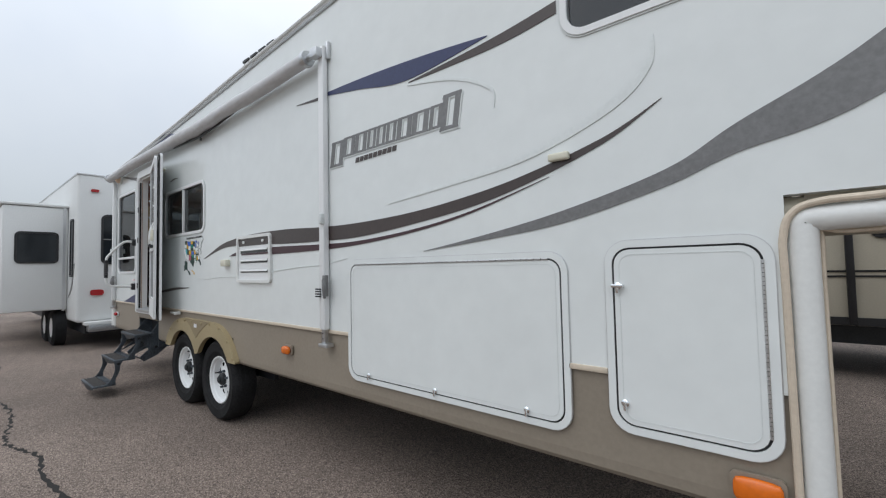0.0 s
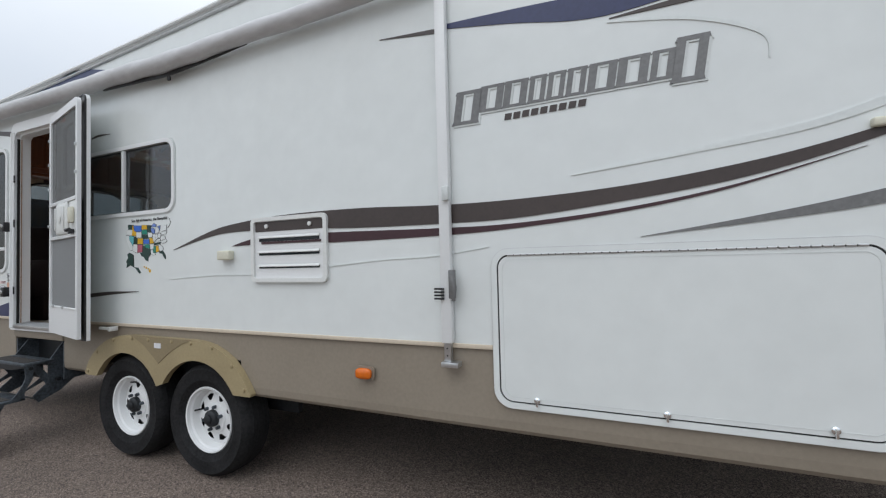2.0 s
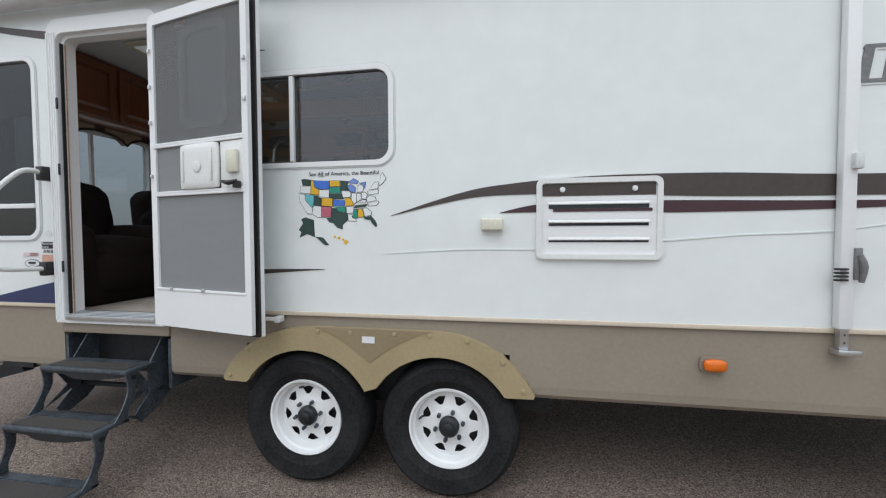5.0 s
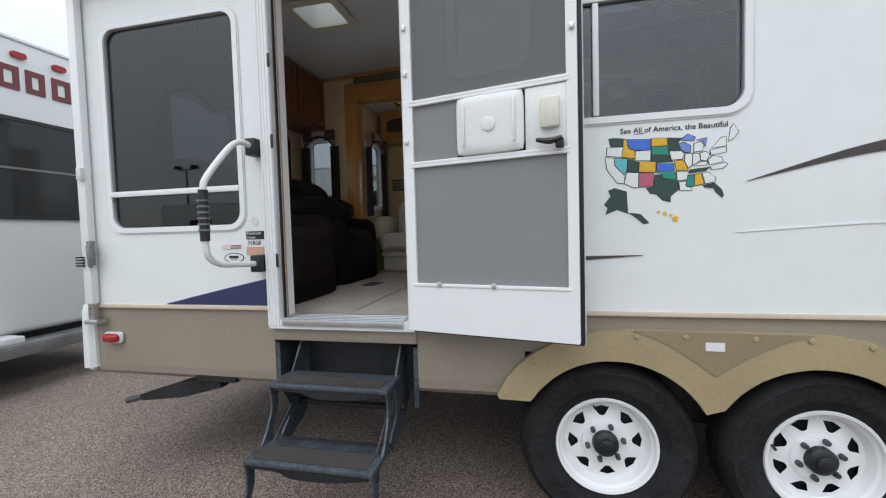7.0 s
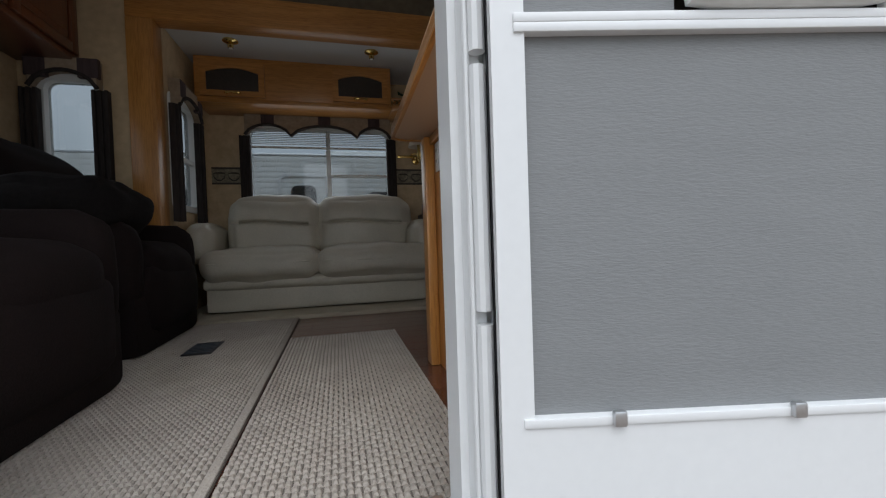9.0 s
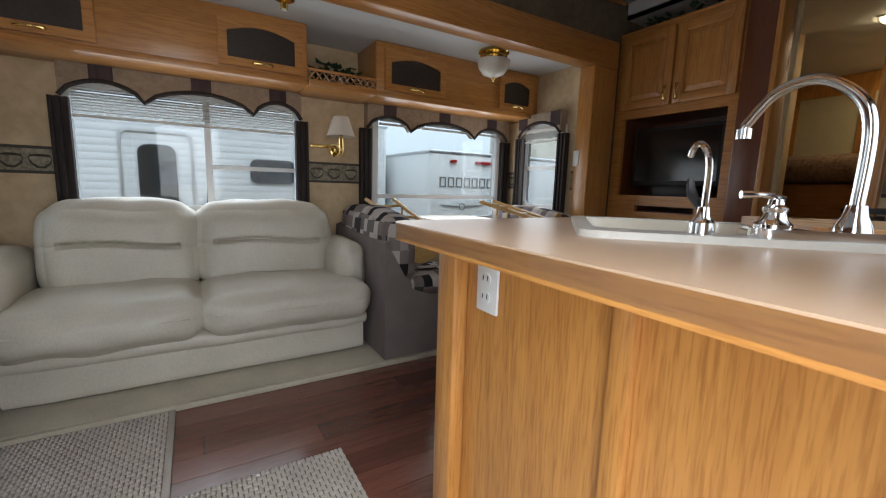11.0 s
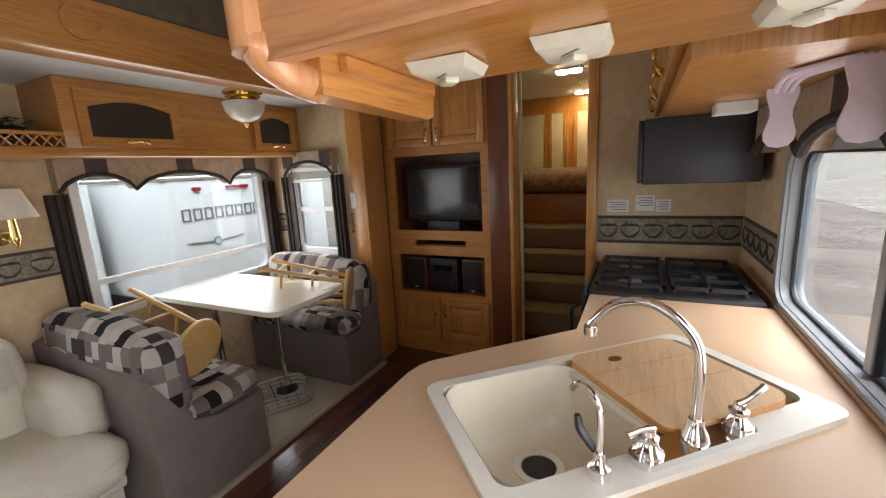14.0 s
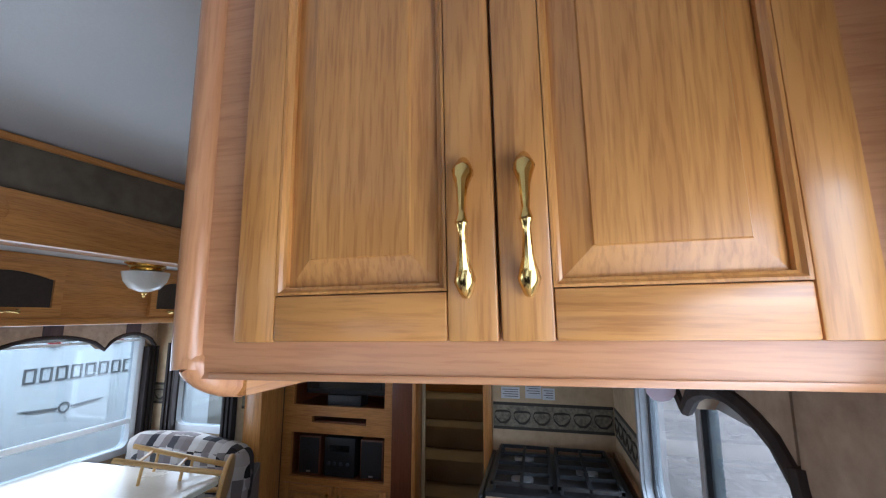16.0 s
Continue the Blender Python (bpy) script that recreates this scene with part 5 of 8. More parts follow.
# ---- stickers ----
mp = thing("state_map_sticker", "coloured state map sticker on the white wall", "sticker", (-5.16, Y0, 1.36))
GREEN = mat("sticker_dark_green", (0.025, 0.06, 0.05), 0.5)
YEL = mat("sticker_yellow", (0.72, 0.42, 0.02), 0.5)
BLU = mat("sticker_blue", (0.05, 0.16, 0.6), 0.5)
TEAL = mat("sticker_teal", (0.02, 0.26, 0.19), 0.5)
CYA = mat("sticker_cyan", (0.14, 0.5, 0.55), 0.5)
PNK = mat("sticker_rose", (0.48, 0.12, 0.17), 0.5)
WHT = mat("sticker_white", (0.74, 0.77, 0.76), 0.35, var=0.02)
LBL = mat("sticker_light_blue", (0.16, 0.26, 0.62), 0.5)
def state(colour, *uv):
    """One state of the map, on a grid of 1000 to 0.746 m, with its black outline."""
    pts = [((u - 197) * 0.000746, 0.374 - (v - 178 + (u - 205) * 0.06) * 0.000763) for u, v in zip(uv[::2], uv[1::2])]
    cu, cv = sum(p[0] for p in pts) / len(pts), sum(p[1] for p in pts) / len(pts)

    def grow(g):
        q = []
        for u, v in pts:
            n = max(1e-4, math.hypot(u - cu, v - cv))
            q.append((u + (u - cu) / n * g, v + (v - cv) / n * g))
        return q
    o = part("state_outline", prism(bmesh.new(), grow(0.0026), "y", -0.002, -0.0005), BLACK, mp)
    part("state", prism(bmesh.new(), grow(-0.0008), "y", -0.0035, -0.0021), colour, o)


state(GREEN, 222, 180, 232, 222, 296, 222, 296, 180, 250, 178)
state(WHT, 212, 230, 208, 275, 288, 280, 296, 226)
state(YEL, 300, 182, 296, 240, 290, 282, 358, 286, 358, 245, 330, 240, 312, 205, 312, 182)
state(BLU, 316, 184, 330, 235, 362, 244, 440, 240, 440, 184)
state(WHT, 362, 248, 360, 298, 438, 300, 440, 248)
state(YEL, 446, 180, 444, 222, 526, 218, 522, 178)
state(TEAL, 446, 228, 446, 268, 532, 266, 526, 222)
state(GREEN, 446, 273, 442, 300, 470, 310, 552, 306, 534, 271)
state(WHT, 200, 284, 210, 350, 265, 425, 300, 425, 304, 387, 247, 326, 247, 287)
state(CYA, 252, 288, 250, 322, 304, 380, 316, 345, 318, 290)
state(GREEN, 322, 294, 318, 360, 376, 362, 378, 308, 352, 304, 352, 294)
state(YEL, 382, 308, 378, 362, 464, 362, 466, 306)
state(BLU, 472, 316, 470, 358, 560, 356, 556, 316)
state(WHT, 316, 366, 302, 425, 345, 446, 374, 448, 376, 368)
state(PNK, 380, 368, 376, 446, 410, 442, 452, 438, 456, 368)
state(GREEN, 462, 378, 458, 442, 418, 449, 440, 478, 470, 480, 500, 512, 540, 522, 540, 490, 580, 455, 576, 408, 500, 402, 496, 378)
state(TEAL, 460, 364, 498, 373, 502, 396, 568, 402, 566, 362)
state(GREEN, 530, 178, 536, 244, 590, 244, 578, 205, 600, 182)
state(WHT, 537, 250, 546, 296, 600, 292, 610, 270, 600, 250)
state(YEL, 562, 301, 572, 354, 630, 350, 612, 310, 600, 298)
state(LBL, 582, 212, 597, 243, 612, 256, 640, 255, 642, 220, 610, 203)
state(WHT, 616, 263, 612, 305, 632, 340, 648, 325, 650, 263)
state(WHT, 654, 263, 652, 325, 688, 300, 684, 263)
state(WHT, 690, 260, 692, 298, 722, 300, 734, 265, 715, 252)
state(WHT, 660, 210, 658, 255, 700, 248, 706, 215, 690, 200)
state(LBL, 585, 190, 630, 160, 665, 175, 655, 195)
state(LBL, 672, 190, 722, 180, 714, 228, 700, 196)
state(WHT, 572, 360, 576, 408, 622, 402, 630, 360)
state(WHT, 584, 415, 588, 460, 650, 460, 640, 444, 616, 438, 616, 412)
state(TEAL, 626, 380, 620, 438, 655, 438, 658, 375)
state(YEL, 662, 374, 662, 434, 708, 424, 694, 370)
state(WHT, 699, 366, 714, 422, 760, 412, 765, 390, 730, 362)
state(GREEN, 640, 347, 636, 368, 715, 355, 735, 334)
state(WHT, 655, 328, 720, 324, 724, 306, 700, 305)
state(GREEN, 705, 432, 760, 420, 790, 450, 803, 478, 795, 494, 765, 465, 755, 445, 712, 442)
state(WHT, 738, 332, 745, 348, 800, 340, 822, 318, 810, 310)
state(WHT, 727, 297, 736, 322, 800, 305, 790, 280, 750, 275)
state(WHT, 738, 245, 742, 270, 815, 255, 815, 230)
state(WHT, 745, 235, 815, 222, 815, 175, 790, 180, 765, 212)
state(WHT, 826, 200, 836, 130, 850, 110, 875, 150, 850, 185)
state(GREEN, 230, 500, 215, 470, 250, 455, 312, 472, 318, 590, 260, 570, 200, 600, 215, 560, 195, 545)
state(GREEN, 322, 588, 385, 596, 430, 640, 400, 645, 350, 605)
for u, v, r in ((0.21, 0.055, 0.006), (0.235, 0.048, 0.008), (0.258, 0.040, 0.006), (0.275, 0.025, 0.012)):
    part("island", lathe(bmesh.new(), [(r, -0.0005), (r, -0.003), (0.0005, -0.003)], (u, 0, v), "y", 10), YEL, mp)
words("caption", "See All of America, the Beautiful", 0.031, BLACK, pose(0.062, -0.002, 0.389, 90, 0, 0), mp)
part("caption_underline", B(0.120, 0.157, -0.002, -0.0005, 0.383, 0.3855), BLACK, mp)

lab = thing("door_side_labels", "small dealer and maker stickers beside the door", "sticker", (-6.98, Y0, 1.20))
part("black_label", B(0.048, 0.160, -0.003, -0.0005, 0.145, 0.187), BLACK, lab)
words("label_text", "Aluminum\nFrame", 0.021, PAPER, pose(0.051, -0.004, 0.170, 90, 0, 0), lab, 0.0004)
words("model_text", "31RLB", 0.03, BLACK, pose(0.052, -0.002, 0.116, 90, 0, 0), lab, 0.0006, 0.2)
part("orange_label", B(0.048, 0.150, -0.003, -0.0005, 0.062, 0.106), mat("faded_orange_label", (0.62, 0.36, 0.26), 0.6), lab)
part("pink_label", B(-0.10, 0.02, -0.003, -0.0005, 0.095, 0.12), mat("faded_pink_label", (0.72, 0.58, 0.58), 0.6), lab)
part("oval_label", prism(bmesh.new(), [(-0.03 + 0.06 * math.cos(a * math.pi / 12), 0.05 + 0.026 * math.sin(a * math.pi / 12)) for a in range(24)], "y", -0.003, -0.0005), BLACK, lab)
part("oval_face", prism(bmesh.new(), [(-0.03 + 0.055 * math.cos(a * math.pi / 12), 0.05 + 0.022 * math.sin(a * math.pi / 12)) for a in range(24)], "y", -0.004, -0.003), PAPER, lab)
part("oval_bar", B(-0.058, -0.002, -0.005, -0.004, 0.047, 0.061), BLACK, lab)
part("oval_line", B(-0.05, -0.012, -0.005, -0.004, 0.038, 0.042), GREY_VINYL, lab)
for k in range(3):
    part("pink_bar", B(-0.045, 0.015, -0.0042, -0.0031, 0.099 + k * 0.007, 0.102 + k * 0.007), RED_LETTER, lab)
part("seal_mark", lathe(bmesh.new(), [(0.022, -0.0005), (0.022, -0.002), (0.001, -0.002)], (0.104, 0, 0.240), "y", 20), PALE_VINYL, lab)


# ---- slide-out shell ----
SB = 4.79                        # back wall of the slide-out, inside
SC = 2.78                        # its ceiling
SWIN = (-6.92, -5.76, 1.70, 2.36)
DWIN = (-5.22, -4.08, 1.62, 2.40)
structure(part("slide_floor", B(SX0, SX1, 3.87, SB, F, F + 0.03, bevel=0.008), CARPET), "cream carpeted floor of the slide-out", "floor")
structure(part("slide_back_wall", holed("y", SB, SB + 0.05, SX0 - 0.05, SX1 + 0.05, F, SC + 0.05, [SWIN, DWIN]), WALLPAPER), "tan mottled wallpaper wall with two windows", "wall")
structure(part("slide_ceiling", B(SX0 - 0.05, SX1 + 0.05, 4.031, SB, SC, SC + 0.04), CEILING), "smooth white ceiling of the slide-out", "ceiling")
EWIN = (4.13, 4.57, 1.74, 2.38)
structure(part("slide_wall_east", holed("x", SX1, SX1 + 0.05, 3.97, SB, F, SC, [EWIN]), WALLPAPER), "tan wallpaper end wall of slide-out with window", "wall")
structure(part("slide_wall_west", holed("x", SX0 - 0.05, SX0, 4.031, SB, F, SC, [(4.10, 4.55, 1.65, 2.38)]), WALLPAPER), "tan wallpaper end wall of slide-out with window", "wall")
trim = structure(thing("slide_trim", "oak fascia beam and posts round the slide-out", "trim"), "oak fascia beam and posts round the slide-out", "trim")
part("beam", B(SX0 - 0.14, -3.72, 3.90, 4.03, 2.745, 2.93, bevel=0.01), OAK_X, trim)
part("post", B(SX0 - 0.14, SX0 + 0.005, 3.90, 4.03, F, 2.745, bevel=0.008), OAK_Z, trim)
part("post", B(-3.965, -3.72, 3.90, 4.03, F, 2.745, bevel=0.008), OAK_Z, trim)
crown = B(SX0 - 0.6, -3.66, 3.925, 3.942, 3.06, 3.09, bevel=0.006)
for v in crown.verts:
    v.co.z += eaves(v.co.x) - 3.055
part("crown_strip", crown, OAK_X, trim)
part("round_plate", lathe(bmesh.new(), [(0.055, 3.899), (0.055, 3.885), (0.04, 3.88), (0.001, 3.88)], (-5.47, 0, 2.845), "y", 24), OAK_X, trim)
part("edge_strip", B(SX0, SX1, 3.845, 3.869, F, F + 0.028, bevel=0.005), CARPET, trim)

# wallpaper border
bd = structure(thing("wallpaper_border", "leaf-pattern wallpaper border with dark edges", "border"), "leaf-pattern wallpaper border with dark edges", "border")


def border(axis, d, out, u0, u1):
    for z0, z1, m, k in ((1.90, 2.01, BORDER, 0.002), (1.885, 1.90, BORDER_EDGE, 0.003), (2.01, 2.025, BORDER_EDGE, 0.003)):
        b = bmesh.new()
        a = d + out * k
        prism(b, [(u0, z0), (u1, z0), (u1, z1), (u0, z1)], axis, min(a, d - 0.0002 * out), max(a, d - 0.0002 * out))
        part("strip", b, m, bd)
    b = bmesh.new()
    n = int(abs(u1 - u0) / 0.10)
    for i in range(n):
        c = u0 + (i + 0.5) * (u1 - u0) / n
        for s in (-1, 1):
            pts = [(c + s * 0.045 * math.cos(t), 1.955 + 0.032 * math.sin(t) * s + 0.008 * math.cos(2 * t)) for t in [q * math.pi / 5 for q in range(6)]]
            tube(b, [P3(axis, p, d + out * 0.003) for p in pts], [0.001, 0.005, 0.007, 0.006, 0.004, 0.001], 5, 1)
    part("leaf_relief", b, BORDER_EDGE, bd)


border("y", SB, -1, -7.2, -6.98)
border("y", SB, -1, -5.70, -5.34)
border("y", SB, -1, -4.05, SX1)
border("x", SX1, -1, 3.98, 4.05)
border("x", SX1, -1, 4.63, SB)
border("x", -4.05, -1, 1.77, 2.39)
border("y", Y1, 1, -4.56, -4.06)


# ---- slide-out windows ----
def room_window(name, axis, d, out, u0, u1, z0, z1, bars, label, r=0.05):
    """A window seen from inside; out is the way into the room."""
    w = structure(thing(name, label, "window"), label, "window")
    lo_d, hi_d = sorted((d + out * 0.012, d - out * 0.05))
    part("window_frame", ring(bmesh.new(), rrect(u0 - 0.02, u1 + 0.02, z0 - 0.02, z1 + 0.02, r + 0.01), rrect(u0 + 0.022, u1 - 0.022, z0 + 0.022, z1 - 0.022, r), axis, lo_d - 0.001, hi_d), WHITE_PAINT, w)
    q0, q1 = sorted((d - out * 0.03, d - out * 0.026))
    g = part("pane", prism(bmesh.new(), [(u0, z0), (u1, z0), (u1, z1), (u0, z1)], axis, q0, q1), CLEAR, w)
    g.visible_shadow = False
    q0, q1 = sorted((d - out * 0.024, d + out * 0.004))
    for a in bars:
        part("glazing_bar", prism(bmesh.new(), [(a[0], a[2]), (a[1], a[2]), (a[1], a[3]), (a[0], a[3])], axis, q0, q1), WHITE_PAINT, w)
    return w


room_window("window_4", "y", SB, -1, *SWIN, [(-6.30, -6.265, 1.70, 2.36), (-6.265, -5.76, 1.945, 1.97)], "wide living room window in white frame")
room_window("window_5", "y", SB, -1, *DWIN, [(-5.22, -4.08, 1.785, 1.815)], "dinette window in white frame with low rail")
room_window("window_6", "x", SX1, -1, *EWIN, [(4.13, 4.57, 2.04, 2.07)], "small end window with rounded white frame")
room_window("window_7", "x", SX0, 1, 4.10, 4.55, 1.65, 2.38, [(4.10, 4.55, 1.98, 2.01)], "small end window with white frame")
room_window("window_8", "y", 3.949, -1, -7.84, -7.55, 1.55, 2.38, [(-7.84, -7.55, 1.76, 1.785)], "narrow side window with white frame")
room_window("window_9", "x", REAR + 0.06, 1, 2.25, 3.5, 1.45, 2.42, [(2.86, 2.89, 1.45, 2.42)], "wide rear window with white frame")


# ---- window dressing ----
def dressing(name, axis, d, out, u0, u1, zt, zb, swags, label, drop=0.055, sides=(1, 1), tall=0.165, cord=0.012):
    """Padded valance with a scalloped lower edge, dark piping and narrow side drapes."""
    w = thing(name, label, "valance")
    a, b2 = sorted((d + out * 0.002, d + out * 0.07))
    low = []
    us = [u0 + (u1 - u0) * s for s in swags]
    for i in range(len(us) - 1):
        for k in range(11):
            t = k / 10
            low.append((us[i] + (us[i + 1] - us[i]) * t, zt - tall + drop * 1.6 * math.sin(math.pi * t) ** 0.6))
    clean = [q for k, q in enumerate(low) if k == 0 or abs(q[0] - low[k - 1][0]) > 1e-5]
    bm = bmesh.new()
    cols = [[bm.verts.new(P3(axis, q, e)) for q, e in (((u, z), a), ((u, zt), a), ((u, zt), b2), ((u, z), b2))] for u, z in clean]
    for p0, p1 in zip(cols, cols[1:]):
        for k in range(4):
            bm.faces.new((p0[k], p0[k - 1], p1[k - 1], p1[k]))
    bm.faces.new(cols[0])
    bm.faces.new(cols[-1][::-1])
    bmesh.ops.recalc_face_normals(bm, faces=bm.faces[:])
    part("valance", bm, VALANCE, w, "tan padded valance")
    mids = [(p + q) / 2 for p, q in zip(us, us[1:])] if len(us) > 2 else [u0 + (u1 - u0) * 0.12, u0 + (u1 - u0) * 0.88]
    for c in mids:
        foot = zt - tall + (drop * 1.6 if len(us) > 2 else drop) - 0.004
        bw = bmesh.new()
        e = d + out * 0.072
        x0, x1 = sorted((d + out * 0.04, e))
        prism(bw, [(c - 0.05, foot), (c + 0.05, foot), (c + 0.05, zt + 0.0), (c - 0.05, zt + 0.0)], axis, x0, x1)
        part("band", bw, VALANCE_BAND, w)
    edge = d + out * 0.066
    part("piping", tube(bmesh.new(), [P3(axis, p, edge) for p in clean], cord, 8, 1), DRAPE, w, "dark charcoal piping")
    for s, u in zip(sides, (u0, u1)):
        if s:
            w0, w1 = (u - 0.045, u + 0.035) if u == u0 else (u - 0.035, u + 0.045)
            bm = bmesh.new()
            k = 5
            x0, x1 = sorted((d + out * 0.015, d + out * 0.055))
            for i in range(k):
                f0, f1 = w0 + (w1 - w0) * i / k, w0 + (w1 - w0) * (i + 1) / k
                m = (x0 + x1) / 2 + (0.012 if i % 2 else -0.004)
                prism(bm, [(f0, zb), (f1, zb), (f1, zt - 0.17), (f0, zt - 0.17)], axis, x0 if out > 0 else m - 0.02, m + 0.02 if out > 0 else x1)
            part("drape", bm, DRAPE, w, "narrow charcoal side drape")
    return w


def blind(axis, d, out, u0, u1, zt, n, pitch, slat=0.022):
    w = thing("window_blind", "raised white mini blind above the window pane", "blind")
    a, b = sorted((d + out * 0.006, d + out * 0.03))
    part("head_rail", prism(bmesh.new(), [(u0, zt - 0.025), (u1, zt - 0.025), (u1, zt), (u0, zt)], axis, a, b), BLIND, w)
    for i in range(n):
        z = zt - 0.035 - i * pitch
        bm = bmesh.new()
        p = prism(bm, [(u0, z), (u1, z), (u1, z + 0.002), (u0, z + 0.002)], axis, a, b)
        for v in bm.verts:
            t = (v.co.y if axis == "y" else v.co.x)
            v.co.z += (0.006 if t > (a + b) / 2 else -0.006)
        part("slat", bm, BLIND, w)
    z = zt - 0.04 - n * pitch
    part("bottom_rail", prism(bmesh.new(), [(u0, z - 0.014), (u1, z - 0.014), (u1, z), (u0, z)], axis, a, b), BLIND, w)
    bm = bmesh.new()
    for f in (0.12, 0.5, 0.88):
        u = u0 + (u1 - u0) * f
        cyl(bm, P3(axis, (u, z), (a + b) / 2), P3(axis, (u, zt), (a + b) / 2), 0.0012, seg=5)
    part("cord", bm, BLIND, w)


dressing("window_valance", "y", SB, -1, SWIN[0] - 0.01, SWIN[1] + 0.01, 2.446, 1.62, (0, 0.30, 0.76, 1), "tan scalloped valance with dark piping above sofa")
dressing("window_valance", "y", SB, -1, DWIN[0] - 0.08, DWIN[1] + 0.05, 2.446, 1.62, (0, 0.27, 0.73, 1), "tan scalloped valance with dark piping at dinette")
dressing("window_valance", "x", SX1, -1, EWIN[0] - 0.01, EWIN[1] + 0.01, 2.47, 1.66, (0, 1), "small arched tan valance with dark drapes", 0.06)
dressing("window_valance", "x", SX0, 1, 4.10, 4.55, 2.47, 1.55, (0, 1), "small arched tan valance with dark drapes", 0.06)
dressing("window_valance", "y", 3.943, -1, -7.86, -7.53, 2.47, 1.35, (0, 1), "small arched tan valance with dark drapes", 0.06)
dressing("window_valance", "x", REAR + 0.06, 1, 2.2, 3.6, 2.50, 1.30, (0, 0.3, 0.7, 1), "tan scalloped valance with dark piping at rear")
kv = dressing("window_valance", "y", Y1, 1, -5.80, -4.47, 2.56, 1.95, (0, 0.30, 0.65, 1), "tan scalloped valance with dark piping above sink", 0.042, (0, 0), 0.258, 0.016)
part("tail", B(-6.03, -5.801, Y1 + 0.002, Y1 + 0.07, 2.265, 2.444, bevel=0.006), VALANCE, kv, "straight end of the valance")
part("tail_piping", tube(bmesh.new(), [(-5.80, Y1 + 0.066, 2.318), (-5.812, Y1 + 0.066, 2.275), (-5.85, Y1 + 0.066, 2.262), (-6.03, Y1 + 0.066, 2.258)], 0.017, 8, 2), DRAPE, kv)
blind("y", SB, -1, SWIN[0] + 0.03, SWIN[1] - 0.03, 2.37, 9, 0.0145)
blind("y", SB, -1, DWIN[0] + 0.03, DWIN[1] - 0.03, 2.40, 3, 0.010)
blind("x", SX1, -1, EWIN[0] + 0.03, EWIN[1] - 0.03, 2.36, 5, 0.010)


# ---- cabinetry ----
def pull(parent, m, n=0.11):
    """A brass bail pull, its length along local x, standing off along -y."""
    b = bmesh.new()
    h = n / 2
    tube(b, [(-h, -0.004, 0), (-h * 0.78, -0.012, 0), (-h * 0.5, -0.02, 0), (-h * 0.15, -0.024, 0), (0, -0.025, 0), (h * 0.15, -0.024, 0), (h * 0.5, -0.02, 0), (h * 0.78, -0.012, 0), (h, -0.004, 0)],
         [0.005, 0.0118, 0.006, 0.004, 0.007, 0.004, 0.006, 0.0118, 0.005], 10, 3)
    for s in (-1, 1):
        cyl(b, (s * h * 0.72, 0.0, 0), (s * h * 0.72, -0.012, 0), 0.005, seg=8)
    ob = part("pull", b, BRASS, parent, "polished brass pull")
    ob.matrix_basis = m
    return ob


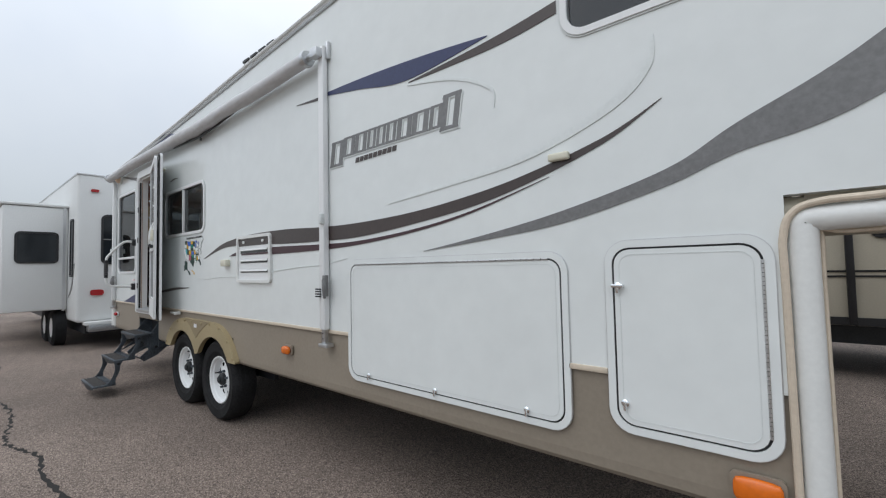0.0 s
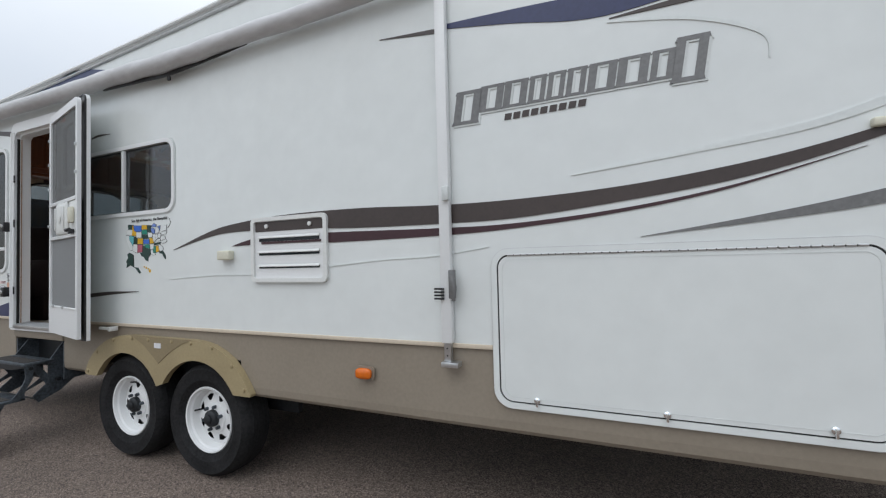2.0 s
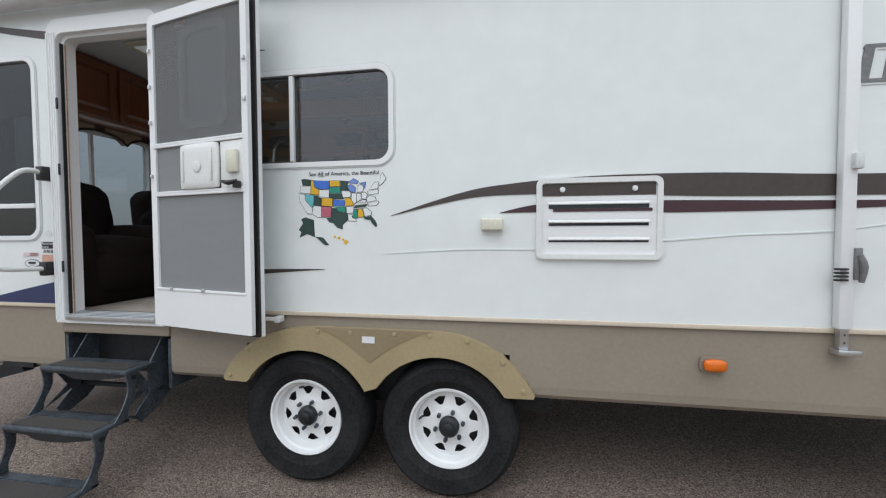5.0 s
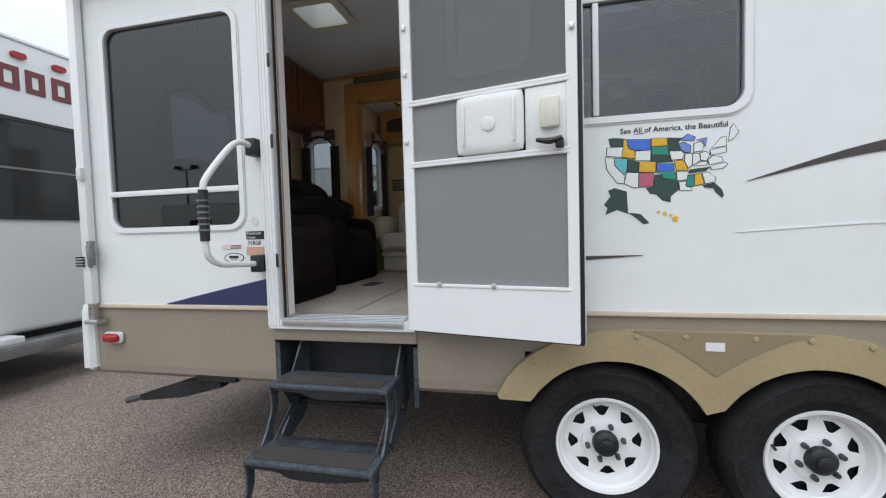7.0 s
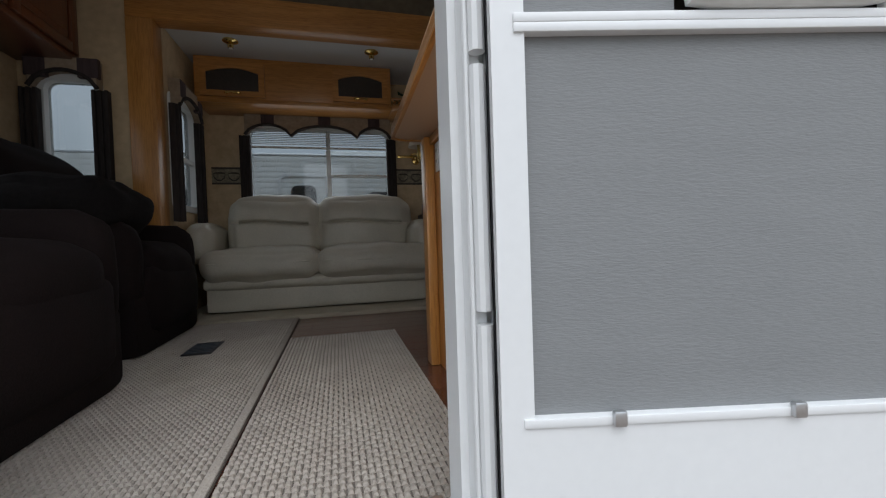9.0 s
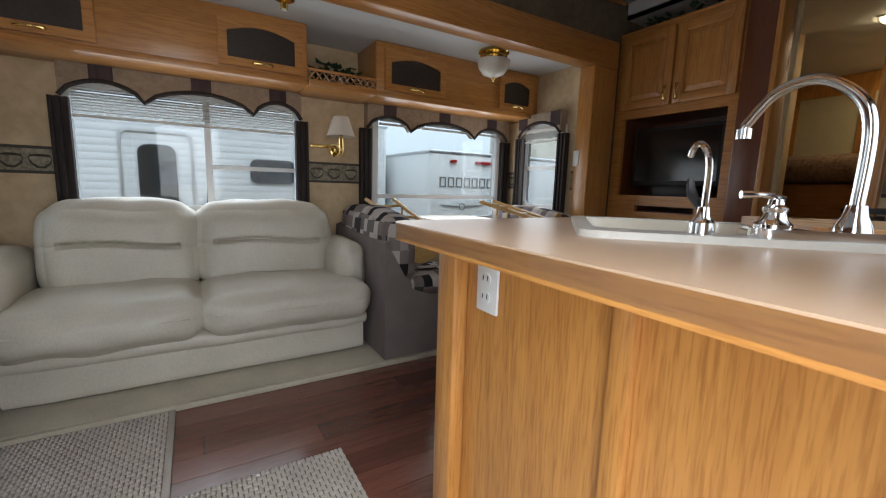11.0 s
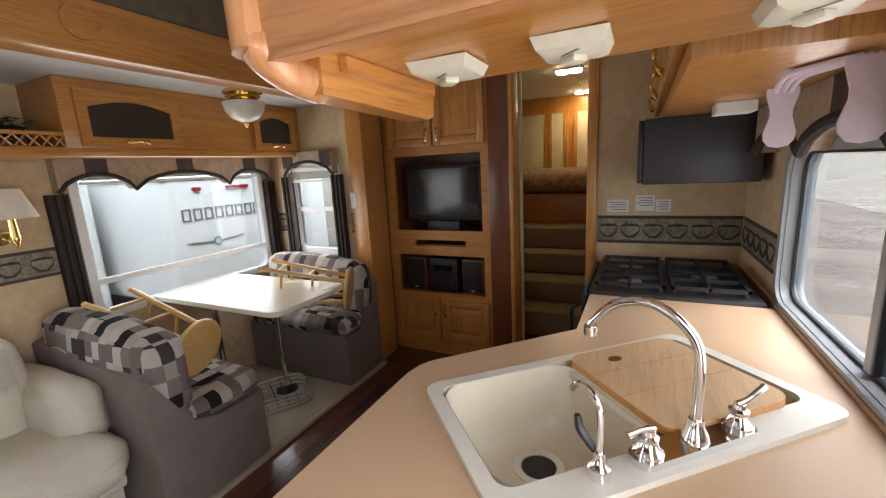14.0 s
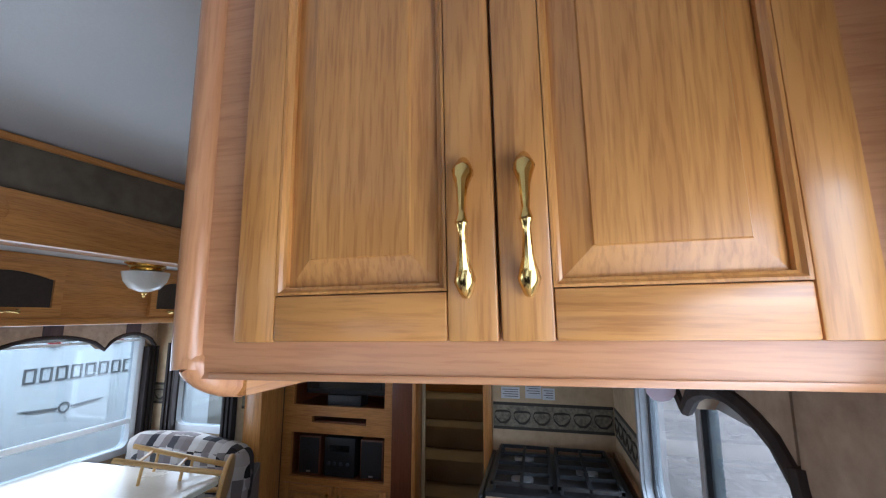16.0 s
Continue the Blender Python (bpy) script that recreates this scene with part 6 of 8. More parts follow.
def raised_door(parent, axis, d, out, u0, u1, z0, z1, arch_glass=False, grain=None):
    """A framed door with a raised panel or an arched smoked insert."""
    fr = 0.042 if arch_glass else 0.052
    a, b = sorted((d, d + out * 0.02))
    o = [(u0, z0), (u1, z0), (u1, z1), (u0, z1)]
    i = [(u0 + fr, z0 + fr), (u1 - fr, z0 + fr), (u1 - fr, z1 - fr), (u0 + fr, z1 - fr)]
    if arch_glass:
        n = 10
        i = [(u0 + fr, z0 + fr), (u1 - fr, z0 + fr)] + [(u1 - fr - (u1 - u0 - 2 * fr) * k / n, z1 - fr - 0.035 + 0.035 * math.sin(math.pi * k / n)) for k in range(n + 1)]
        uc = (u0 + u1) / 2
        o = [(u0, z0), (u1, z0)] + [(u1 - (u1 - u0) * k / n, z1) for k in range(n + 1)]
    if arch_glass:
        dr = part("cabinet_door", ring(bmesh.new(), o, i, axis, a, b), grain or OAK_Z, parent, "oak framed cabinet door")
    else:
        def board(v0, v1, w0, w1):
            return B(v0, v1, a, b, w0, w1, bevel=0.003) if axis == "y" else B(a, b, v0, v1, w0, w1, bevel=0.003)
        dr = part("cabinet_door", prism(bmesh.new(), [(u0 + 0.01, z0 + 0.01), (u1 - 0.01, z0 + 0.01), (u1 - 0.01, z1 - 0.01), (u0 + 0.01, z1 - 0.01)], axis, *sorted((d + out * 0.0004, d + out * 0.0024))), grain or OAK_Z, parent, "oak framed cabinet door")
        for v0 in (u0, u1 - fr):
            part("stile", board(v0, v0 + fr, z0, z1), grain or OAK_Z, dr)
        for w0 in (z0, z1 - fr):
            part("rail", board(u0 + fr + 0.0004, u1 - fr - 0.0004, w0 + 0.0004, w0 + fr - 0.0004), grain or (OAK_X if axis == "y" else OAK_Y), dr)
    bm = bmesh.new()
    if arch_glass:
        x0, x1 = sorted((d + out * 0.002, d + out * 0.008))
        prism(bm, i, axis, x0, x1)
        part("insert", bm, SMOKED, dr, "dark smoked insert")
    else:
        def loop(g, h):
            q = [(u0 + fr + g, z0 + fr + g), (u1 - fr - g, z0 + fr + g), (u1 - fr - g, z1 - fr - g), (u0 + fr + g, z1 - fr - g)]
            return [bm.verts.new(P3(axis, p, d + out * h)) for p in q]
        # groove, sloping field edge, small step and flat field
        rows = [loop(0.010, 0.0002), loop(0.010, 0.006), loop(0.040, 0.0150), loop(0.0415, 0.0178)]
        for r0, r1 in zip(rows, rows[1:]):
            for k in range(4):
                bm.faces.new((r0[k], r0[(k + 1) % 4], r1[(k + 1) % 4], r1[k]))
        bm.faces.new(rows[-1])
        bm.faces.new(rows[0][::-1])
        # moulded inner edge of the frame
        st_ = bmesh.new()
        prof = [(0.0004, 0.0196), (0.0035, 0.0190), (0.0065, 0.0150), (0.0095, 0.0135), (0.0100, 0.0025), (0.0004, 0.0025)]
        cols = [[st_.verts.new(P3(axis, p, d + out * h)) for p in ((u0 + fr + g, z0 + fr + g), (u1 - fr - g, z0 + fr + g), (u1 - fr - g, z1 - fr - g), (u0 + fr + g, z1 - fr - g))] for g, h in prof]
        for c0, c1 in zip(cols, cols[1:] + cols[:1]):
            for k in range(4):
                st_.faces.new((c0[k], c0[(k + 1) % 4], c1[(k + 1) % 4], c1[k]))
        part("sticking", st_, grain or OAK_Z, dr, smooth=20)
        part("raised_panel", bm, grain or OAK_Z, dr, smooth=6)
    return dr


# overhead cabinets at the back of the slide-out
def overhead(x0, x1, doors, label):
    c = thing("overhead_cabinet", label, "cabinet")
    part("body", B(x0, x1, 4.47, SB - 0.001, 2.445, SC - 0.001, bevel=0.004), OAK_X, c)
    part("face_frame", B(x0, x1, 4.452, 4.47, 2.445, SC - 0.002, bevel=0.003), OAK_X, c)
    part("bottom_rail", B(x0 - 0.004, x1 + 0.004, 4.440, 4.4515, 2.440, 2.475, bevel=0.005), OAK_X, c)
    for u0, u1 in doors:
        dr = raised_door(c, "y", 4.451, -1, u0, u1, 2.485, 2.735, True, OAK_X)
        pull(dr, pose((u0 + u1) / 2, 4.431, 2.508))
    return c


overhead(-7.2, -5.77, [(-7.16, -6.72), (-6.225, -5.80)], "oak overhead cabinet with arched dark inserts")
overhead(-5.345, SX1 - 0.001, [(-5.29, -4.84), (-4.36, -4.02)], "oak overhead cabinet with arched dark inserts")
sh = thing("display_shelf", "oak display shelf with lattice gallery rail", "shelf")
part("board", B(-5.769, -5.346, 4.45, SB - 0.001, 2.44, 2.475, bevel=0.004), OAK_X, sh)
part("fascia", B(-5.766, -5.349, 4.436, 4.4495, 2.44, 2.48, bevel=0.003), OAK_X, sh)
b = bmesh.new()
for k in range(10):
    for s in (-1, 1):
        c = -5.745 + 0.042 * k
        tube(b, [(c - s * 0.018, 4.452, 2.482), (c + s * 0.018, 4.452, 2.528)], 0.004, 6, 1)
part("lattice", b, OAK_X, sh)
part("top_rail", B(-5.768, -5.347, 4.444, 4.46, 2.528, 2.544, bevel=0.003), OAK_X, sh)
pl = thing("artificial_plant", "green artificial plant on the display shelf", "plant", (-5.56, 4.60, 2.476))
part("basket", lathe(bmesh.new(), [(0.06, 0.0), (0.075, 0.05), (0.07, 0.055), (0.001, 0.05)], (0, 0, 0)), VALANCE, pl)


def leaves(name, parent, rx, ry, rz, z, count, size, seed):
    rnd = random.Random(seed)
    b = bmesh.new()
    for k in range(count):
        a, e = rnd.uniform(0, 2 * math.pi), rnd.uniform(-0.2, 1)
        c = Vector((rx * math.cos(a) * rnd.uniform(0.4, 1), ry * math.sin(a) * rnd.uniform(0.4, 1), z + rz * e * rnd.uniform(0.3, 1)))
        d = Vector((math.cos(a), math.sin(a), rnd.uniform(-0.5, 0.6))).normalized()
        s = d.cross(Vector((0, 0, 1))).normalized() * size * 0.35
        u = d.cross(s).normalized() * size * 0.12
        v = [b.verts.new(c), b.verts.new(c + d * size * 0.5 + s + u), b.verts.new(c + d * size), b.verts.new(c + d * size * 0.5 - s + u)]
        b.faces.new((v[0], v[1], v[2]))
        b.faces.new((v[0], v[2], v[3]))
    return part(name, b, LEAF, parent)


leaves("foliage", pl, 0.14, 0.08, 0.08, 0.06, 150, 0.06, 3)


def spot(x, y, z):
    s = thing("ceiling_spot", "small brass swivel ceiling spot, unlit", "lamp", (x, y, z))
    part("base", lathe(bmesh.new(), [(0.05, 0), (0.05, -0.006), (0.03, -0.016), (0.012, -0.018)], (0, 0, 0)), BRASS, s)
    part("head", lathe(bmesh.new(), [(0.012, -0.018), (0.02, -0.03), (0.018, -0.05), (0.001, -0.052)], (0, 0, 0)), BRASS, s)
    part("bulb", lathe(bmesh.new(), [(0.014, -0.045), (0.012, -0.06), (0.001, -0.063)], (0, 0, 0)), FROST, s)


spot(-6.89, 4.19, SC)
spot(-5.94, 4.19, SC)
dm = thing("dome_lamp", "frosted glass dome ceiling lamp on brass base", "lamp", (-4.62, 4.19, SC))
part("base", lathe(bmesh.new(), [(0.098, 0), (0.102, -0.014), (0.085, -0.022), (0.090, -0.032), (0.072, -0.044), (0.078, -0.052), (0.06, -0.058)], (0, 0, 0), seg=32), BRASS, dm)
part("shade", lathe(bmesh.new(), [(0.110, -0.062), (0.108, -0.076), (0.098, -0.112), (0.070, -0.148), (0.026, -0.166), (0.001, -0.170)], (0, 0, 0), seg=32), FROST, dm)
part("finial", lathe(bmesh.new(), [(0.012, -0.166), (0.014, -0.176), (0.006, -0.184), (0.008, -0.190), (0.001, -0.196)], (0, 0, 0), seg=12), BRASS, dm)
sc = thing("wall_sconce", "brass swing arm sconce with cream shade", "lamp", (-5.52, SB, 2.10))
part("backplate", lathe(bmesh.new(), [(0.035, -0.001), (0.035, -0.012), (0.02, -0.02), (0.001, -0.02)], (0, 0, 0.0), "y", 20), BRASS, sc)
b = bmesh.new()
tube(b, [(0, -0.02, 0), (-0.02, -0.10, 0.0), (-0.06, -0.13, 0.03), (0.0, -0.16, 0.03)], 0.007, 8)
tube(b, [(0, -0.16, 0.01), (0.0, -0.16, 0.11)], [0.016, 0.012], 10, 2)
tube(b, [(0.0, -0.16, -0.04), (0.0, -0.16, 0.0), (0.0, -0.16, 0.03)], [0.004, 0.018, 0.012], 10, 3)
part("arm", b, BRASS, sc)
part("wall_arm", B(-0.17, -0.0, -0.045, -0.03, 0.018, 0.040, bevel=0.004), BRASS, sc)
part("shade", lathe(bmesh.new(), [(0.092, 0.09), (0.05, 0.215), (0.048, 0.214), (0.088, 0.092)], (0.0, -0.16, 0), seg=28, cap=False), SHADE, sc, "cream pleated cone shade")
sw = tagged(part("light_switch", B(SX1 - 0.01, SX1 - 0.0005, 3.985, 4.035, 2.06, 2.17, bevel=0.003), PLASTIC_WHITE), "white light switch on the end wall", "switch")

# ---- television cabinet ----
TX = -3.66
tvc = thing("television_cabinet", "tall oak cabinet with television and stereo bays", "cabinet")
Ya, Yb = 3.10, 3.935
part("carcass", holed("x", TX, TX + 0.03, Ya, Yb, F, 2.98, [(3.17, 3.86, 1.86, 2.40), (3.30, 3.71, 1.745, 1.79), (3.165, 3.865, 1.385, 1.675)]), OAK_Y, tvc)
for y0, y1, z0, z1 in ((3.14, 3.89, 1.83, 2.43), (3.28, 3.73, 1.73, 1.81), (3.14, 3.89, 1.36, 1.70)):
    b = ring(bmesh.new(), [(y0, z0), (y1, z0), (y1, z1), (y0, z1)], [(y0 + 0.022, z0 + 0.022), (y1 - 0.022, z0 + 0.022), (y1 - 0.022, z1 - 0.022), (y0 + 0.022, z1 - 0.022)], "x", TX + 0.03, TX + 0.40)
    part("bay_lining", b, CHERRY, tvc)
    part("bay_back", B(TX + 0.401, TX + 0.42, y0, y1, z0, z1), CHERRY, tvc)
part("side", B(TX + 0.031, TX + 0.43, Ya, Ya + 0.02, F, 2.98), OAK_Z, tvc)
part("top", B(TX - 0.005, TX + 0.43, Ya, Yb, 2.981, 3.0, bevel=0.003), OAK_Y, tvc)
for y0, y1 in ((3.135, 3.505), (3.525, 3.895)):
    dr = raised_door(tvc, "x", TX - 0.001, -1, y0, y1, 2.46, 2.955)
    pull(dr, pose(TX - 0.021, 3.475 if y0 < 3.2 else 3.555, 2.535, 0, -90, -90), 0.10)
    dr = raised_door(tvc, "x", TX - 0.001, -1, y0, y1, 1.02, 1.345)
    pull(dr, pose(TX - 0.021, 3.475 if y0 < 3.2 else 3.555, 1.26, 0, -90, -90), 0.09)
tv = thing("television", "flat black television in the cabinet bay", "television")
part("bezel", B(TX + 0.06, TX + 0.12, 3.19, 3.80, 1.93, 2.33, bevel=0.008), BLACK, tv)
part("screen", B(TX + 0.055, TX + 0.059, 3.215, 3.775, 1.965, 2.305), TV_BLACK, tv)
part("stand", B(TX + 0.04, TX + 0.17, 3.36, 3.62, 1.853, 1.93, bevel=0.008), BLACK, tv)
stereo = thing("stereo_system", "black compact stereo in the lower bay", "stereo")
part("main_unit", B(TX + 0.05, TX + 0.30, 3.40, 3.63, 1.383, 1.64, bevel=0.006), BLACK, stereo)
part("display", B(TX + 0.046, TX + 0.0495, 3.44, 3.59, 1.55, 1.59), TV_BLACK, stereo)
b = bmesh.new()
for y in (3.45, 3.50, 3.55, 3.59):
    lathe(b, [(0.012, 0.049), (0.012, 0.04), (0.001, 0.04)], (TX, y, 1.47), "x", 12)
part("knob", b, DARK_METAL, stereo)
for y0 in (3.19, 3.66):
    sp_ = thing("loudspeaker", "small dark bookshelf loudspeaker", "loudspeaker", group="stereo loudspeakers")
    part("box", B(TX + 0.05, TX + 0.25, y0, y0 + 0.17, 1.383, 1.64, bevel=0.005), CHERRY, sp_)
    part("grille", B(TX + 0.042, TX + 0.0495, y0 + 0.01, y0 + 0.16, 1.395, 1.63, bevel=0.004), SPEAKER, sp_)
    part("badge", B(TX + 0.0395, TX + 0.0415, y0 + 0.07, y0 + 0.10, 1.405, 1.415), ALU, sp_)
pc = thing("trailing_plant", "artificial trailing plant on the tall cabinet", "plant", (-3.5, 3.55, 3.001))
leaves("foliage", pc, 0.12, 0.30, 0.05, 0.03, 110, 0.06, 8)
part("garland_stem", tube(bmesh.new(), [(0, -0.25, 0.012), (0.03, 0, 0.02), (-0.02, 0.25, 0.012)], 0.01, 8), LEAF, pc)

# hall opening and stairs up to the bedroom
hall = structure(thing("hall_trim", "dark cherry and oak trim round the hall opening", "trim"), "dark cherry and oak trim round the hall opening", "trim")
part("post", B(-3.72, -3.64, 2.955, 3.098, F, 3.225, bevel=0.01), CHERRY, hall)
part("post_edge", B(-3.735, -3.60, 2.925, 2.954, F, 3.225, bevel=0.006), OAK_Z, hall)
part("post", B(-4.075, -3.95, 2.395, 2.445, F, 3.205, bevel=0.008), OAK_Z, hall)
structure(part("hall_wall_south", B(-3.949, -0.5, 2.33, 2.37, F, 3.12), WALLPAPER), "tan wallpaper wall beside the bedroom steps", "wall")
structure(part("hall_wall_north", B(-3.22, -2.25, 3.345, 3.385, F, 3.12), WALLPAPER), "tan wallpaper wall beside the bedroom steps", "wall")
door_sl = structure(part("door_2", B(-3.60, -3.57, 2.905, 2.924, F + 0.02, 3.0, bevel=0.003), YELLOW_GLOW), "pale yellow pocket door edge beside the steps", "door")
for k, (x, z0, z1) in enumerate(((-3.12, F, 1.12), (-2.86, 1.12, 1.30), (-2.58, 1.30, 1.49), (-2.36, 1.49, 1.69))):
    structure(part("stair_step", B(x, -2.1, 2.371, 3.344, z0, z1, bevel=0.02), CARPET_TAN), "carpeted step up to the bedroom", "stair")
structure(part("bedroom_floor", B(-2.1, -0.3, Y1, 3.95, 1.64, 1.69), CARPET_TAN), "tan carpet floor of the raised bedroom", "floor")
structure(part("bedroom_ceiling", B(-3.6, -0.3, Y1, 3.95, 3.12, 3.15), CEILING), "pale bedroom ceiling panel", "ceiling")
bed = thing("bed", "bed on oak platform with floral spread", "bed")
part("platform", B(-2.05, -0.9, 2.45, 3.85, 1.691, 1.99, bevel=0.01), OAK_Y, bed)
part("spread", PAD(-2.10, -0.85, 2.42, 3.88, 1.992, 2.22, r=0.08, bulge=0.02, wrinkle=0.012), FLORAL, bed, "brown floral bedspread")
wd = thing("bedroom_wardrobe", "oak wardrobe with mirror doors, reflection painted pale yellow", "wardrobe")
part("carcass", B(-0.68, -0.35, 2.38, 3.94, 1.691, 3.115), OAK_Z, wd)
for y0, y1, m in ((2.45, 2.95, MIRROR), (3.12, 3.27, MIRROR), (3.36, 3.85, MIRROR)):
    part("door_frame", ring(bmesh.new(), [(y0 - 0.05, 1.85), (y1 + 0.05, 1.85), (y1 + 0.05, 3.0), (y0 - 0.05, 3.0)], [(y0, 1.95), (y1, 1.95), (y1, 2.92), (y0, 2.92)], "x", -0.70, -0.681), OAK_Z, wd)
    # mirror panel: flat pale yellow stands in for what it would reflect
    part("door_panel", B(-0.692, -0.686, y0, y1, 1.95, 2.92), YELLOW_GLOW, wd, "mirror door panel with its reflection painted pale yellow")
for x, y in ((-2.25, 2.82), (-0.95, 2.84)):
    cl = thing("ceiling_lamp", "twin lit ceiling lamp with amber-white lenses", "lamp", (x, y, 3.12), group="bedroom ceiling lamps")
    part("base", B(-0.07, 0.07, -0.12, 0.12, -0.012, -0.0005, bevel=0.004), PLASTIC_WHITE, cl)
    for s in (-0.058, 0.058):
        part("lens", PAD(-0.05, 0.05, s - 0.048, s + 0.048, -0.035, -0.0125, r=0.012, bulge=0.004, n=5), GLOW, cl)
vt = thing("ceiling_vent", "small slatted ceiling vent in the bedroom", "vent", (-1.6, 2.75, 3.12))
part("frame", B(-0.1, 0.1, -0.06, 0.06, -0.01, -0.0005, bevel=0.004), PLASTIC_WHITE, vt)
for k in range(4):
    part("slat", B(-0.085, 0.085, -0.045 + k * 0.025, -0.035 + k * 0.025, -0.013, -0.0105), BLACK, vt)

# ---- kitchen ----
structure(part("kitchen_end_wall", B(-4.05, -3.95, Y1, 2.394, F, 3.205), WALLPAPER), "tan wallpaper wall behind the stove", "wall")
CT = 1.80
ct = thing("kitchen_counter", "tan laminate counter with oak edge", "counter")
shape = [(-4.69, Y1 + 0.018), (-4.69, 2.355), (-5.055, 2.355), (-5.395, 2.685), (-5.43, 2.703), (-5.48, 2.712)] + [(-5.960 - 0.062 * math.sin(radians(a)), 2.648 + 0.062 * math.cos(radians(a))) for a in range(0, 91, 15)] + [(-6.028, 2.33), (-6.045, Y1 + 0.018)]
holeA, holeB, holeC, holeD = (-5.532, 2.600), (-5.062, 2.098), (-5.317, 1.858), (-5.786, 2.359)


def counter_mesh(z0, z1, grow=0.0):
    """The counter's outline with the slanted sink opening cut out."""
    bm = bmesh.new()
    out_v = [bm.verts.new((x, y, z1)) for x, y in shape]
    in_v = [bm.verts.new((x, y, z1)) for x, y in (holeA, holeB, holeC, holeD)]
    es = [bm.edges.new((out_v[i], out_v[(i + 1) % len(out_v)])) for i in range(len(out_v))] + [bm.edges.new((in_v[i], in_v[(i + 1) % 4])) for i in range(4)]
    bmesh.ops.triangle_fill(bm, use_beauty=True, edges=es)
    fs = list(bm.faces)
    ex = bmesh.ops.extrude_face_region(bm, geom=fs)
    for v in ex["geom"]:
        if isinstance(v, bmesh.types.BMVert):
            v.co.z = z0
    return bm


part("top", counter_mesh(CT - 0.03, CT), LAMINATE, ct)
eb = bmesh.new()
edge_pts = shape[1:]
for (x0, y0), (x1, y1) in zip(edge_pts, edge_pts[1:]):
    d = Vector((x1 - x0, y1 - y0, 0)).normalized()
    nrm = Vector((d.y, -d.x, 0)) * 0.012
    q = [(x0, y0), (x1, y1), (x1 + nrm.x * -1, y1 + nrm.y * -1), (x0 - nrm.x, y0 - nrm.y)]
    prism(eb, q, "z", CT - 0.036, CT - 0.003)
part("edge_band", eb, OAK_Y, ct, "oak front edge of the counter")
part("backsplash", B(-6.05, -4.06, Y1 + 0.0005, Y1 + 0.017, CT - 0.03, CT + 0.012), LAMINATE, ct)
bc = thing("peninsula_cabinet", "oak base cabinet below the sink counter", "cabinet")
base = [(-4.72, 1.78), (-4.72, 2.31), (-5.06, 2.31), (-5.38, 2.675), (-5.866, 2.675), (-5.866, 1.78)]
cxm, cym = -5.33, 2.15
inset = [(cxm + (x - cxm) * 0.965, cym + (y - cym) * 0.93) for x, y in base]
part("body", ring(bmesh.new(), base, inset, "z", F, CT - 0.031), OAK_Z, bc)
part("bottom_panel", prism(bmesh.new(), inset, "z", F + 0.08, F + 0.1), OAK_Z, bc)
part("corner_post", B(-5.905, -5.867, 2.612, 2.682, F, CT - 0.037, bevel=0.006), OAK_Z, bc)
part("panel_strip", B(-5.886, -5.867, 2.203, 2.238, F, CT - 0.037, bevel=0.004), OAK_Z, bc)
part("top_rail", B(-5.885, -5.867, 1.79, 2.611, CT - 0.07, CT - 0.037, bevel=0.003), OAK_Y, bc)
oc = thing("power_outlet", "white double power outlet on oak panel", "outlet", (-5.867, 2.538, 1.674))
part("plate", B(-0.008, -0.0005, -0.034, 0.034, -0.052, 0.052, bevel=0.004), PLASTIC_WHITE, oc)
for z in (-0.019, 0.019):
    sk = part("socket", prism(bmesh.new(), rrect(-0.014, 0.014, z - 0.012, z + 0.012, 0.01, 3), "x", -0.011, -0.0085), PLASTIC_WHITE, oc)
    for y in (-0.007, 0.007):
        part("slot", B(-0.0118, -0.0112, y - 0.0012, y + 0.0012, z - 0.003, z + 0.007), BLACK, sk)
# sink, set at a slant
U = Vector((-5.035 + 5.532, 2.102 - 2.635, 0)).normalized()
V2 = Vector((-5.317 + 5.035, 1.826 - 2.102, 0)).normalized()
sk = thing("kitchen_sink", "cream double bowl sink with white rim", "sink", (-5.532, 2.635, CT), rz=math.degrees(math.atan2(U.y, U.x)))
L, Wd = 0.742, 0.422             # local x along the long side, local -y towards the taps
part("rim", ring(bmesh.new(), rrect(0, L, -Wd, 0, 0.035), rrect(0.03, L - 0.03, -Wd + 0.066, -0.028, 0.03), "z", -0.002, 0.012), SINK_RIM, sk)


def bowl(x0, x1, y0, y1, depth):
    bm = bmesh.new()
    rows = []
    for t, zz in ((0.0, 0.0095), (0.004, -0.01), (0.012, -depth * 0.6), (0.03, -depth + 0.03), (0.06, -depth + 0.004), (0.09, -depth)):
        rows.append([bm.verts.new((u, v, zz)) for u, v in rrect(x0 + t, x1 - t, y0 + t, y1 - t, 0.05 + t * 0.2)])
    for a, b in zip(rows, rows[1:]):
        for i in range(len(a)):
            j = (i + 1) % len(a)
            bm.faces.new((a[i], a[j], b[j], b[i]))
    bm.faces.new(rows[-1])
    return bm


part("bowl", bowl(0.032, 0.365, -Wd + 0.068, -0.03, 0.17), SINK, sk)
part("bowl", bowl(0.385, L - 0.032, -Wd + 0.068, -0.03, 0.15), SINK, sk)
part("divider", B(0.355, 0.392, -Wd + 0.068, -0.03, -0.02, 0.004, bevel=0.008), SINK, sk)
part("drain", lathe(bmesh.new(), [(0.030, -0.19), (0.040, -0.166), (0.057, -0.164), (0.058, -0.169)], (0.222, -0.09 - 0.05, 0), cap=False), CHROME, sk)
part("strainer", lathe(bmesh.new(), [(0.038, -0.1675), (0.03, -0.1665), (0.001, -0.166)], (0.222, -0.14, 0)), BLACK, sk)
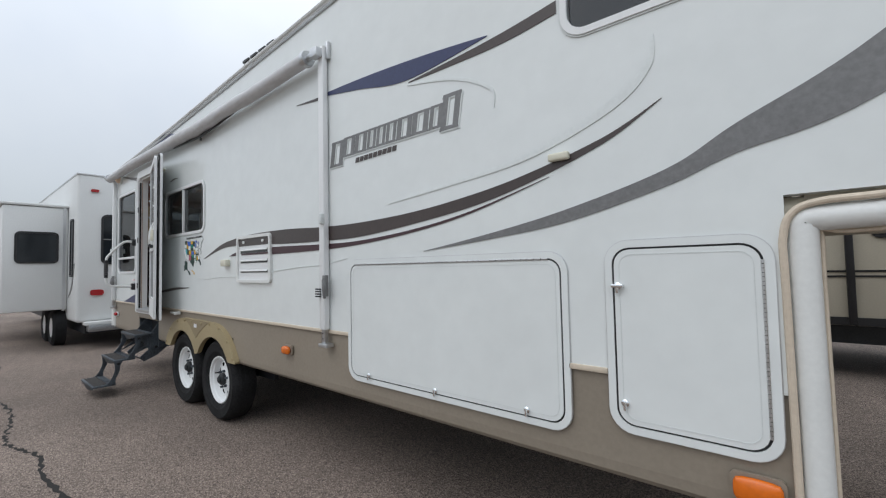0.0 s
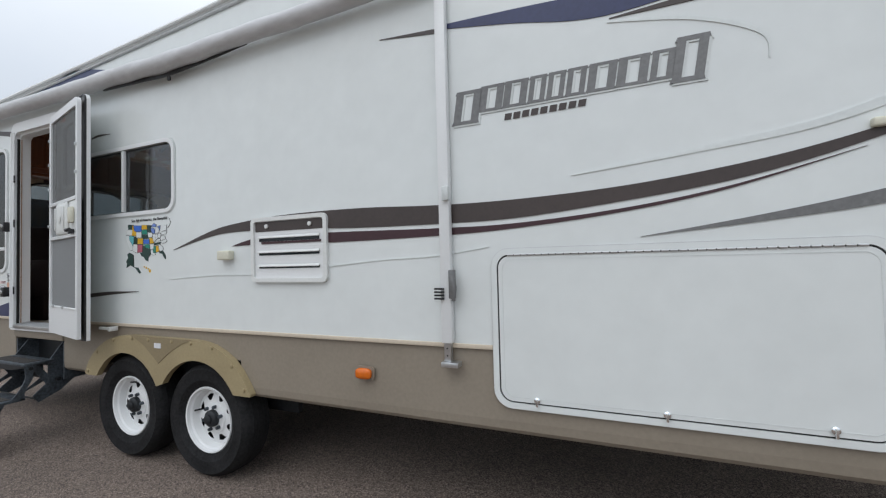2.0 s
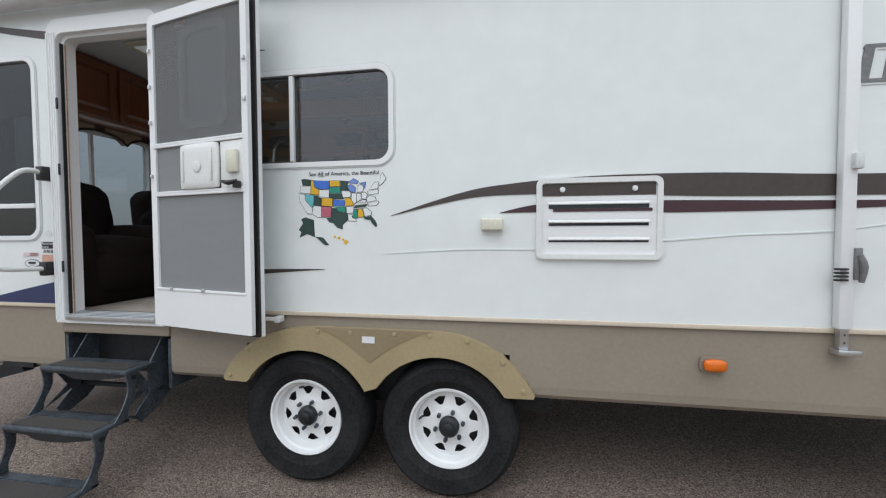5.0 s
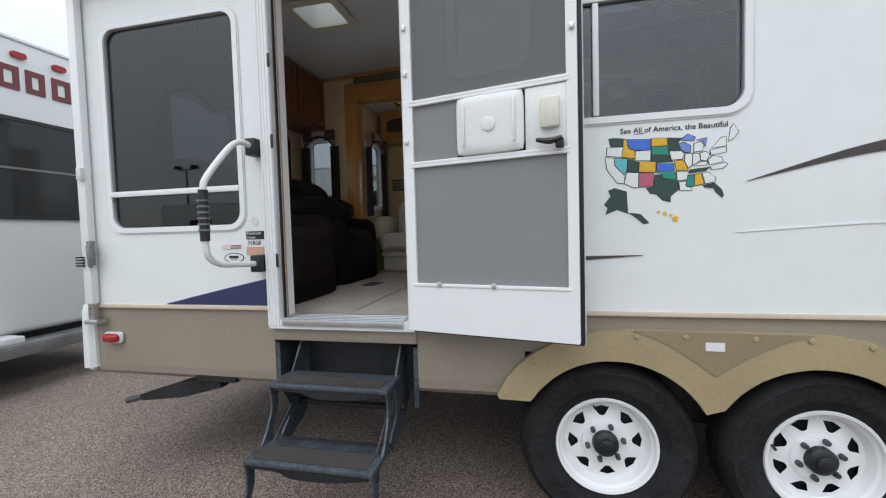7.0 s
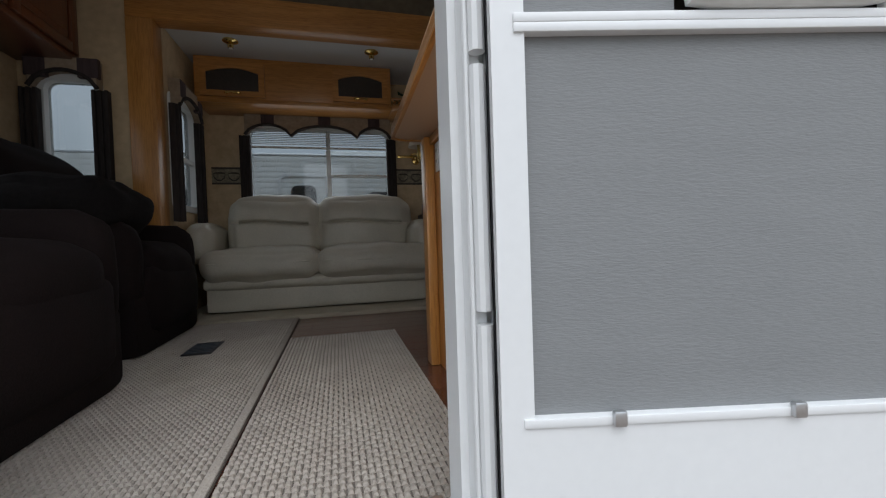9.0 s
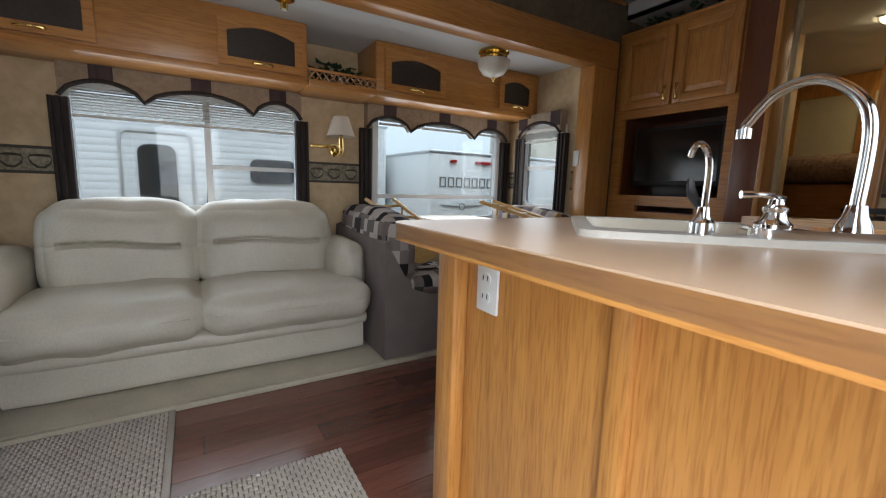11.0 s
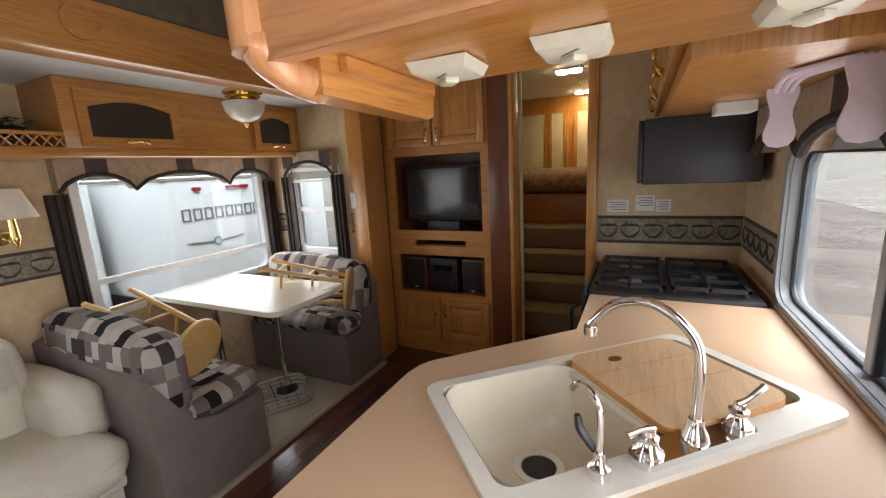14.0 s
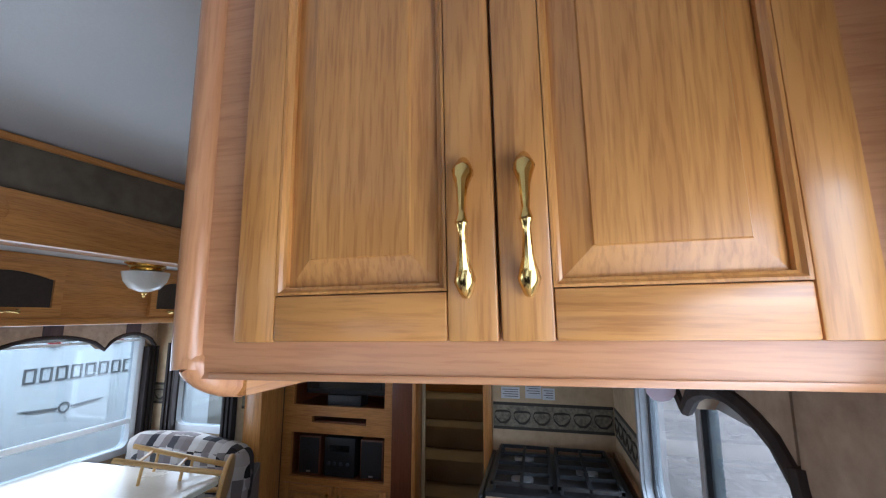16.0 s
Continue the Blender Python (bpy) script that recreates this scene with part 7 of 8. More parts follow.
cb = thing("cutting_board", "worn wooden board lying over the sink bowl", "cutting board", (-5.532, 2.635, CT), rz=math.degrees(math.atan2(U.y, U.x)))
bm = bmesh.new()
ho = [(0.63 + 0.018 * math.cos(a * math.pi / 8), -0.10 + 0.012 * math.sin(a * math.pi / 8)) for a in range(16)]
prism(bm, rrect(0.360, 0.665, -Wd + 0.062, -0.040, 0.035), "z", 0.0125, 0.030)
part("board", bm, BOARD, cb)
part("board_edge", ring(bmesh.new(), rrect(0.3592, 0.6658, -Wd + 0.0612, -0.0392, 0.036), rrect(0.3602, 0.6648, -Wd + 0.0622, -0.0402, 0.035), "z", 0.0135, 0.0285), OAK_X, cb)
part("grip_hole", prism(bmesh.new(), [(u - 0.17, v + 0.005) for u, v in ho], "z", 0.0302, 0.0312), CHERRY, cb)
for v_ in (-0.140, -0.235):
    part("plank_line", B(0.365, 0.66, v_ - 0.001, v_, 0.0301, 0.0305), OAK_X, cb)
fc = thing("kitchen_faucet", "chrome gooseneck faucet with two levers", "faucet", (-5.532, 2.635, CT), rz=math.degrees(math.atan2(U.y, U.x)))
fx, fy = 0.386, -Wd + 0.040
part("base_plate", prism(bmesh.new(), rrect(fx - 0.13, fx + 0.13, fy - 0.026, fy + 0.026, 0.024), "z", 0.0125, 0.026), CHROME, fc)
b = bmesh.new()
lathe(b, [(0.023, 0.026), (0.021, 0.036), (0.0145, 0.05), (0.012, 0.065)], (fx, fy, 0))
arc = [(fx, fy, 0.06), (fx, fy, 0.17), (fx, fy + 0.02, 0.222), (fx, fy + 0.075, 0.258), (fx, fy + 0.135, 0.248), (fx, fy + 0.175, 0.208), (fx, fy + 0.182, 0.195)]
arc = [(fx - 0.55 * (y - fy), fy + 0.84 * (y - fy), z) for x, y, z in arc]
tube(b, arc, 0.0088, 14, 6)
part("spout", b, CHROME, fc)
part("aerator", cyl(bmesh.new(), arc[-1], (arc[-1][0], arc[-1][1], arc[-1][2] - 0.018), 0.0125, seg=14), CHROME, fc)
for s in (-1, 1):
    lv = lathe(bmesh.new(), [(0.025, 0.026), (0.025, 0.032), (0.018, 0.040), (0.0145, 0.050), (0.0165, 0.054), (0.0165, 0.058), (0.011, 0.062), (0.0095, 0.070), (0.001, 0.074)], (fx + s * 0.10, fy, 0))
    tube(lv, [(fx + s * 0.092, fy, 0.069), (fx + s * 0.115, fy - 0.003, 0.076), (fx + s * 0.150, fy - 0.006, 0.086 + 0.010 * s)], [0.0075, 0.0048, 0.0062], 10)
    part("lever", lv, CHROME, fc)
ft = thing("filter_tap", "small chrome drinking water tap, black lever", "tap", (-5.532, 2.635, CT), rz=math.degrees(math.atan2(U.y, U.x)))
gx, gy = 0.190, -Wd + 0.040
b = lathe(bmesh.new(), [(0.019, 0.0125), (0.018, 0.03), (0.010, 0.040), (0.008, 0.055)], (gx, gy, 0))
tube(b, [(gx, gy, 0.05), (gx, gy, 0.12), (gx - 0.005, gy + 0.015, 0.15), (gx - 0.01, gy + 0.04, 0.155), (gx - 0.012, gy + 0.056, 0.138)], 0.0052, 10, 5)
part("spout", b, CHROME, ft)
part("lever", tube(bmesh.new(), [(gx, gy + 0.01, 0.05), (gx - 0.01, gy + 0.035, 0.075), (gx - 0.013, gy + 0.04, 0.10)], [0.006, 0.008, 0.005], 8), BLACK, ft)

# stove
sv = thing("gas_stove", "black three-burner gas stove with grates", "stove")
part("cooktop", B(-4.685, -4.16, 1.80, 2.365, 1.60, 1.815, bevel=0.012), BLACK, sv)
part("front_edge", B(-4.70, -4.16, 2.366, 2.385, 1.55, 1.81, bevel=0.006), BLACK, sv)
for x, y in ((-4.55, 2.22), (-4.30, 2.22), (-4.42, 1.95)):
    part("burner", lathe(bmesh.new(), [(0.045, 1.815), (0.045, 1.826), (0.03, 1.832), (0.001, 1.833)], (x, y, 0)), ALU, sv)
for y0, y1 in ((1.84, 2.08), (2.10, 2.34)):
    b = bmesh.new()
    for k in range(5):
        x = -4.66 + 0.118 * k
        box(b, x, x + 0.012, y0, y1, 1.832, 1.846)
    for k in range(3):
        y = y0 + (y1 - y0 - 0.012) * k / 2
        box(b, -4.66, -4.176, y, y + 0.012, 1.8325, 1.8455)
    for x in (-4.655, -4.185):
        for y in (y0 + 0.005, y1 - 0.02):
            box(b, x, x + 0.01, y, y + 0.012, 1.8155, 1.833)
    part("grate", b, BLACK_STEEL, sv)
b = bmesh.new()
tube(b, [(-4.66, 2.40, 1.60), (-4.66, 2.425, 1.62), (-4.66, 2.43, 1.72), (-4.66, 2.40, 1.745)], 0.008, 8)
part("oven_handle", b, BLACK, sv)
structure(part("oven_body", B(-4.68, -4.06, 1.80, 2.364, F, 1.595), BLACK), "black oven front below the stove", "oven")
tagged(part("side_board", B(-4.155, -4.055, 1.80, 2.36, 1.76, 1.806, bevel=0.006), CHERRY), "dark wood strip beside the stove", "shelf")
# paper notices
for y0, y1, z0, z1 in ((2.245, 2.345, 2.045, 2.105), (2.13, 2.215, 2.05, 2.125), (2.06, 2.125, 2.045, 2.105)):
    nt = thing("paper_notice", "white printed notice fixed on wallpaper", "notice", group="stove notices")
    part("sheet", B(-4.0535, -4.0505, y0, y1, z0, z1), PAPER, nt)
    for k in range(4):
        part("printed_line", B(-4.0545, -4.0538, y0 + 0.008, y1 - 0.008 - 0.01 * (k % 2), z1 - 0.014 - k * 0.012, z1 - 0.010 - k * 0.012), GREY_VINYL, nt)
# wall cabinets over window and stove
wc = thing("wall_cabinet", "oak wall cabinet over the kitchen window", "cabinet")
part("body", B(-5.50, -4.055, Y1 + 0.073, 2.13, 2.455, 3.135, bevel=0.004), OAK_Z, wc)
for x0, x1 in ((-5.48, -5.02), (-5.00, -4.54), (-4.52, -4.07)):
    dr = raised_door(wc, "y", 2.1305, 1, x0, x1, 2.49, 3.05)
    pull(dr, pose(x1 - 0.03, 2.151, 2.56, 0, 90, 180), 0.10)
pk = thing("puck_light", "white square under-cabinet light, unlit", "lamp", (-4.75, 1.95, 2.454))
part("housing", prism(bmesh.new(), rrect(-0.06, 0.06, -0.05, 0.05, 0.012), "z", -0.03, -0.0005), PLASTIC_WHITE, pk)
mw = thing("microwave_oven", "dark grey microwave under wall cabinet", "microwave")
part("case", B(-4.45, -4.056, 1.80, 2.19, 2.20, 2.454, bevel=0.006), mat("dark_grey_case", (0.03, 0.032, 0.036), 0.45, var=0.1), mw)
part("door", B(-4.44, -4.10, 2.1905, 2.21, 2.205, 2.45, bevel=0.004), BLACK, mw)
# peninsula upper cabinet
uc = thing("peninsula_wall_cabinet", "oak double-door cabinet above the sink", "cabinet")
uc.matrix_basis = pose(0, 2.553, 2.43, -1.1, 0, 0) @ pose(0, -2.553, -2.436)
CX, CE = -5.972, 2.553
part("body", B(CX + 0.021, -5.66, Y1 + 0.001, CE - 0.02, 2.445, 3.09), OAK_Y, uc)
part("face_frame", holed("x", CX, CX + 0.02, Y1 + 0.001, CE - 0.001, 2.428, 3.09, [(1.87, 2.12, 2.52, 3.04), (2.22, 2.45, 2.52, 3.04)]), OAK_PINK, uc)
b = bmesh.new()
tube(b, [(CX + 0.004, CE + 0.005, 3.09), (CX + 0.004, CE + 0.005, 2.50), (CX + 0.006, CE + 0.0, 2.45), (CX + 0.03, CE - 0.012, 2.425), (CX + 0.07, CE - 0.02, 2.415)], 0.021, 12, 5)
part("rounded_corner", b, OAK_PINK_Z, uc)
part("end_board", prism(bmesh.new(), [(CX + 0.05, 2.40), (-5.675, 2.392), (-5.655, 2.398), (-5.65, 2.43), (-5.67, 2.455), (CX + 0.05, 2.455)], "y", CE - 0.042, CE - 0.005), OAK_X, uc)
part("end_panel", B(CX + 0.022, -5.662, CE - 0.019, CE + 0.006, 2.456, 3.09), OAK_Z, uc)
part("inner_cleat", B(CX + 0.08, -5.67, CE - 0.055, CE - 0.043, 2.428, 2.444), OAK_X, uc)
part("bead", B(CX - 0.0045, CX - 0.0005, Y1 + 0.002, CE - 0.03, 2.428, 2.436, bevel=0.0015), OAK_PINK, uc)
for y0, y1, hy in ((1.845, 2.1685, 2.139), (2.1715, 2.478, 2.202)):
    dr = raised_door(uc, "x", CX - 0.001, -1, y0, y1, 2.472, 3.06)
    pull(dr, pose(CX - 0.0205, hy, 2.59, 0, -90, -90), 0.145)
for k, y in enumerate((2.425, 2.268, 2.055, 1.91)):
    pk = thing("puck_light", "white square under-cabinet light, unlit", "lamp", (-5.775, y, 2.4385 + (2.553 - y) * 0.0192), rz=45)
    part("housing", lathe(bmesh.new(), [(0.058, -0.0005), (0.050, -0.014), (0.038, -0.018), (0.001, -0.018)], (0, 0, 0), seg=4), PLASTIC_CREAM, pk)
    part("switch", B(-0.014, 0.014, -0.010, 0.010, -0.026, -0.0175, bevel=0.003), PLASTIC_CREAM, pk)
    part("printed_mark", B(-0.03, 0.0, 0.014, 0.017, -0.0188, -0.0182), GREY_VINYL, pk)
sl = thing("hanging_strap", "pale lilac foam strap hanging from the cabinet", "strap")
for x, y, z, k in ((-5.25, 1.950, 2.373, 0.85), (-5.40, 1.879, 2.383, 1.0)):
    rim = [(0.0, -0.070), (0.018, -0.066), (0.029, -0.052), (0.031, -0.036), (0.026, -0.018), (0.021, 0.0), (0.021, 0.016), (0.026, 0.034), (0.030, 0.050), (0.030, 0.064)]
    b = prism(bmesh.new(), [(y + k * u, z + k * w) for u, w in rim] + [(y - k * u, z + k * w) for u, w in rim[:0:-1]], "x", x, x + 0.007)
    part("end_pad", b, LILAC, sl)
for k in range(3):
    part("strap", tube(bmesh.new(), [(-5.247, 1.938 + 0.012 * k, 2.420), (-5.275, 1.93 + 0.012 * k, 2.440 + 0.002 * k), (-5.33, 1.905 + 0.012 * k, 2.444 + 0.002 * k), (-5.397, 1.868 + 0.012 * k, 2.446)], 0.0055, 8), LILAC, sl)
tagged(part("paper_sheet", B(-5.98, -5.80, 1.80, 1.95, CT + 0.0005, CT + 0.002), PAPER), "sheet of white paper on the counter", "paper")

# ---- sofa ----
so = thing("sofa", "cream leather two-seat sofa bed", "sofa")
X0, X1, XM = -7.10, -5.55, -6.37
part("base", PAD(X0 + 0.02, X1 - 0.01, 4.07, 4.74, 0.935, 1.13, r=0.03, bulge=0.006, n=10, wrinkle=0.004), LEATHER, so)
part("front_rail", PAD(X0 + 0.01, X1, 4.03, 4.5, 1.085, 1.175, r=0.04, bulge=0.006, n=12, wrinkle=0.006), LEATHER, so)
for a, b0 in ((X0 + 0.01, XM + 0.002), (XM - 0.002, X1)):
    part("seat_cushion", PAD(a, b0, 3.97, 4.62, 1.145, 1.345, r=0.08, bulge=0.03, n=26, wrinkle=0.014), LEATHER, so)
    part("seam", tube(bmesh.new(), [(a + 0.05, 3.962, 1.265), ((a + b0) / 2, 3.944, 1.262), (b0 - 0.05, 3.962, 1.265)], 0.004, 6), LEATHER, so)
for a, b0 in ((X0 + 0.09, XM + 0.005), (XM - 0.005, X1 - 0.10)):
    w = PAD(a, b0, 4.40, 4.70, 1.28, 1.745, r=0.10, bulge=0.03, n=52, wrinkle=0.012)
    for v in w.verts:
        v.co.y += (v.co.z - 1.30) * 0.14
        if v.co.y < 4.56:
            v.co.y += 0.042 * math.exp(-((v.co.z - 1.545 - 0.012 * math.sin(v.co.x * 9)) / 0.010) ** 2) * (1 if a + 0.08 < v.co.x < b0 - 0.08 else 0.2)
    part("back_cushion", w, LEATHER, so)
for a in (X0 - 0.12, X1 - 0.125):
    part("armrest", PAD(a, a + 0.16, 4.14, 4.72, 1.27, 1.53, r=0.065, bulge=0.02, n=12, wrinkle=0.008), LEATHER, so)


# ---- dinette ----
def bench(x_back, x_front, label):
    s = 1 if x_front > x_back else -1
    t = thing("dinette_bench", label, "bench", group="dinette benches")
    y0, y1 = 3.865, 4.74

    def X(d):
        return x_back + s * d
    seat_len = abs(x_front - x_back)
    side = [(X(0), 0.931), (X(seat_len), 0.931), (X(seat_len), 1.28), (X(0.19), 1.30), (X(0.145), 1.40), (X(0.12), 1.58), (X(0.05), 1.62), (X(0.0), 1.60)]
    bm = bmesh.new()
    prism(bm, side, "y", y0 + 0.03, y1)
    for v in bm.verts:
        if v.co.y < y0 + 0.1 and v.co.z > 1.5:
            v.co.z -= 0.03
    part("shell", bm, TAUPE, t, "taupe fabric bench shell")
    bm = bmesh.new()
    prism(bm, [(X(0), 0.931), (X(seat_len), 0.931), (X(seat_len), 1.27), (X(seat_len * 0.55), 1.272), (X(0.24), 1.285), (X(0.17), 1.31), (X(0.135), 1.36), (X(0.10), 1.42), (X(0.05), 1.51), (X(0.02), 1.555), (X(0.0), 1.575)], "y", y0, y0 + 0.03)
    part("side_panel", bm, TAUPE, t)
    x0, x1 = sorted((X(0.16), X(seat_len + 0.02)))
    part("seat_cushion", PAD(x0, x1, y0 + 0.01, y1 - 0.02, 1.265, 1.385, r=0.05, bulge=0.02, n=12, wrinkle=0.006), PATCH, t, "patchwork seat cushion")
    x0, x1 = sorted((X(0.025), X(0.205)))
    bk = PAD(x0, x1, y0 + 0.01, y1 - 0.02, 1.36, 1.735, r=0.06, bulge=0.02, n=14, wrinkle=0.006)
    for v in bk.verts:
        f = max(0, 1 - (v.co.y - y0) / 0.50)
        v.co.z -= 0.05 * f * f * max(0, (v.co.z - 1.36) / 0.375)
    part("back_cushion", bk, PATCH, t, "patchwork back cushion")
    return t


bench(-5.525, -5.02, "taupe dinette bench with patchwork cushions beside sofa")
bench(-3.985, -4.36, "taupe dinette bench with patchwork cushions under end window")
dt = thing("dinette_table", "pale laminate dinette table on chrome legs", "table")
part("tabletop", prism(bmesh.new(), rrect(-4.95, -4.41, 3.78, 4.785, 0.06), "z", 1.628, 1.652), TABLE_TOP, dt)
part("edge", ring(bmesh.new(), rrect(-4.955, -4.405, 3.775, 4.786, 0.065), rrect(-4.95, -4.41, 3.78, 4.785, 0.06), "z", 1.626, 1.650), PLASTIC_CREAM, dt)
for x, y in ((-4.54, 4.25), (-4.70, 4.62)):
    lg = part("leg", cyl(bmesh.new(), (x, y, 0.945), (x, y, 1.628), 0.02, seg=20), CHROME, dt)
    part("floor_flange", lathe(bmesh.new(), [(0.07, 0.93), (0.066, 0.94), (0.035, 0.95), (0.022, 0.955)], (x, y, 0)), BLACK_STEEL, lg)
wr = thing("wire_rack", "folded grey wire rack under the dinette table", "rack", (-4.70, 4.18, 0.931), rz=-30)
for k in range(4):
    part("wire_loop", tube(bmesh.new(), [(-0.17, -0.10 + 0.02 * k, 0.006 + 0.022 * k), (0.17, -0.10, 0.006 + 0.022 * k), (0.19, 0.0, 0.006 + 0.022 * k), (0.17, 0.12, 0.006 + 0.03 * k), (-0.15, 0.12, 0.006 + 0.03 * k), (-0.18, 0.0, 0.006 + 0.026 * k), (-0.17, -0.10 + 0.02 * k, 0.006 + 0.022 * k)], 0.005, 6), ALU, wr)
for k in range(5):
    part("wire", cyl(bmesh.new(), (-0.12 + 0.06 * k, -0.10, 0.018), (-0.12 + 0.06 * k, 0.12, 0.030 + 0.05), 0.003, seg=6), BLACK_STEEL, wr)


def stool(m, label):
    s = thing("bar_stool", label, "stool", group="pine stools")
    s.matrix_basis = m
    part("seat", lathe(bmesh.new(), [(0.12, 0.0), (0.136, 0.006), (0.138, 0.016), (0.134, 0.025), (0.11, 0.029), (0.001, 0.027)], (0, 0, 0), seg=32), PINE, s)
    for k in range(4):
        a = radians(45 + 90 * k)
        p0 = Vector((0.09 * math.cos(a), 0.09 * math.sin(a), 0.0))
        p1 = Vector((0.16 * math.cos(a), 0.16 * math.sin(a), -0.50))
        part("leg", cyl(bmesh.new(), p0, p1, 0.014, 0.013, seg=10), PINE, s)
    for h, r in ((-0.22, 0.1165), (-0.40, 0.138)):
        for k in range(4):
            a, b1 = radians(45 + 90 * k), radians(135 + 90 * k)
            part("rung", cyl(bmesh.new(), (r * math.cos(a), r * math.sin(a), h + 0.03 * (k % 2)), (r * math.cos(b1), r * math.sin(b1), h + 0.03 * (k % 2)), 0.008, seg=8), PINE, s)


stool(look((-5.20, 4.04, 1.55), (-5.36, 4.76, 1.74)), "small pine stool lying on the dinette bench")
stool(look((-4.35, 3.83, 1.60), (-4.80, 4.68, 1.74)), "small pine stool lying against the table edge")

# ---- recliners ----
def recliner(y0, y1, label, x0=-7.86, x1=-6.95):
    r = thing("recliner", label, "armchair", group="recliners")
    part("base", PAD(x0 + 0.1, x1, y0 + 0.02, y1 - 0.02, F + 0.002, 1.20, r=0.05, bulge=0.01, n=8), DARK_SUEDE, r)
    part("footrest", PAD(x1 - 0.10, x1 + 0.035, y0 + 0.13, y1 - 0.13, 1.00, 1.30, r=0.05, bulge=0.03, n=8), DARK_SUEDE, r)
    part("seat", PAD(x0 + 0.25, x1 + 0.02, y0 + 0.15, y1 - 0.15, 1.18, 1.40, r=0.08, bulge=0.03, n=10, wrinkle=0.008), DARK_SUEDE, r)
    for a in (y0, y1 - 0.17):
        part("armrest", PAD(x0 + 0.15, x1 - 0.02, a, a + 0.17, 1.10, 1.50, r=0.075, bulge=0.02, n=10, wrinkle=0.008), DARK_SUEDE, r)
    w = PAD(x0 + 0.10, x0 + 0.40, y0 + 0.06, y1 - 0.06, 1.30, 1.86, r=0.10, bulge=0.04, n=12, wrinkle=0.012)
    for v in w.verts:
        v.co.x -= (v.co.z - 1.3) * 0.18
    part("backrest", w, DARK_SUEDE, r)
    return r


recliner(1.95, 2.78, "dark brown microfibre recliner facing the room")
recliner(3.05, 3.88, "dark brown microfibre recliner beside the slide-out", x0=-7.86, x1=-7.05)
th = thing("throw_blanket", "black throw draped over the recliner", "blanket")
part("cloth", PAD(-7.60, -7.12, 3.0, 3.50, 1.44, 1.66, r=0.09, bulge=0.04, n=12, wrinkle=0.03), BLACK_CLOTH, th)
rcab = thing("rear_overhead_cabinet", "dark red-brown overhead cabinet on the end wall", "cabinet")
part("body", B(REAR + 0.061, REAR + 0.36, 1.80, 3.94, 2.46, 2.995, bevel=0.004), CHERRY, rcab)
for k in range(4):
    raised_door(rcab, "x", REAR + 0.361, 1, 1.85 + k * 0.52, 2.34 + k * 0.52, 2.49, 2.965, grain=CHERRY)
hv = structure(part("roof_hatch", ring(bmesh.new(), rrect(-7.22, -6.80, 2.55, 2.97, 0.04), rrect(-7.165, -6.855, 2.605, 2.915, 0.03), "z", 3.018, 3.036), PLASTIC_CREAM), "cream framed roof vent hatch in the ceiling", "hatch")
part("shaft", ring(bmesh.new(), rrect(-7.169, -6.851, 2.601, 2.919, 0.01), rrect(-7.165, -6.855, 2.605, 2.915, 0.03), "z", 3.0365, 3.23), PLASTIC_WHITE, hv)
part("lid_frame", ring(bmesh.new(), rrect(-7.20, -6.82, 2.57, 2.95, 0.03), rrect(-7.16, -6.86, 2.61, 2.91, 0.03), "z", 3.231, 3.25), PLASTIC_WHITE, hv)
dome = part("hatch_dome", B(-7.165, -6.855, 2.605, 2.915, 3.251, 3.256), CLEAR, hv)
dome.visible_shadow = False

# ---- rugs and floor register ----
def rug(x0, x1, y0, y1, label, hem=0.0):
    r = thing("woven_rug", label, "rug")
    part("backing", B(x0, x1, y0, y1, F + 0.001, F + 0.008, bevel=0.002), RUG_DARK, r)
    if hem:
        part("binding", B(x1 - hem, x1 - 0.002, y0, y1, F + 0.0085, F + 0.0135, bevel=0.002), RUG, r, "smooth beige binding tape")
        x1 -= hem + 0.002
    bm = bmesh.new()
    n = int((x1 - x0) / 0.0145)
    mlen = int((y1 - y0) / 0.020)
    for i in range(n):
        cx = x0 + (i + 0.5) * (x1 - x0) / n
        for j in range(mlen):
            cy = y0 + (j + 0.5) * (y1 - y0) / mlen
            hw, hl = 0.0063, 0.0092
            o = 0.0008 if (i + j) % 2 else -0.0008
            a = [bm.verts.new((cx + sx * hw + o, cy + sy * hl, F + 0.008)) for sx, sy in ((-1, -1), (1, -1), (1, 1), (-1, 1))]
            c = [bm.verts.new((cx + sx * hw * 0.5 + o, cy + sy * hl * 0.5, F + 0.0135)) for sx, sy in ((-1, -1), (1, -1), (1, 1), (-1, 1))]
            bm.faces.new(c)
            for k in range(4):
                bm.faces.new((a[k], a[(k + 1) % 4], c[(k + 1) % 4], c[k]))
    me = bpy.data.meshes.new("pile")
    bm.to_mesh(me)
    bm.free()
    me.materials.append(RUG)
    ob = new("pile", me)
    ob.parent = r
    tagged(ob, kind="stuff")
    return r


rug(-7.9, -6.484, 1.78, 3.845, "ribbed woven beige rug on the living floor", 0.024)
rug(-6.4775, -5.955, 1.80, 3.265, "ribbed woven beige runner inside the door")
fr = thing("floor_register", "dark metal floor heating register in rug", "vent", (-6.84, 3.18, F + 0.014))
part("plate", B(-0.06, 0.06, -0.11, 0.11, 0, 0.006, bevel=0.002), BLACK, fr)
for k in range(7):
    part("slat", B(-0.05, 0.05, -0.095 + k * 0.028, -0.085 + k * 0.028, 0.0062, 0.009), DARK_METAL, fr)


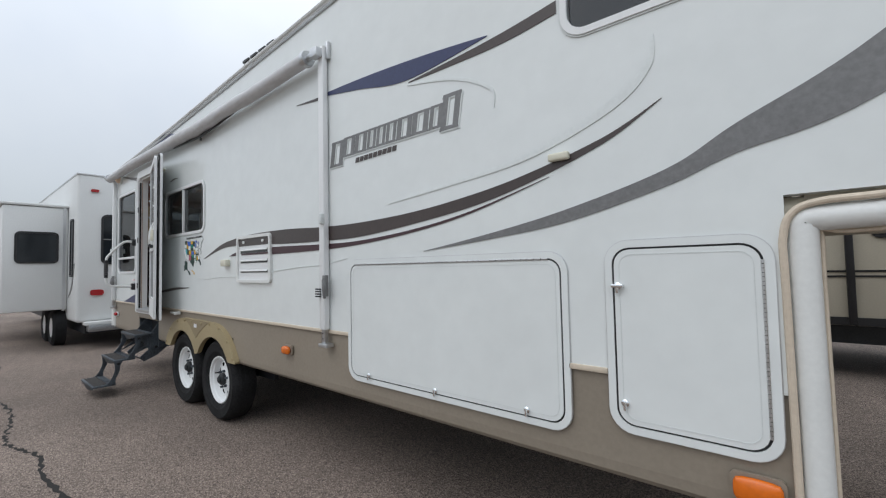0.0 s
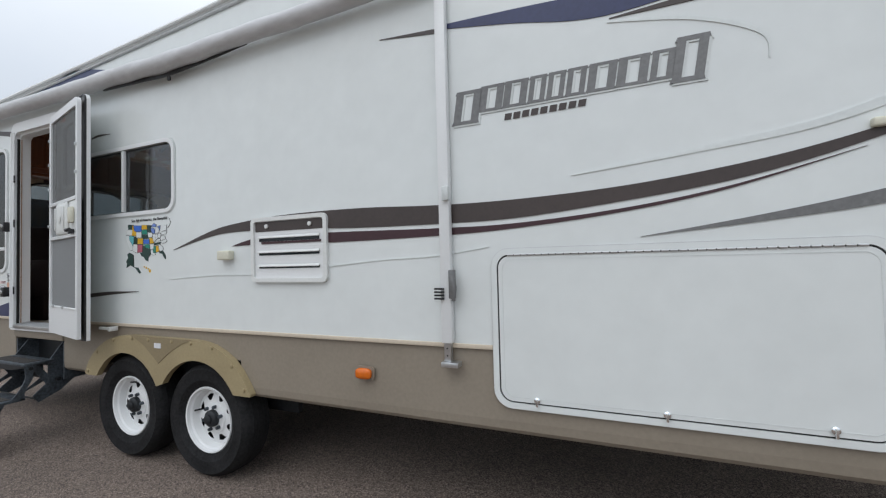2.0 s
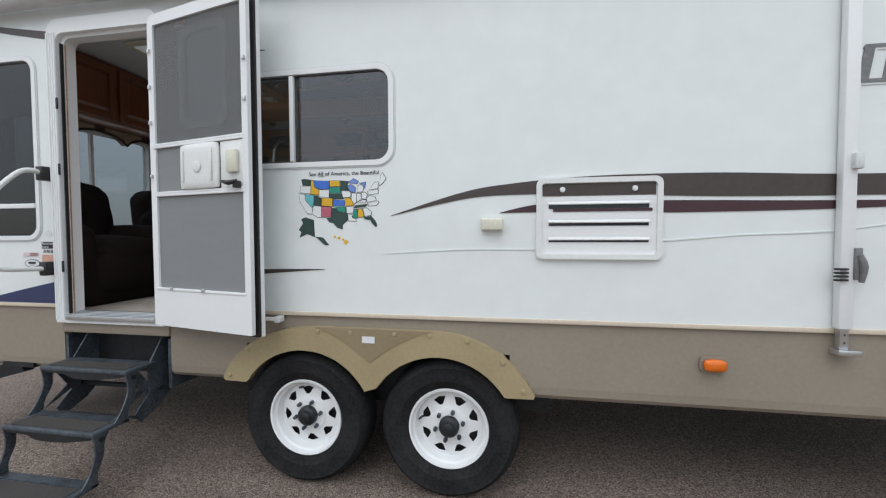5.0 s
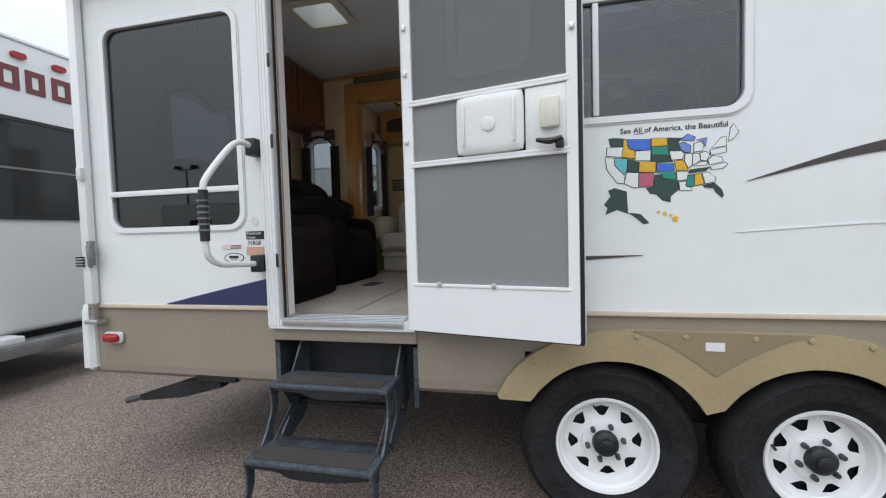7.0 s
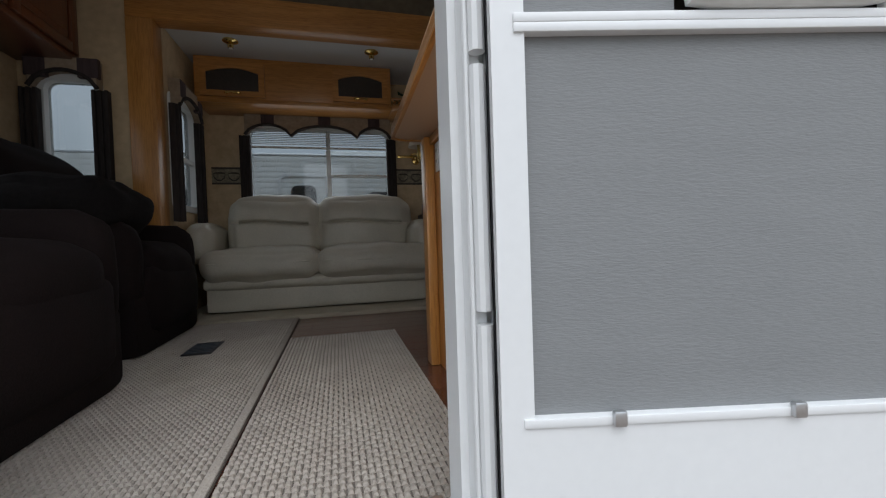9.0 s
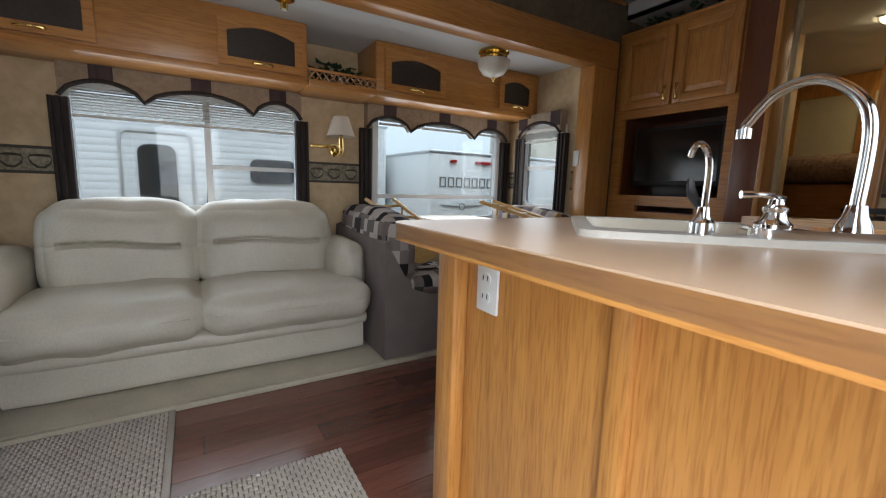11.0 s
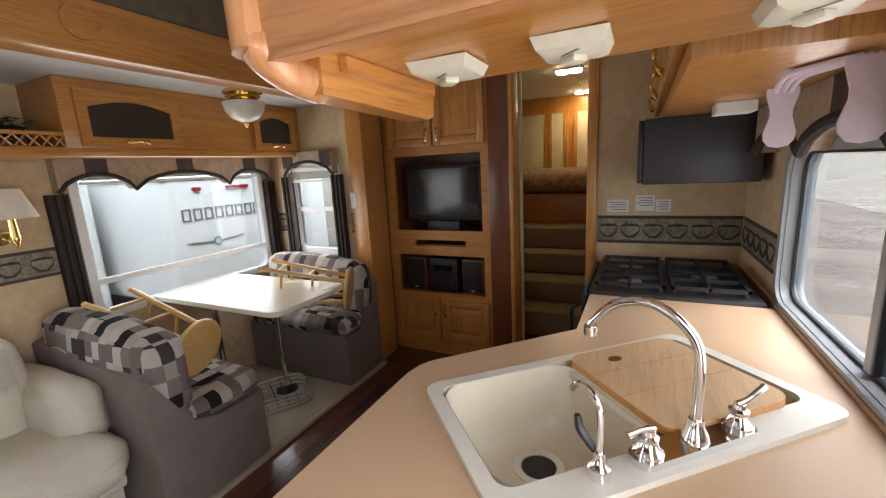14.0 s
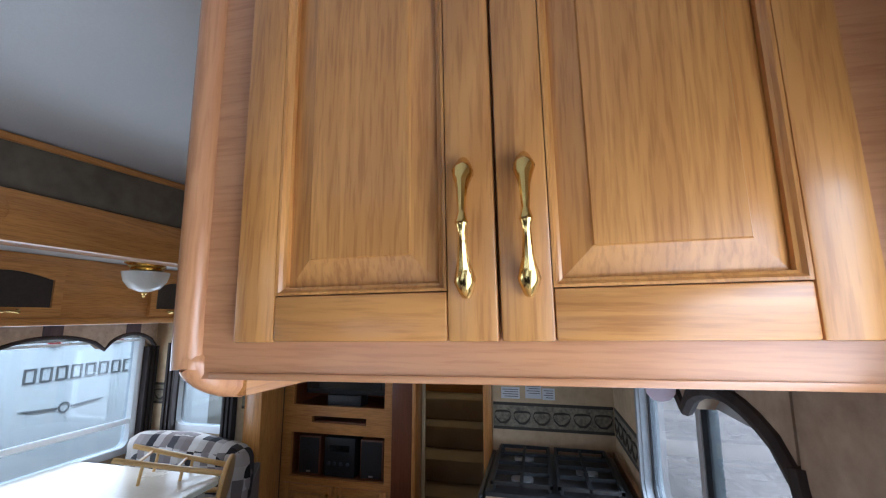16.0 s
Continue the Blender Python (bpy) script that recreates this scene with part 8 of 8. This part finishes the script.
# ---- neighbouring trailers ----
def trailer(name, label, x0, x1, y0, y1, z0, z1, material):
    t = thing(name, label, "trailer", group="parked trailers")
    b = bmesh.new()
    box(b, x0, x1, y0, y1, z0, z1, 0.06, 3)
    part("body", b, material, t)
    part("roof_edge", B(x0 - 0.01, x1 + 0.01, y0 - 0.01, y1 + 0.01, z1 - 0.05, z1 - 0.01, bevel=0.008), ALU, t)
    part("underframe", B(x0 + 0.1, x1 - 0.1, y0 + 0.15, y1 - 0.15, z0 - 0.22, z0 - 0.001), BLACK_STEEL, t)
    return t


def dark_window(t, axis, d, out, u0, u1, z0, z1, r=0.09, bar=None):
    a, b = sorted((d + out * 0.001, d + out * 0.022))
    w = part("window", ring(bmesh.new(), rrect(u0, u1, z0, z1, r), rrect(u0 + 0.035, u1 - 0.035, z0 + 0.035, z1 - 0.035, r - 0.03), axis, a, b), BLACK, t)
    a, b = sorted((d + out * 0.002, d + out * 0.012))
    part("pane", prism(bmesh.new(), rrect(u0 + 0.03, u1 - 0.03, z0 + 0.03, z1 - 0.03, r - 0.03), axis, a, b), DARK_GLASS, w)
    if bar:
        a, b = sorted((d + out * 0.0125, d + out * 0.02))
        part("bar", prism(bmesh.new(), [(u0 + 0.03, bar), (u1 - 0.03, bar), (u1 - 0.03, bar + 0.02), (u0 + 0.03, bar + 0.02)], axis, a, b), GREY_VINYL, w)


def lamp_on(t, axis, d, out, u, z, w, h):
    a, b = sorted((d + out * 0.001, d + out * 0.03))
    part("red_lamp", prism(bmesh.new(), rrect(u - w, u + w, z - h, z + h, min(w, h) * 0.8, 3), axis, a, b), RED_LENS, t)


def parked_wheel(t, x, y, out):
    w = part("wheel", lathe(bmesh.new(), [(0.2, 0.0), (0.3, -0.02), (0.355, 0.02), (0.36, 0.18), (0.2, 0.2)], (x, y, 0.36), "y", 28), RUBBER, t)
    part("rim", lathe(bmesh.new(), [(0.19, -0.004), (0.17, 0.0), (0.06, -0.012), (0.001, -0.03)], (x, y, 0.36), "y", 24), WHITE_PAINT, w)


n1 = trailer("parked_trailer", "white travel trailer with slide-out parked beyond", -18.5, -10.2, 1.60, 4.05, 0.50, 3.31, OFF_WHITE)
dark_window(n1, "x", -10.2, 1, 1.95, 3.75, 1.58, 2.54, 0.1, 2.05)
for y, z in ((1.85, 2.98), (2.83, 3.13), (3.17, 3.13), (3.5, 3.13)):
    lamp_on(n1, "x", -10.2, 1, y, z, 0.06, 0.028)
lamp_on(n1, "x", -10.2, 1, 1.90, 1.05, 0.10, 0.055)
lamp_on(n1, "x", -10.2, 1, 3.75, 1.05, 0.10, 0.055)
part("bumper", B(-10.16, -9.95, 1.75, 3.95, 0.34, 0.46, bevel=0.01), DIAMOND, n1, "diamond plate rear bumper")
for k, (u, w) in enumerate(((2.42, 0.17), (2.66, 0.17), (2.88, 0.16), (3.10, 0.17), (3.34, 0.16))):
    part("letter_shape", ring(bmesh.new(), [(u, 2.80), (u + w, 2.80), (u + w, 3.02), (u, 3.02)], [(u + 0.05, 2.85), (u + w - 0.05, 2.85), (u + w - 0.05, 2.97), (u + 0.05, 2.97)], "x", -10.199, -10.19), RED_LETTER, n1)
dark_window(n1, "y", 1.60, -1, -10.72, -10.45, 1.35, 2.45, 0.05)
sb = part("slide_box", B(-15.0, -11.0, 0.70, 1.598, 0.72, 2.70, bevel=0.03), OFF_WHITE, n1)
dark_window(n1, "x", -11.0, 1, 0.86, 1.46, 1.62, 2.22, 0.08)
part("slide_trim", B(-11.02, -10.985, 1.52, 1.56, 0.70, 2.74), ALU, n1)
part("slide_awning", B(-15.0, -10.98, 0.66, 1.6, 2.705, 2.76, bevel=0.02), OFF_WHITE, n1)
for x in (-11.35, -12.2):
    parked_wheel(n1, x, 1.42, -1)
part("grey_swoosh", band(bmesh.new(), [(-10.9, 0.95), (-10.6, 1.2), (-10.4, 1.6)], [(-10.9, 0.94), (-10.55, 1.15), (-10.33, 1.6)], "y", 1.592, 1.5995), GREY_VINYL, n1)
part("step_tail", B(-10.2, -9.98, 1.7, 2.6, 0.46, 0.52, bevel=0.01), OFF_WHITE, n1)

# beyond the slide-out: ribbed white trailer and the box camper
n2 = trailer("parked_trailer", "ribbed white trailer seen through the sofa window", -12.0, -3.9, 7.6, 10.0, 0.6, 2.75, OFF_WHITE)
for k in range(26):
    part("siding_rib", prism(bmesh.new(), [(7.5985, 0.66 + k * 0.078), (7.5955, 0.668 + k * 0.078), (7.5985, 0.735 + k * 0.078)], "x", -11.95, -3.95), OFF_WHITE, n2)
dark_window(n2, "y", 7.586, -1, -6.88, -6.52, 1.42, 2.26, 0.1)
dark_window(n2, "y", 7.586, -1, -5.75, -5.22, 1.86, 2.16, 0.08)
dark_window(n2, "y", 7.586, -1, -8.6, -7.9, 1.80, 2.20, 0.08)
part("trailer_door", ring(bmesh.new(), rrect(-7.05, -6.35, 0.75, 2.42, 0.08), rrect(-7.02, -6.38, 0.78, 2.39, 0.07), "y", 7.574, 7.587), ALU, n2)
part("grab_bar", tube(bmesh.new(), [(-6.2, 7.58, 1.3), (-6.22, 7.53, 1.35), (-6.22, 7.53, 1.75), (-6.2, 7.58, 1.8)], 0.014, 8), BLACK, n2)
for x in (-7.5, -6.0, -4.6):
    lamp_on(n2, "y", 7.586, -1, x, 0.95, 0.05, 0.02)
part("roof_rack", B(-6.4, -4.6, 8.3, 9.3, 2.751, 2.95, bevel=0.05), OFF_WHITE, n2)
n5 = trailer("box_camper", "white box camper with grey lettering shapes", -3.79, -1.45, 6.5, 9.0, 1.0, 2.36, OFF_WHITE)
for k in range(8):
    u = -3.645 + 0.127 * k
    part("letter_shape", ring(bmesh.new(), [(u, 1.885), (u + 0.095, 1.885), (u + 0.095, 2.015), (u, 2.015)], [(u + 0.016, 1.900), (u + 0.079, 1.900), (u + 0.079, 2.000), (u + 0.016, 2.000)], "y", 6.49, 6.4995), GREY_VINYL, n5)
part("wing_emblem", ring(bmesh.new(), [(-3.285 + 0.05 * math.cos(a * math.pi / 8), 1.63 + 0.05 * math.sin(a * math.pi / 8)) for a in range(16)], [(-3.285 + 0.035 * math.cos(a * math.pi / 8), 1.63 + 0.035 * math.sin(a * math.pi / 8)) for a in range(16)], "y", 6.49, 6.4995), GREY_VINYL, n5)
for s in (-1, 1):
    part("wing_emblem", prism(bmesh.new(), [(-3.285 + s * 0.06, 1.615), (-3.285 + s * 0.30, 1.635), (-3.285 + s * 0.36, 1.66), (-3.285 + s * 0.06, 1.64)], "y", 6.49, 6.4995), GREY_VINYL, n5)
for x in (-3.45, -3.05, -2.95, -2.85, -2.4):
    lamp_on(n5, "y", 6.5, -1, x, 2.22, 0.045, 0.018)
for x in (-3.5, -1.7):
    part("support_leg", B(x - 0.05, x + 0.05, 6.7, 6.8, 0.0, 0.78), BLACK_STEEL, n5)
# beige trailer beyond the overhang
n3 = trailer("parked_trailer", "beige trailer with black awning arms parked behind", -0.9, 7.5, 6.7, 9.1, 0.62, 3.3, BEIGE_SIDE)
dark_window(n3, "y", 6.7, -1, 0.62, 1.9, 1.62, 2.2, 0.08)
dark_window(n3, "y", 6.7, -1, -0.6, -0.1, 1.6, 2.2, 0.08)
for z in (1.18, 1.24):
    part("pin_stripe", B(-0.88, 7.48, 6.690, 6.6985, z, z + 0.022), BLACK, n3)
part("awning_arm", B(0.40, 0.47, 6.63, 6.6985, 0.66, 2.9, bevel=0.01), BLACK, n3)
part("skirt_line", B(-0.88, 7.48, 6.689, 6.6985, 0.63, 0.72), BLACK, n3)
for tt, xs, y in ((n2, (-10.5, -9.6), 7.75), (n3, (3.2, 4.1), 6.85)):
    for x in xs:
        parked_wheel(tt, x, y, -1)
# trailer mirrored in the tall window
n4 = trailer("parked_trailer", "white trailer parked across the lot", -27.0, -17.0, -19.0, -16.5, 0.6, 3.3, OFF_WHITE)
dark_window(n4, "y", -16.5, 1, -25.0, -23.5, 1.6, 2.4, 0.1)
dark_window(n4, "y", -16.5, 1, -21.0, -19.6, 1.6, 2.4, 0.1)

for x in (-22.4, -21.5):
    parked_wheel(n4, x, -16.75, 1)

lp = thing("street_lamp", "tall dark twin-head lot lamp", "street lamp", (-44, -36, 0))
part("pole", cyl(bmesh.new(), (0, 0, 0), (0, 0, 9.2), 0.14, 0.09), BLACK_STEEL, lp)
part("cross_arm", B(-1.1, 1.1, -0.06, 0.06, 9.1, 9.2), BLACK_STEEL, lp)
for s in (-1, 1):
    part("lamp_head", B(s * 1.1 - 0.35, s * 1.1 + 0.35, -0.3, 0.3, 9.2, 9.6, bevel=0.05), BLACK_STEEL, lp)

# far side of the lot, seen from the kitchen window
structure(part("lot_apron", B(-120, 220, -59.9, -5.2, 0.0, 0.012), LOT), "pale worn paving across the sales lot", "pavement")
structure(part("verge", B(-60, 220, -74, -60, 0.0, 0.06), GRASS), "strip of dry grass at the lot's edge", "ground")
structure(part("road", B(-200, 300, -90, -76, 0.0, 0.02), CONCRETE), "pale road beyond the grass", "road")
for x0, x1, y0, h in ((20, 95, -150, 9.0), (105, 175, -160, 8.0), (-70, 5, -155, 7.5)):
    wh = thing("warehouse", "long white warehouse with grey doors far off", "building", group="far warehouses")
    part("wall", B(x0, x1, y0 - 30, y0, 0, h), OFF_WHITE, wh)
    part("roof", B(x0 - 0.3, x1 + 0.3, y0 - 30.3, y0 + 0.3, h, h + 0.4), ALU, wh)
    k = x0 + 5
    while k < x1 - 6:
        part("loading_door", B(k, k + 4, y0, y0 + 0.1, 0.0, 4.2), GREY_VINYL, wh)
        part("window", B(k + 5, k + 7.5, y0, y0 + 0.08, 4.8, 6.2), DARK_GLASS, wh)
        k += 11
for k, (x, y) in enumerate(((30, -66), (52, -65), (75, -67), (98, -66), (12, -66))):
    car = thing("parked_car", "small parked car at the far edge", "car", (x, y, 0.0), group="far cars")
    part("body", PAD(-2.2, 2.2, -0.9, 0.9, 0.3, 0.95, r=0.2, bulge=0.03, n=6), (WHITE, GREY_VINYL, BLUE_VINYL, OFF_WHITE, MAROON_VINYL)[k], car)
    part("cabin", PAD(-1.2, 1.1, -0.75, 0.75, 0.9, 1.5, r=0.25, bulge=0.03, n=6), DARK_GLASS, car)
    for wx in (-1.35, 1.35):
        part("wheel", cyl(bmesh.new(), (wx, -0.92, 0.33), (wx, 0.92, 0.33), 0.33), RUBBER, car)

# cracks in the asphalt
ck = bmesh.new()
rnd = random.Random(5)
pts = [(-9.5, 0.62), (-7.6, 0.40), (-6.6, 0.52), (-5.818, 0.475), (-5.2, 0.42), (-4.7, 0.55), (-4.156, 0.522), (-3.4, 0.62)]
line = spline(pts, 14)
prev = None
for x, y in line:
    w = rnd.uniform(0.006, 0.02)
    y += rnd.uniform(-0.02, 0.02)
    cur = (ck.verts.new((x, y - w, 0.003)), ck.verts.new((x, y + w, 0.003)))
    if prev:
        ck.faces.new((prev[0], cur[0], cur[1], prev[1]))
    prev = cur
structure(part("asphalt_crack", ck, CRACK), "dark crack running across the asphalt", "crack")

# floor planks, laid lengthwise with staggered ends
PLANK = oak("floor_plank", (0.150, 0.055, 0.037), (0.075, 0.028, 0.020), "x", 0.2)
pn, plk = PLANK.node_tree.nodes, PLANK.node_tree.links
info, tone_r, tone_m = pn.new("ShaderNodeObjectInfo"), pn.new("ShaderNodeMapRange"), pn.new("ShaderNodeMix")
tone_r.inputs["To Min"].default_value, tone_r.inputs["To Max"].default_value = 0.62, 1.3
tone_m.data_type, tone_m.blend_type = "RGBA", "MULTIPLY"
tone_m.inputs[0].default_value = 1.0
base_in = pn["Principled BSDF"].inputs["Base Color"]
before = base_in.links[0].from_socket
plk.new(info.outputs["Random"], tone_r.inputs["Value"])
plk.new(before, tone_m.inputs[6])
plk.new(tone_r.outputs[0], tone_m.inputs[7])
plk.new(tone_m.outputs[2], base_in)
bm = box(bmesh.new(), 0.0006, 1.1994, 0.0005, 0.1215, -0.0045, 0.0, 0.0012, 1)
first = part("plank", bm, PLANK, floor)
first.matrix_basis = pose(-7.94, Y1 + 0.002, F)
for row in range(18):
    start = -7.94 + (0.0, -0.45, -0.85)[row % 3]
    for col in range(6):
        x = start + 1.2 * col
        if (row, col) == (0, 0) or x + 1.2 > -2.4 or x < REAR:
            continue
        ob = new("plank", first.data)
        ob.parent = floor
        ob.matrix_basis = pose(x, Y1 + 0.002 + 0.122 * row, F)
